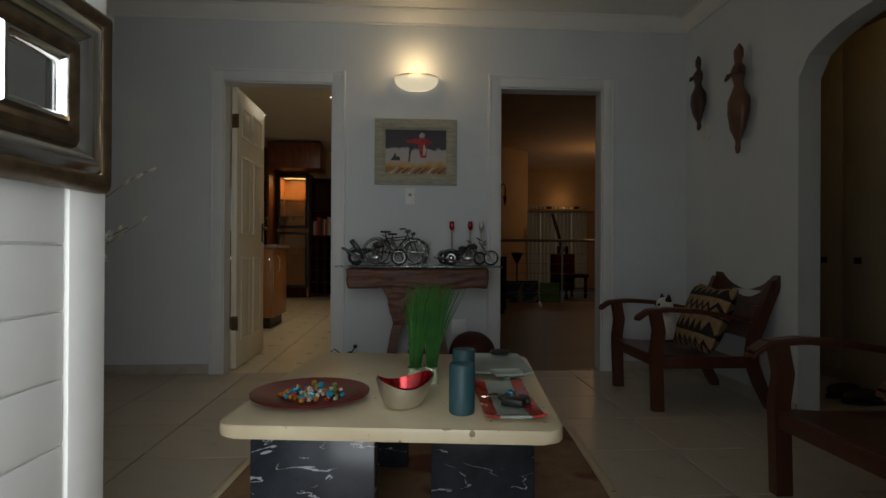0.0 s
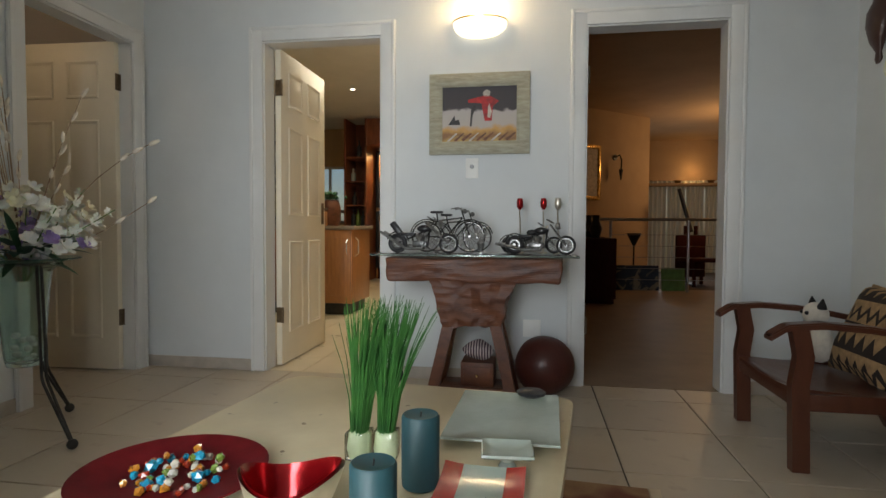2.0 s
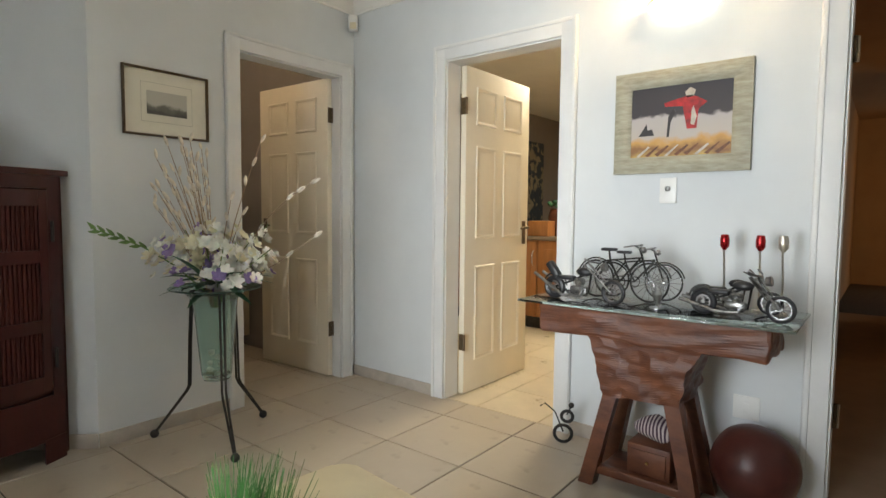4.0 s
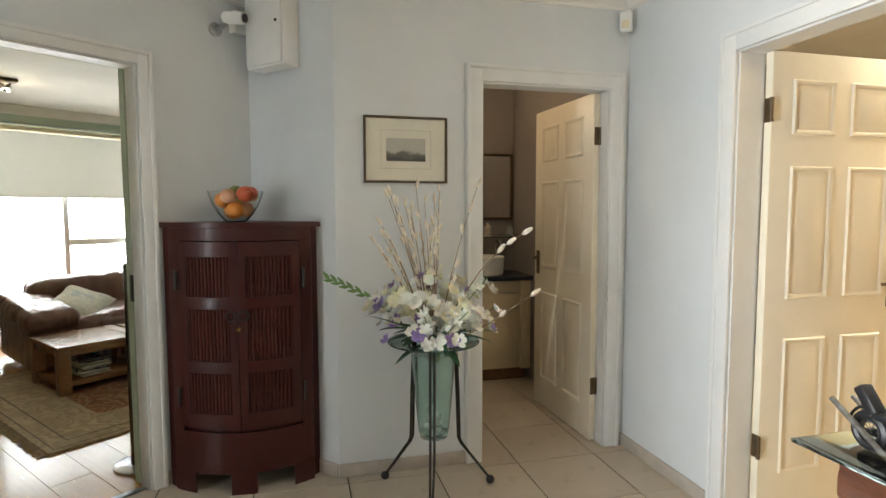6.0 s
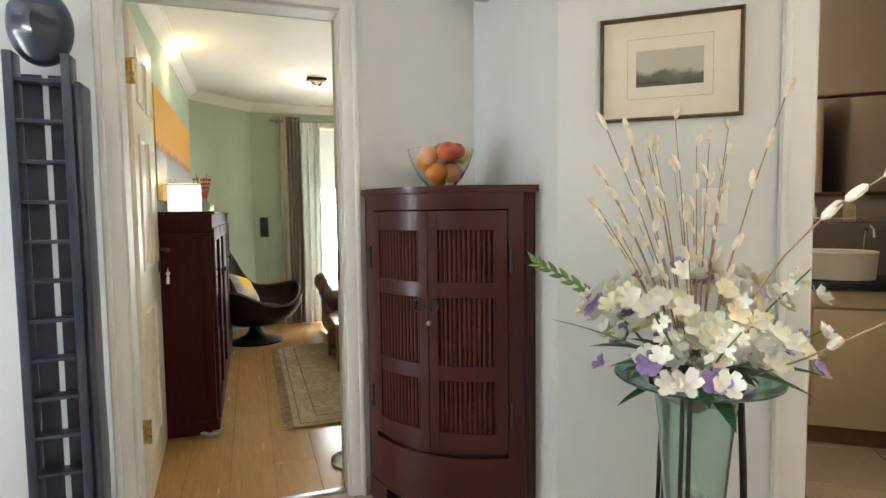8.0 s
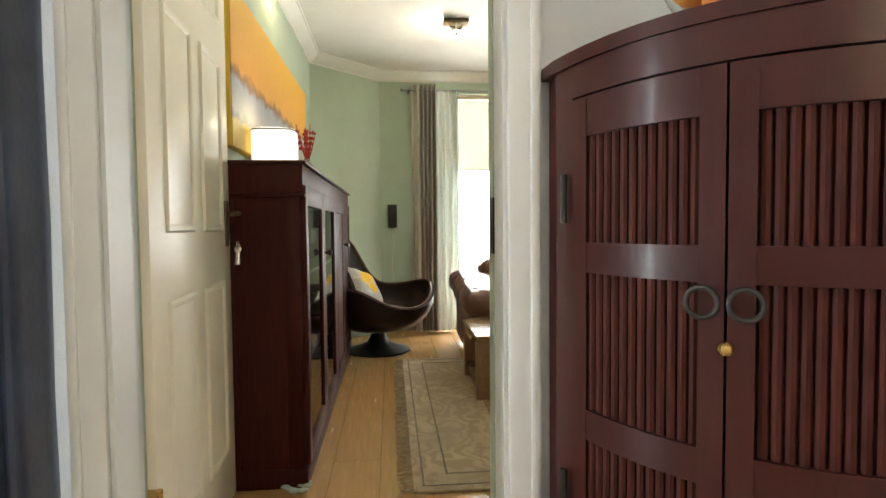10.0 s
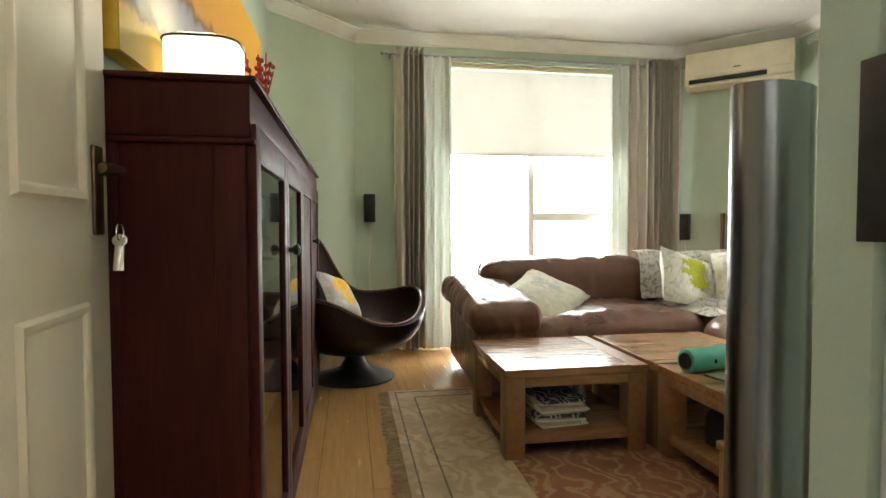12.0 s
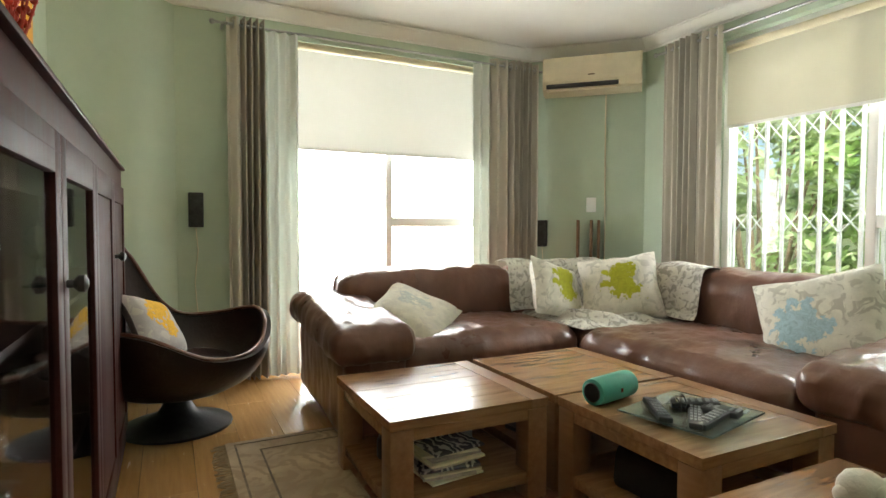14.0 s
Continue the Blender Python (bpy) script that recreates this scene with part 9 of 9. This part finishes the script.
gsf = thing("glass_shelf", T(-3.60, 3.62, 1.12), "narrow glass shelf with bottles under the mirror", "shelf")
part("shelf", boxes((0.0, 0.12, 0.0, 0.54, 0.0, 0.008, 0.001)), "shelf_glass", gsf)
bm = B()
tube(bm, [(0.125, 0.0, 0.03), (0.125, 0.54, 0.03)], 0.005, 6)
part("rail", bm, "chrome", gsf)
for y, h, r, c in ((3.68, 0.13, 0.022, "paint_red"), (3.73, 0.11, 0.02, "petal_cream"), (3.90, 0.12, 0.028, "paint_pale"), (4.10, 0.10, 0.028, "milk_glass")):
    bm = B()
    lathe(bm, [(r, 0), (r, h * 0.7), (r * 0.5, h * 0.8), (r * 0.5, h)], 14)
    solid("toiletry_bottle", bm, c, T(-3.54, y, 1.129), "small toiletry bottle on the glass shelf", "bottle", group="toiletries")

# shoes in the passage
for y, r in ((3.25, 80), (3.40, 95)):
    sh = thing("shoe", T(2.72, y, 0.0, r), "dark shoe standing on the passage floor", "shoe", "shoes")
    bm = B()
    ball(bm, (0, 0, 0.045), 0.05, None, 14, 10, (0.85, 2.3, 0.8))
    part("upper", bm, "black_plastic", sh)
    bm = B()
    prism(bm, [(0.04 * math.cos(a) * (1 if math.sin(a) > 0 else 0.8), 0.12 * math.sin(a)) for a in (2 * math.pi * i / 18 for i in range(18))], 0.0, 0.018)
    part("sole", bm, "dark_metal", sh)

# ---- pieces of the floors ----
floor_pieces(floor_hall, "tile", (-5, 10, -1.86), (-7, 4, 2.60), 0.45, 0.45, -0.006, 0.0, 0.007, "tile", [(vx, vy, c0 + 0.04), (0, 1, 4.185), (1, 0, 2.28)])
floor_pieces(floor_back, "kitchen_tile", (0, 11, -3.7), (0, 18, 4.19), 0.40, 0.40, -0.012, 0.0, 0.005, "kitchen_tile", [(1, 0, 0.25), (0, 1, 11.1)])
floor_pieces(floor_lounge, "floor_board", (0, 20, 0.0), (0, 4, -1.0), 0.195, 1.3, -0.004, 0.0, 0.0007, "laminate", [(0, -1, -0.05), (0, 1, 4.06), (1, 0, 3.76)], 0.9)
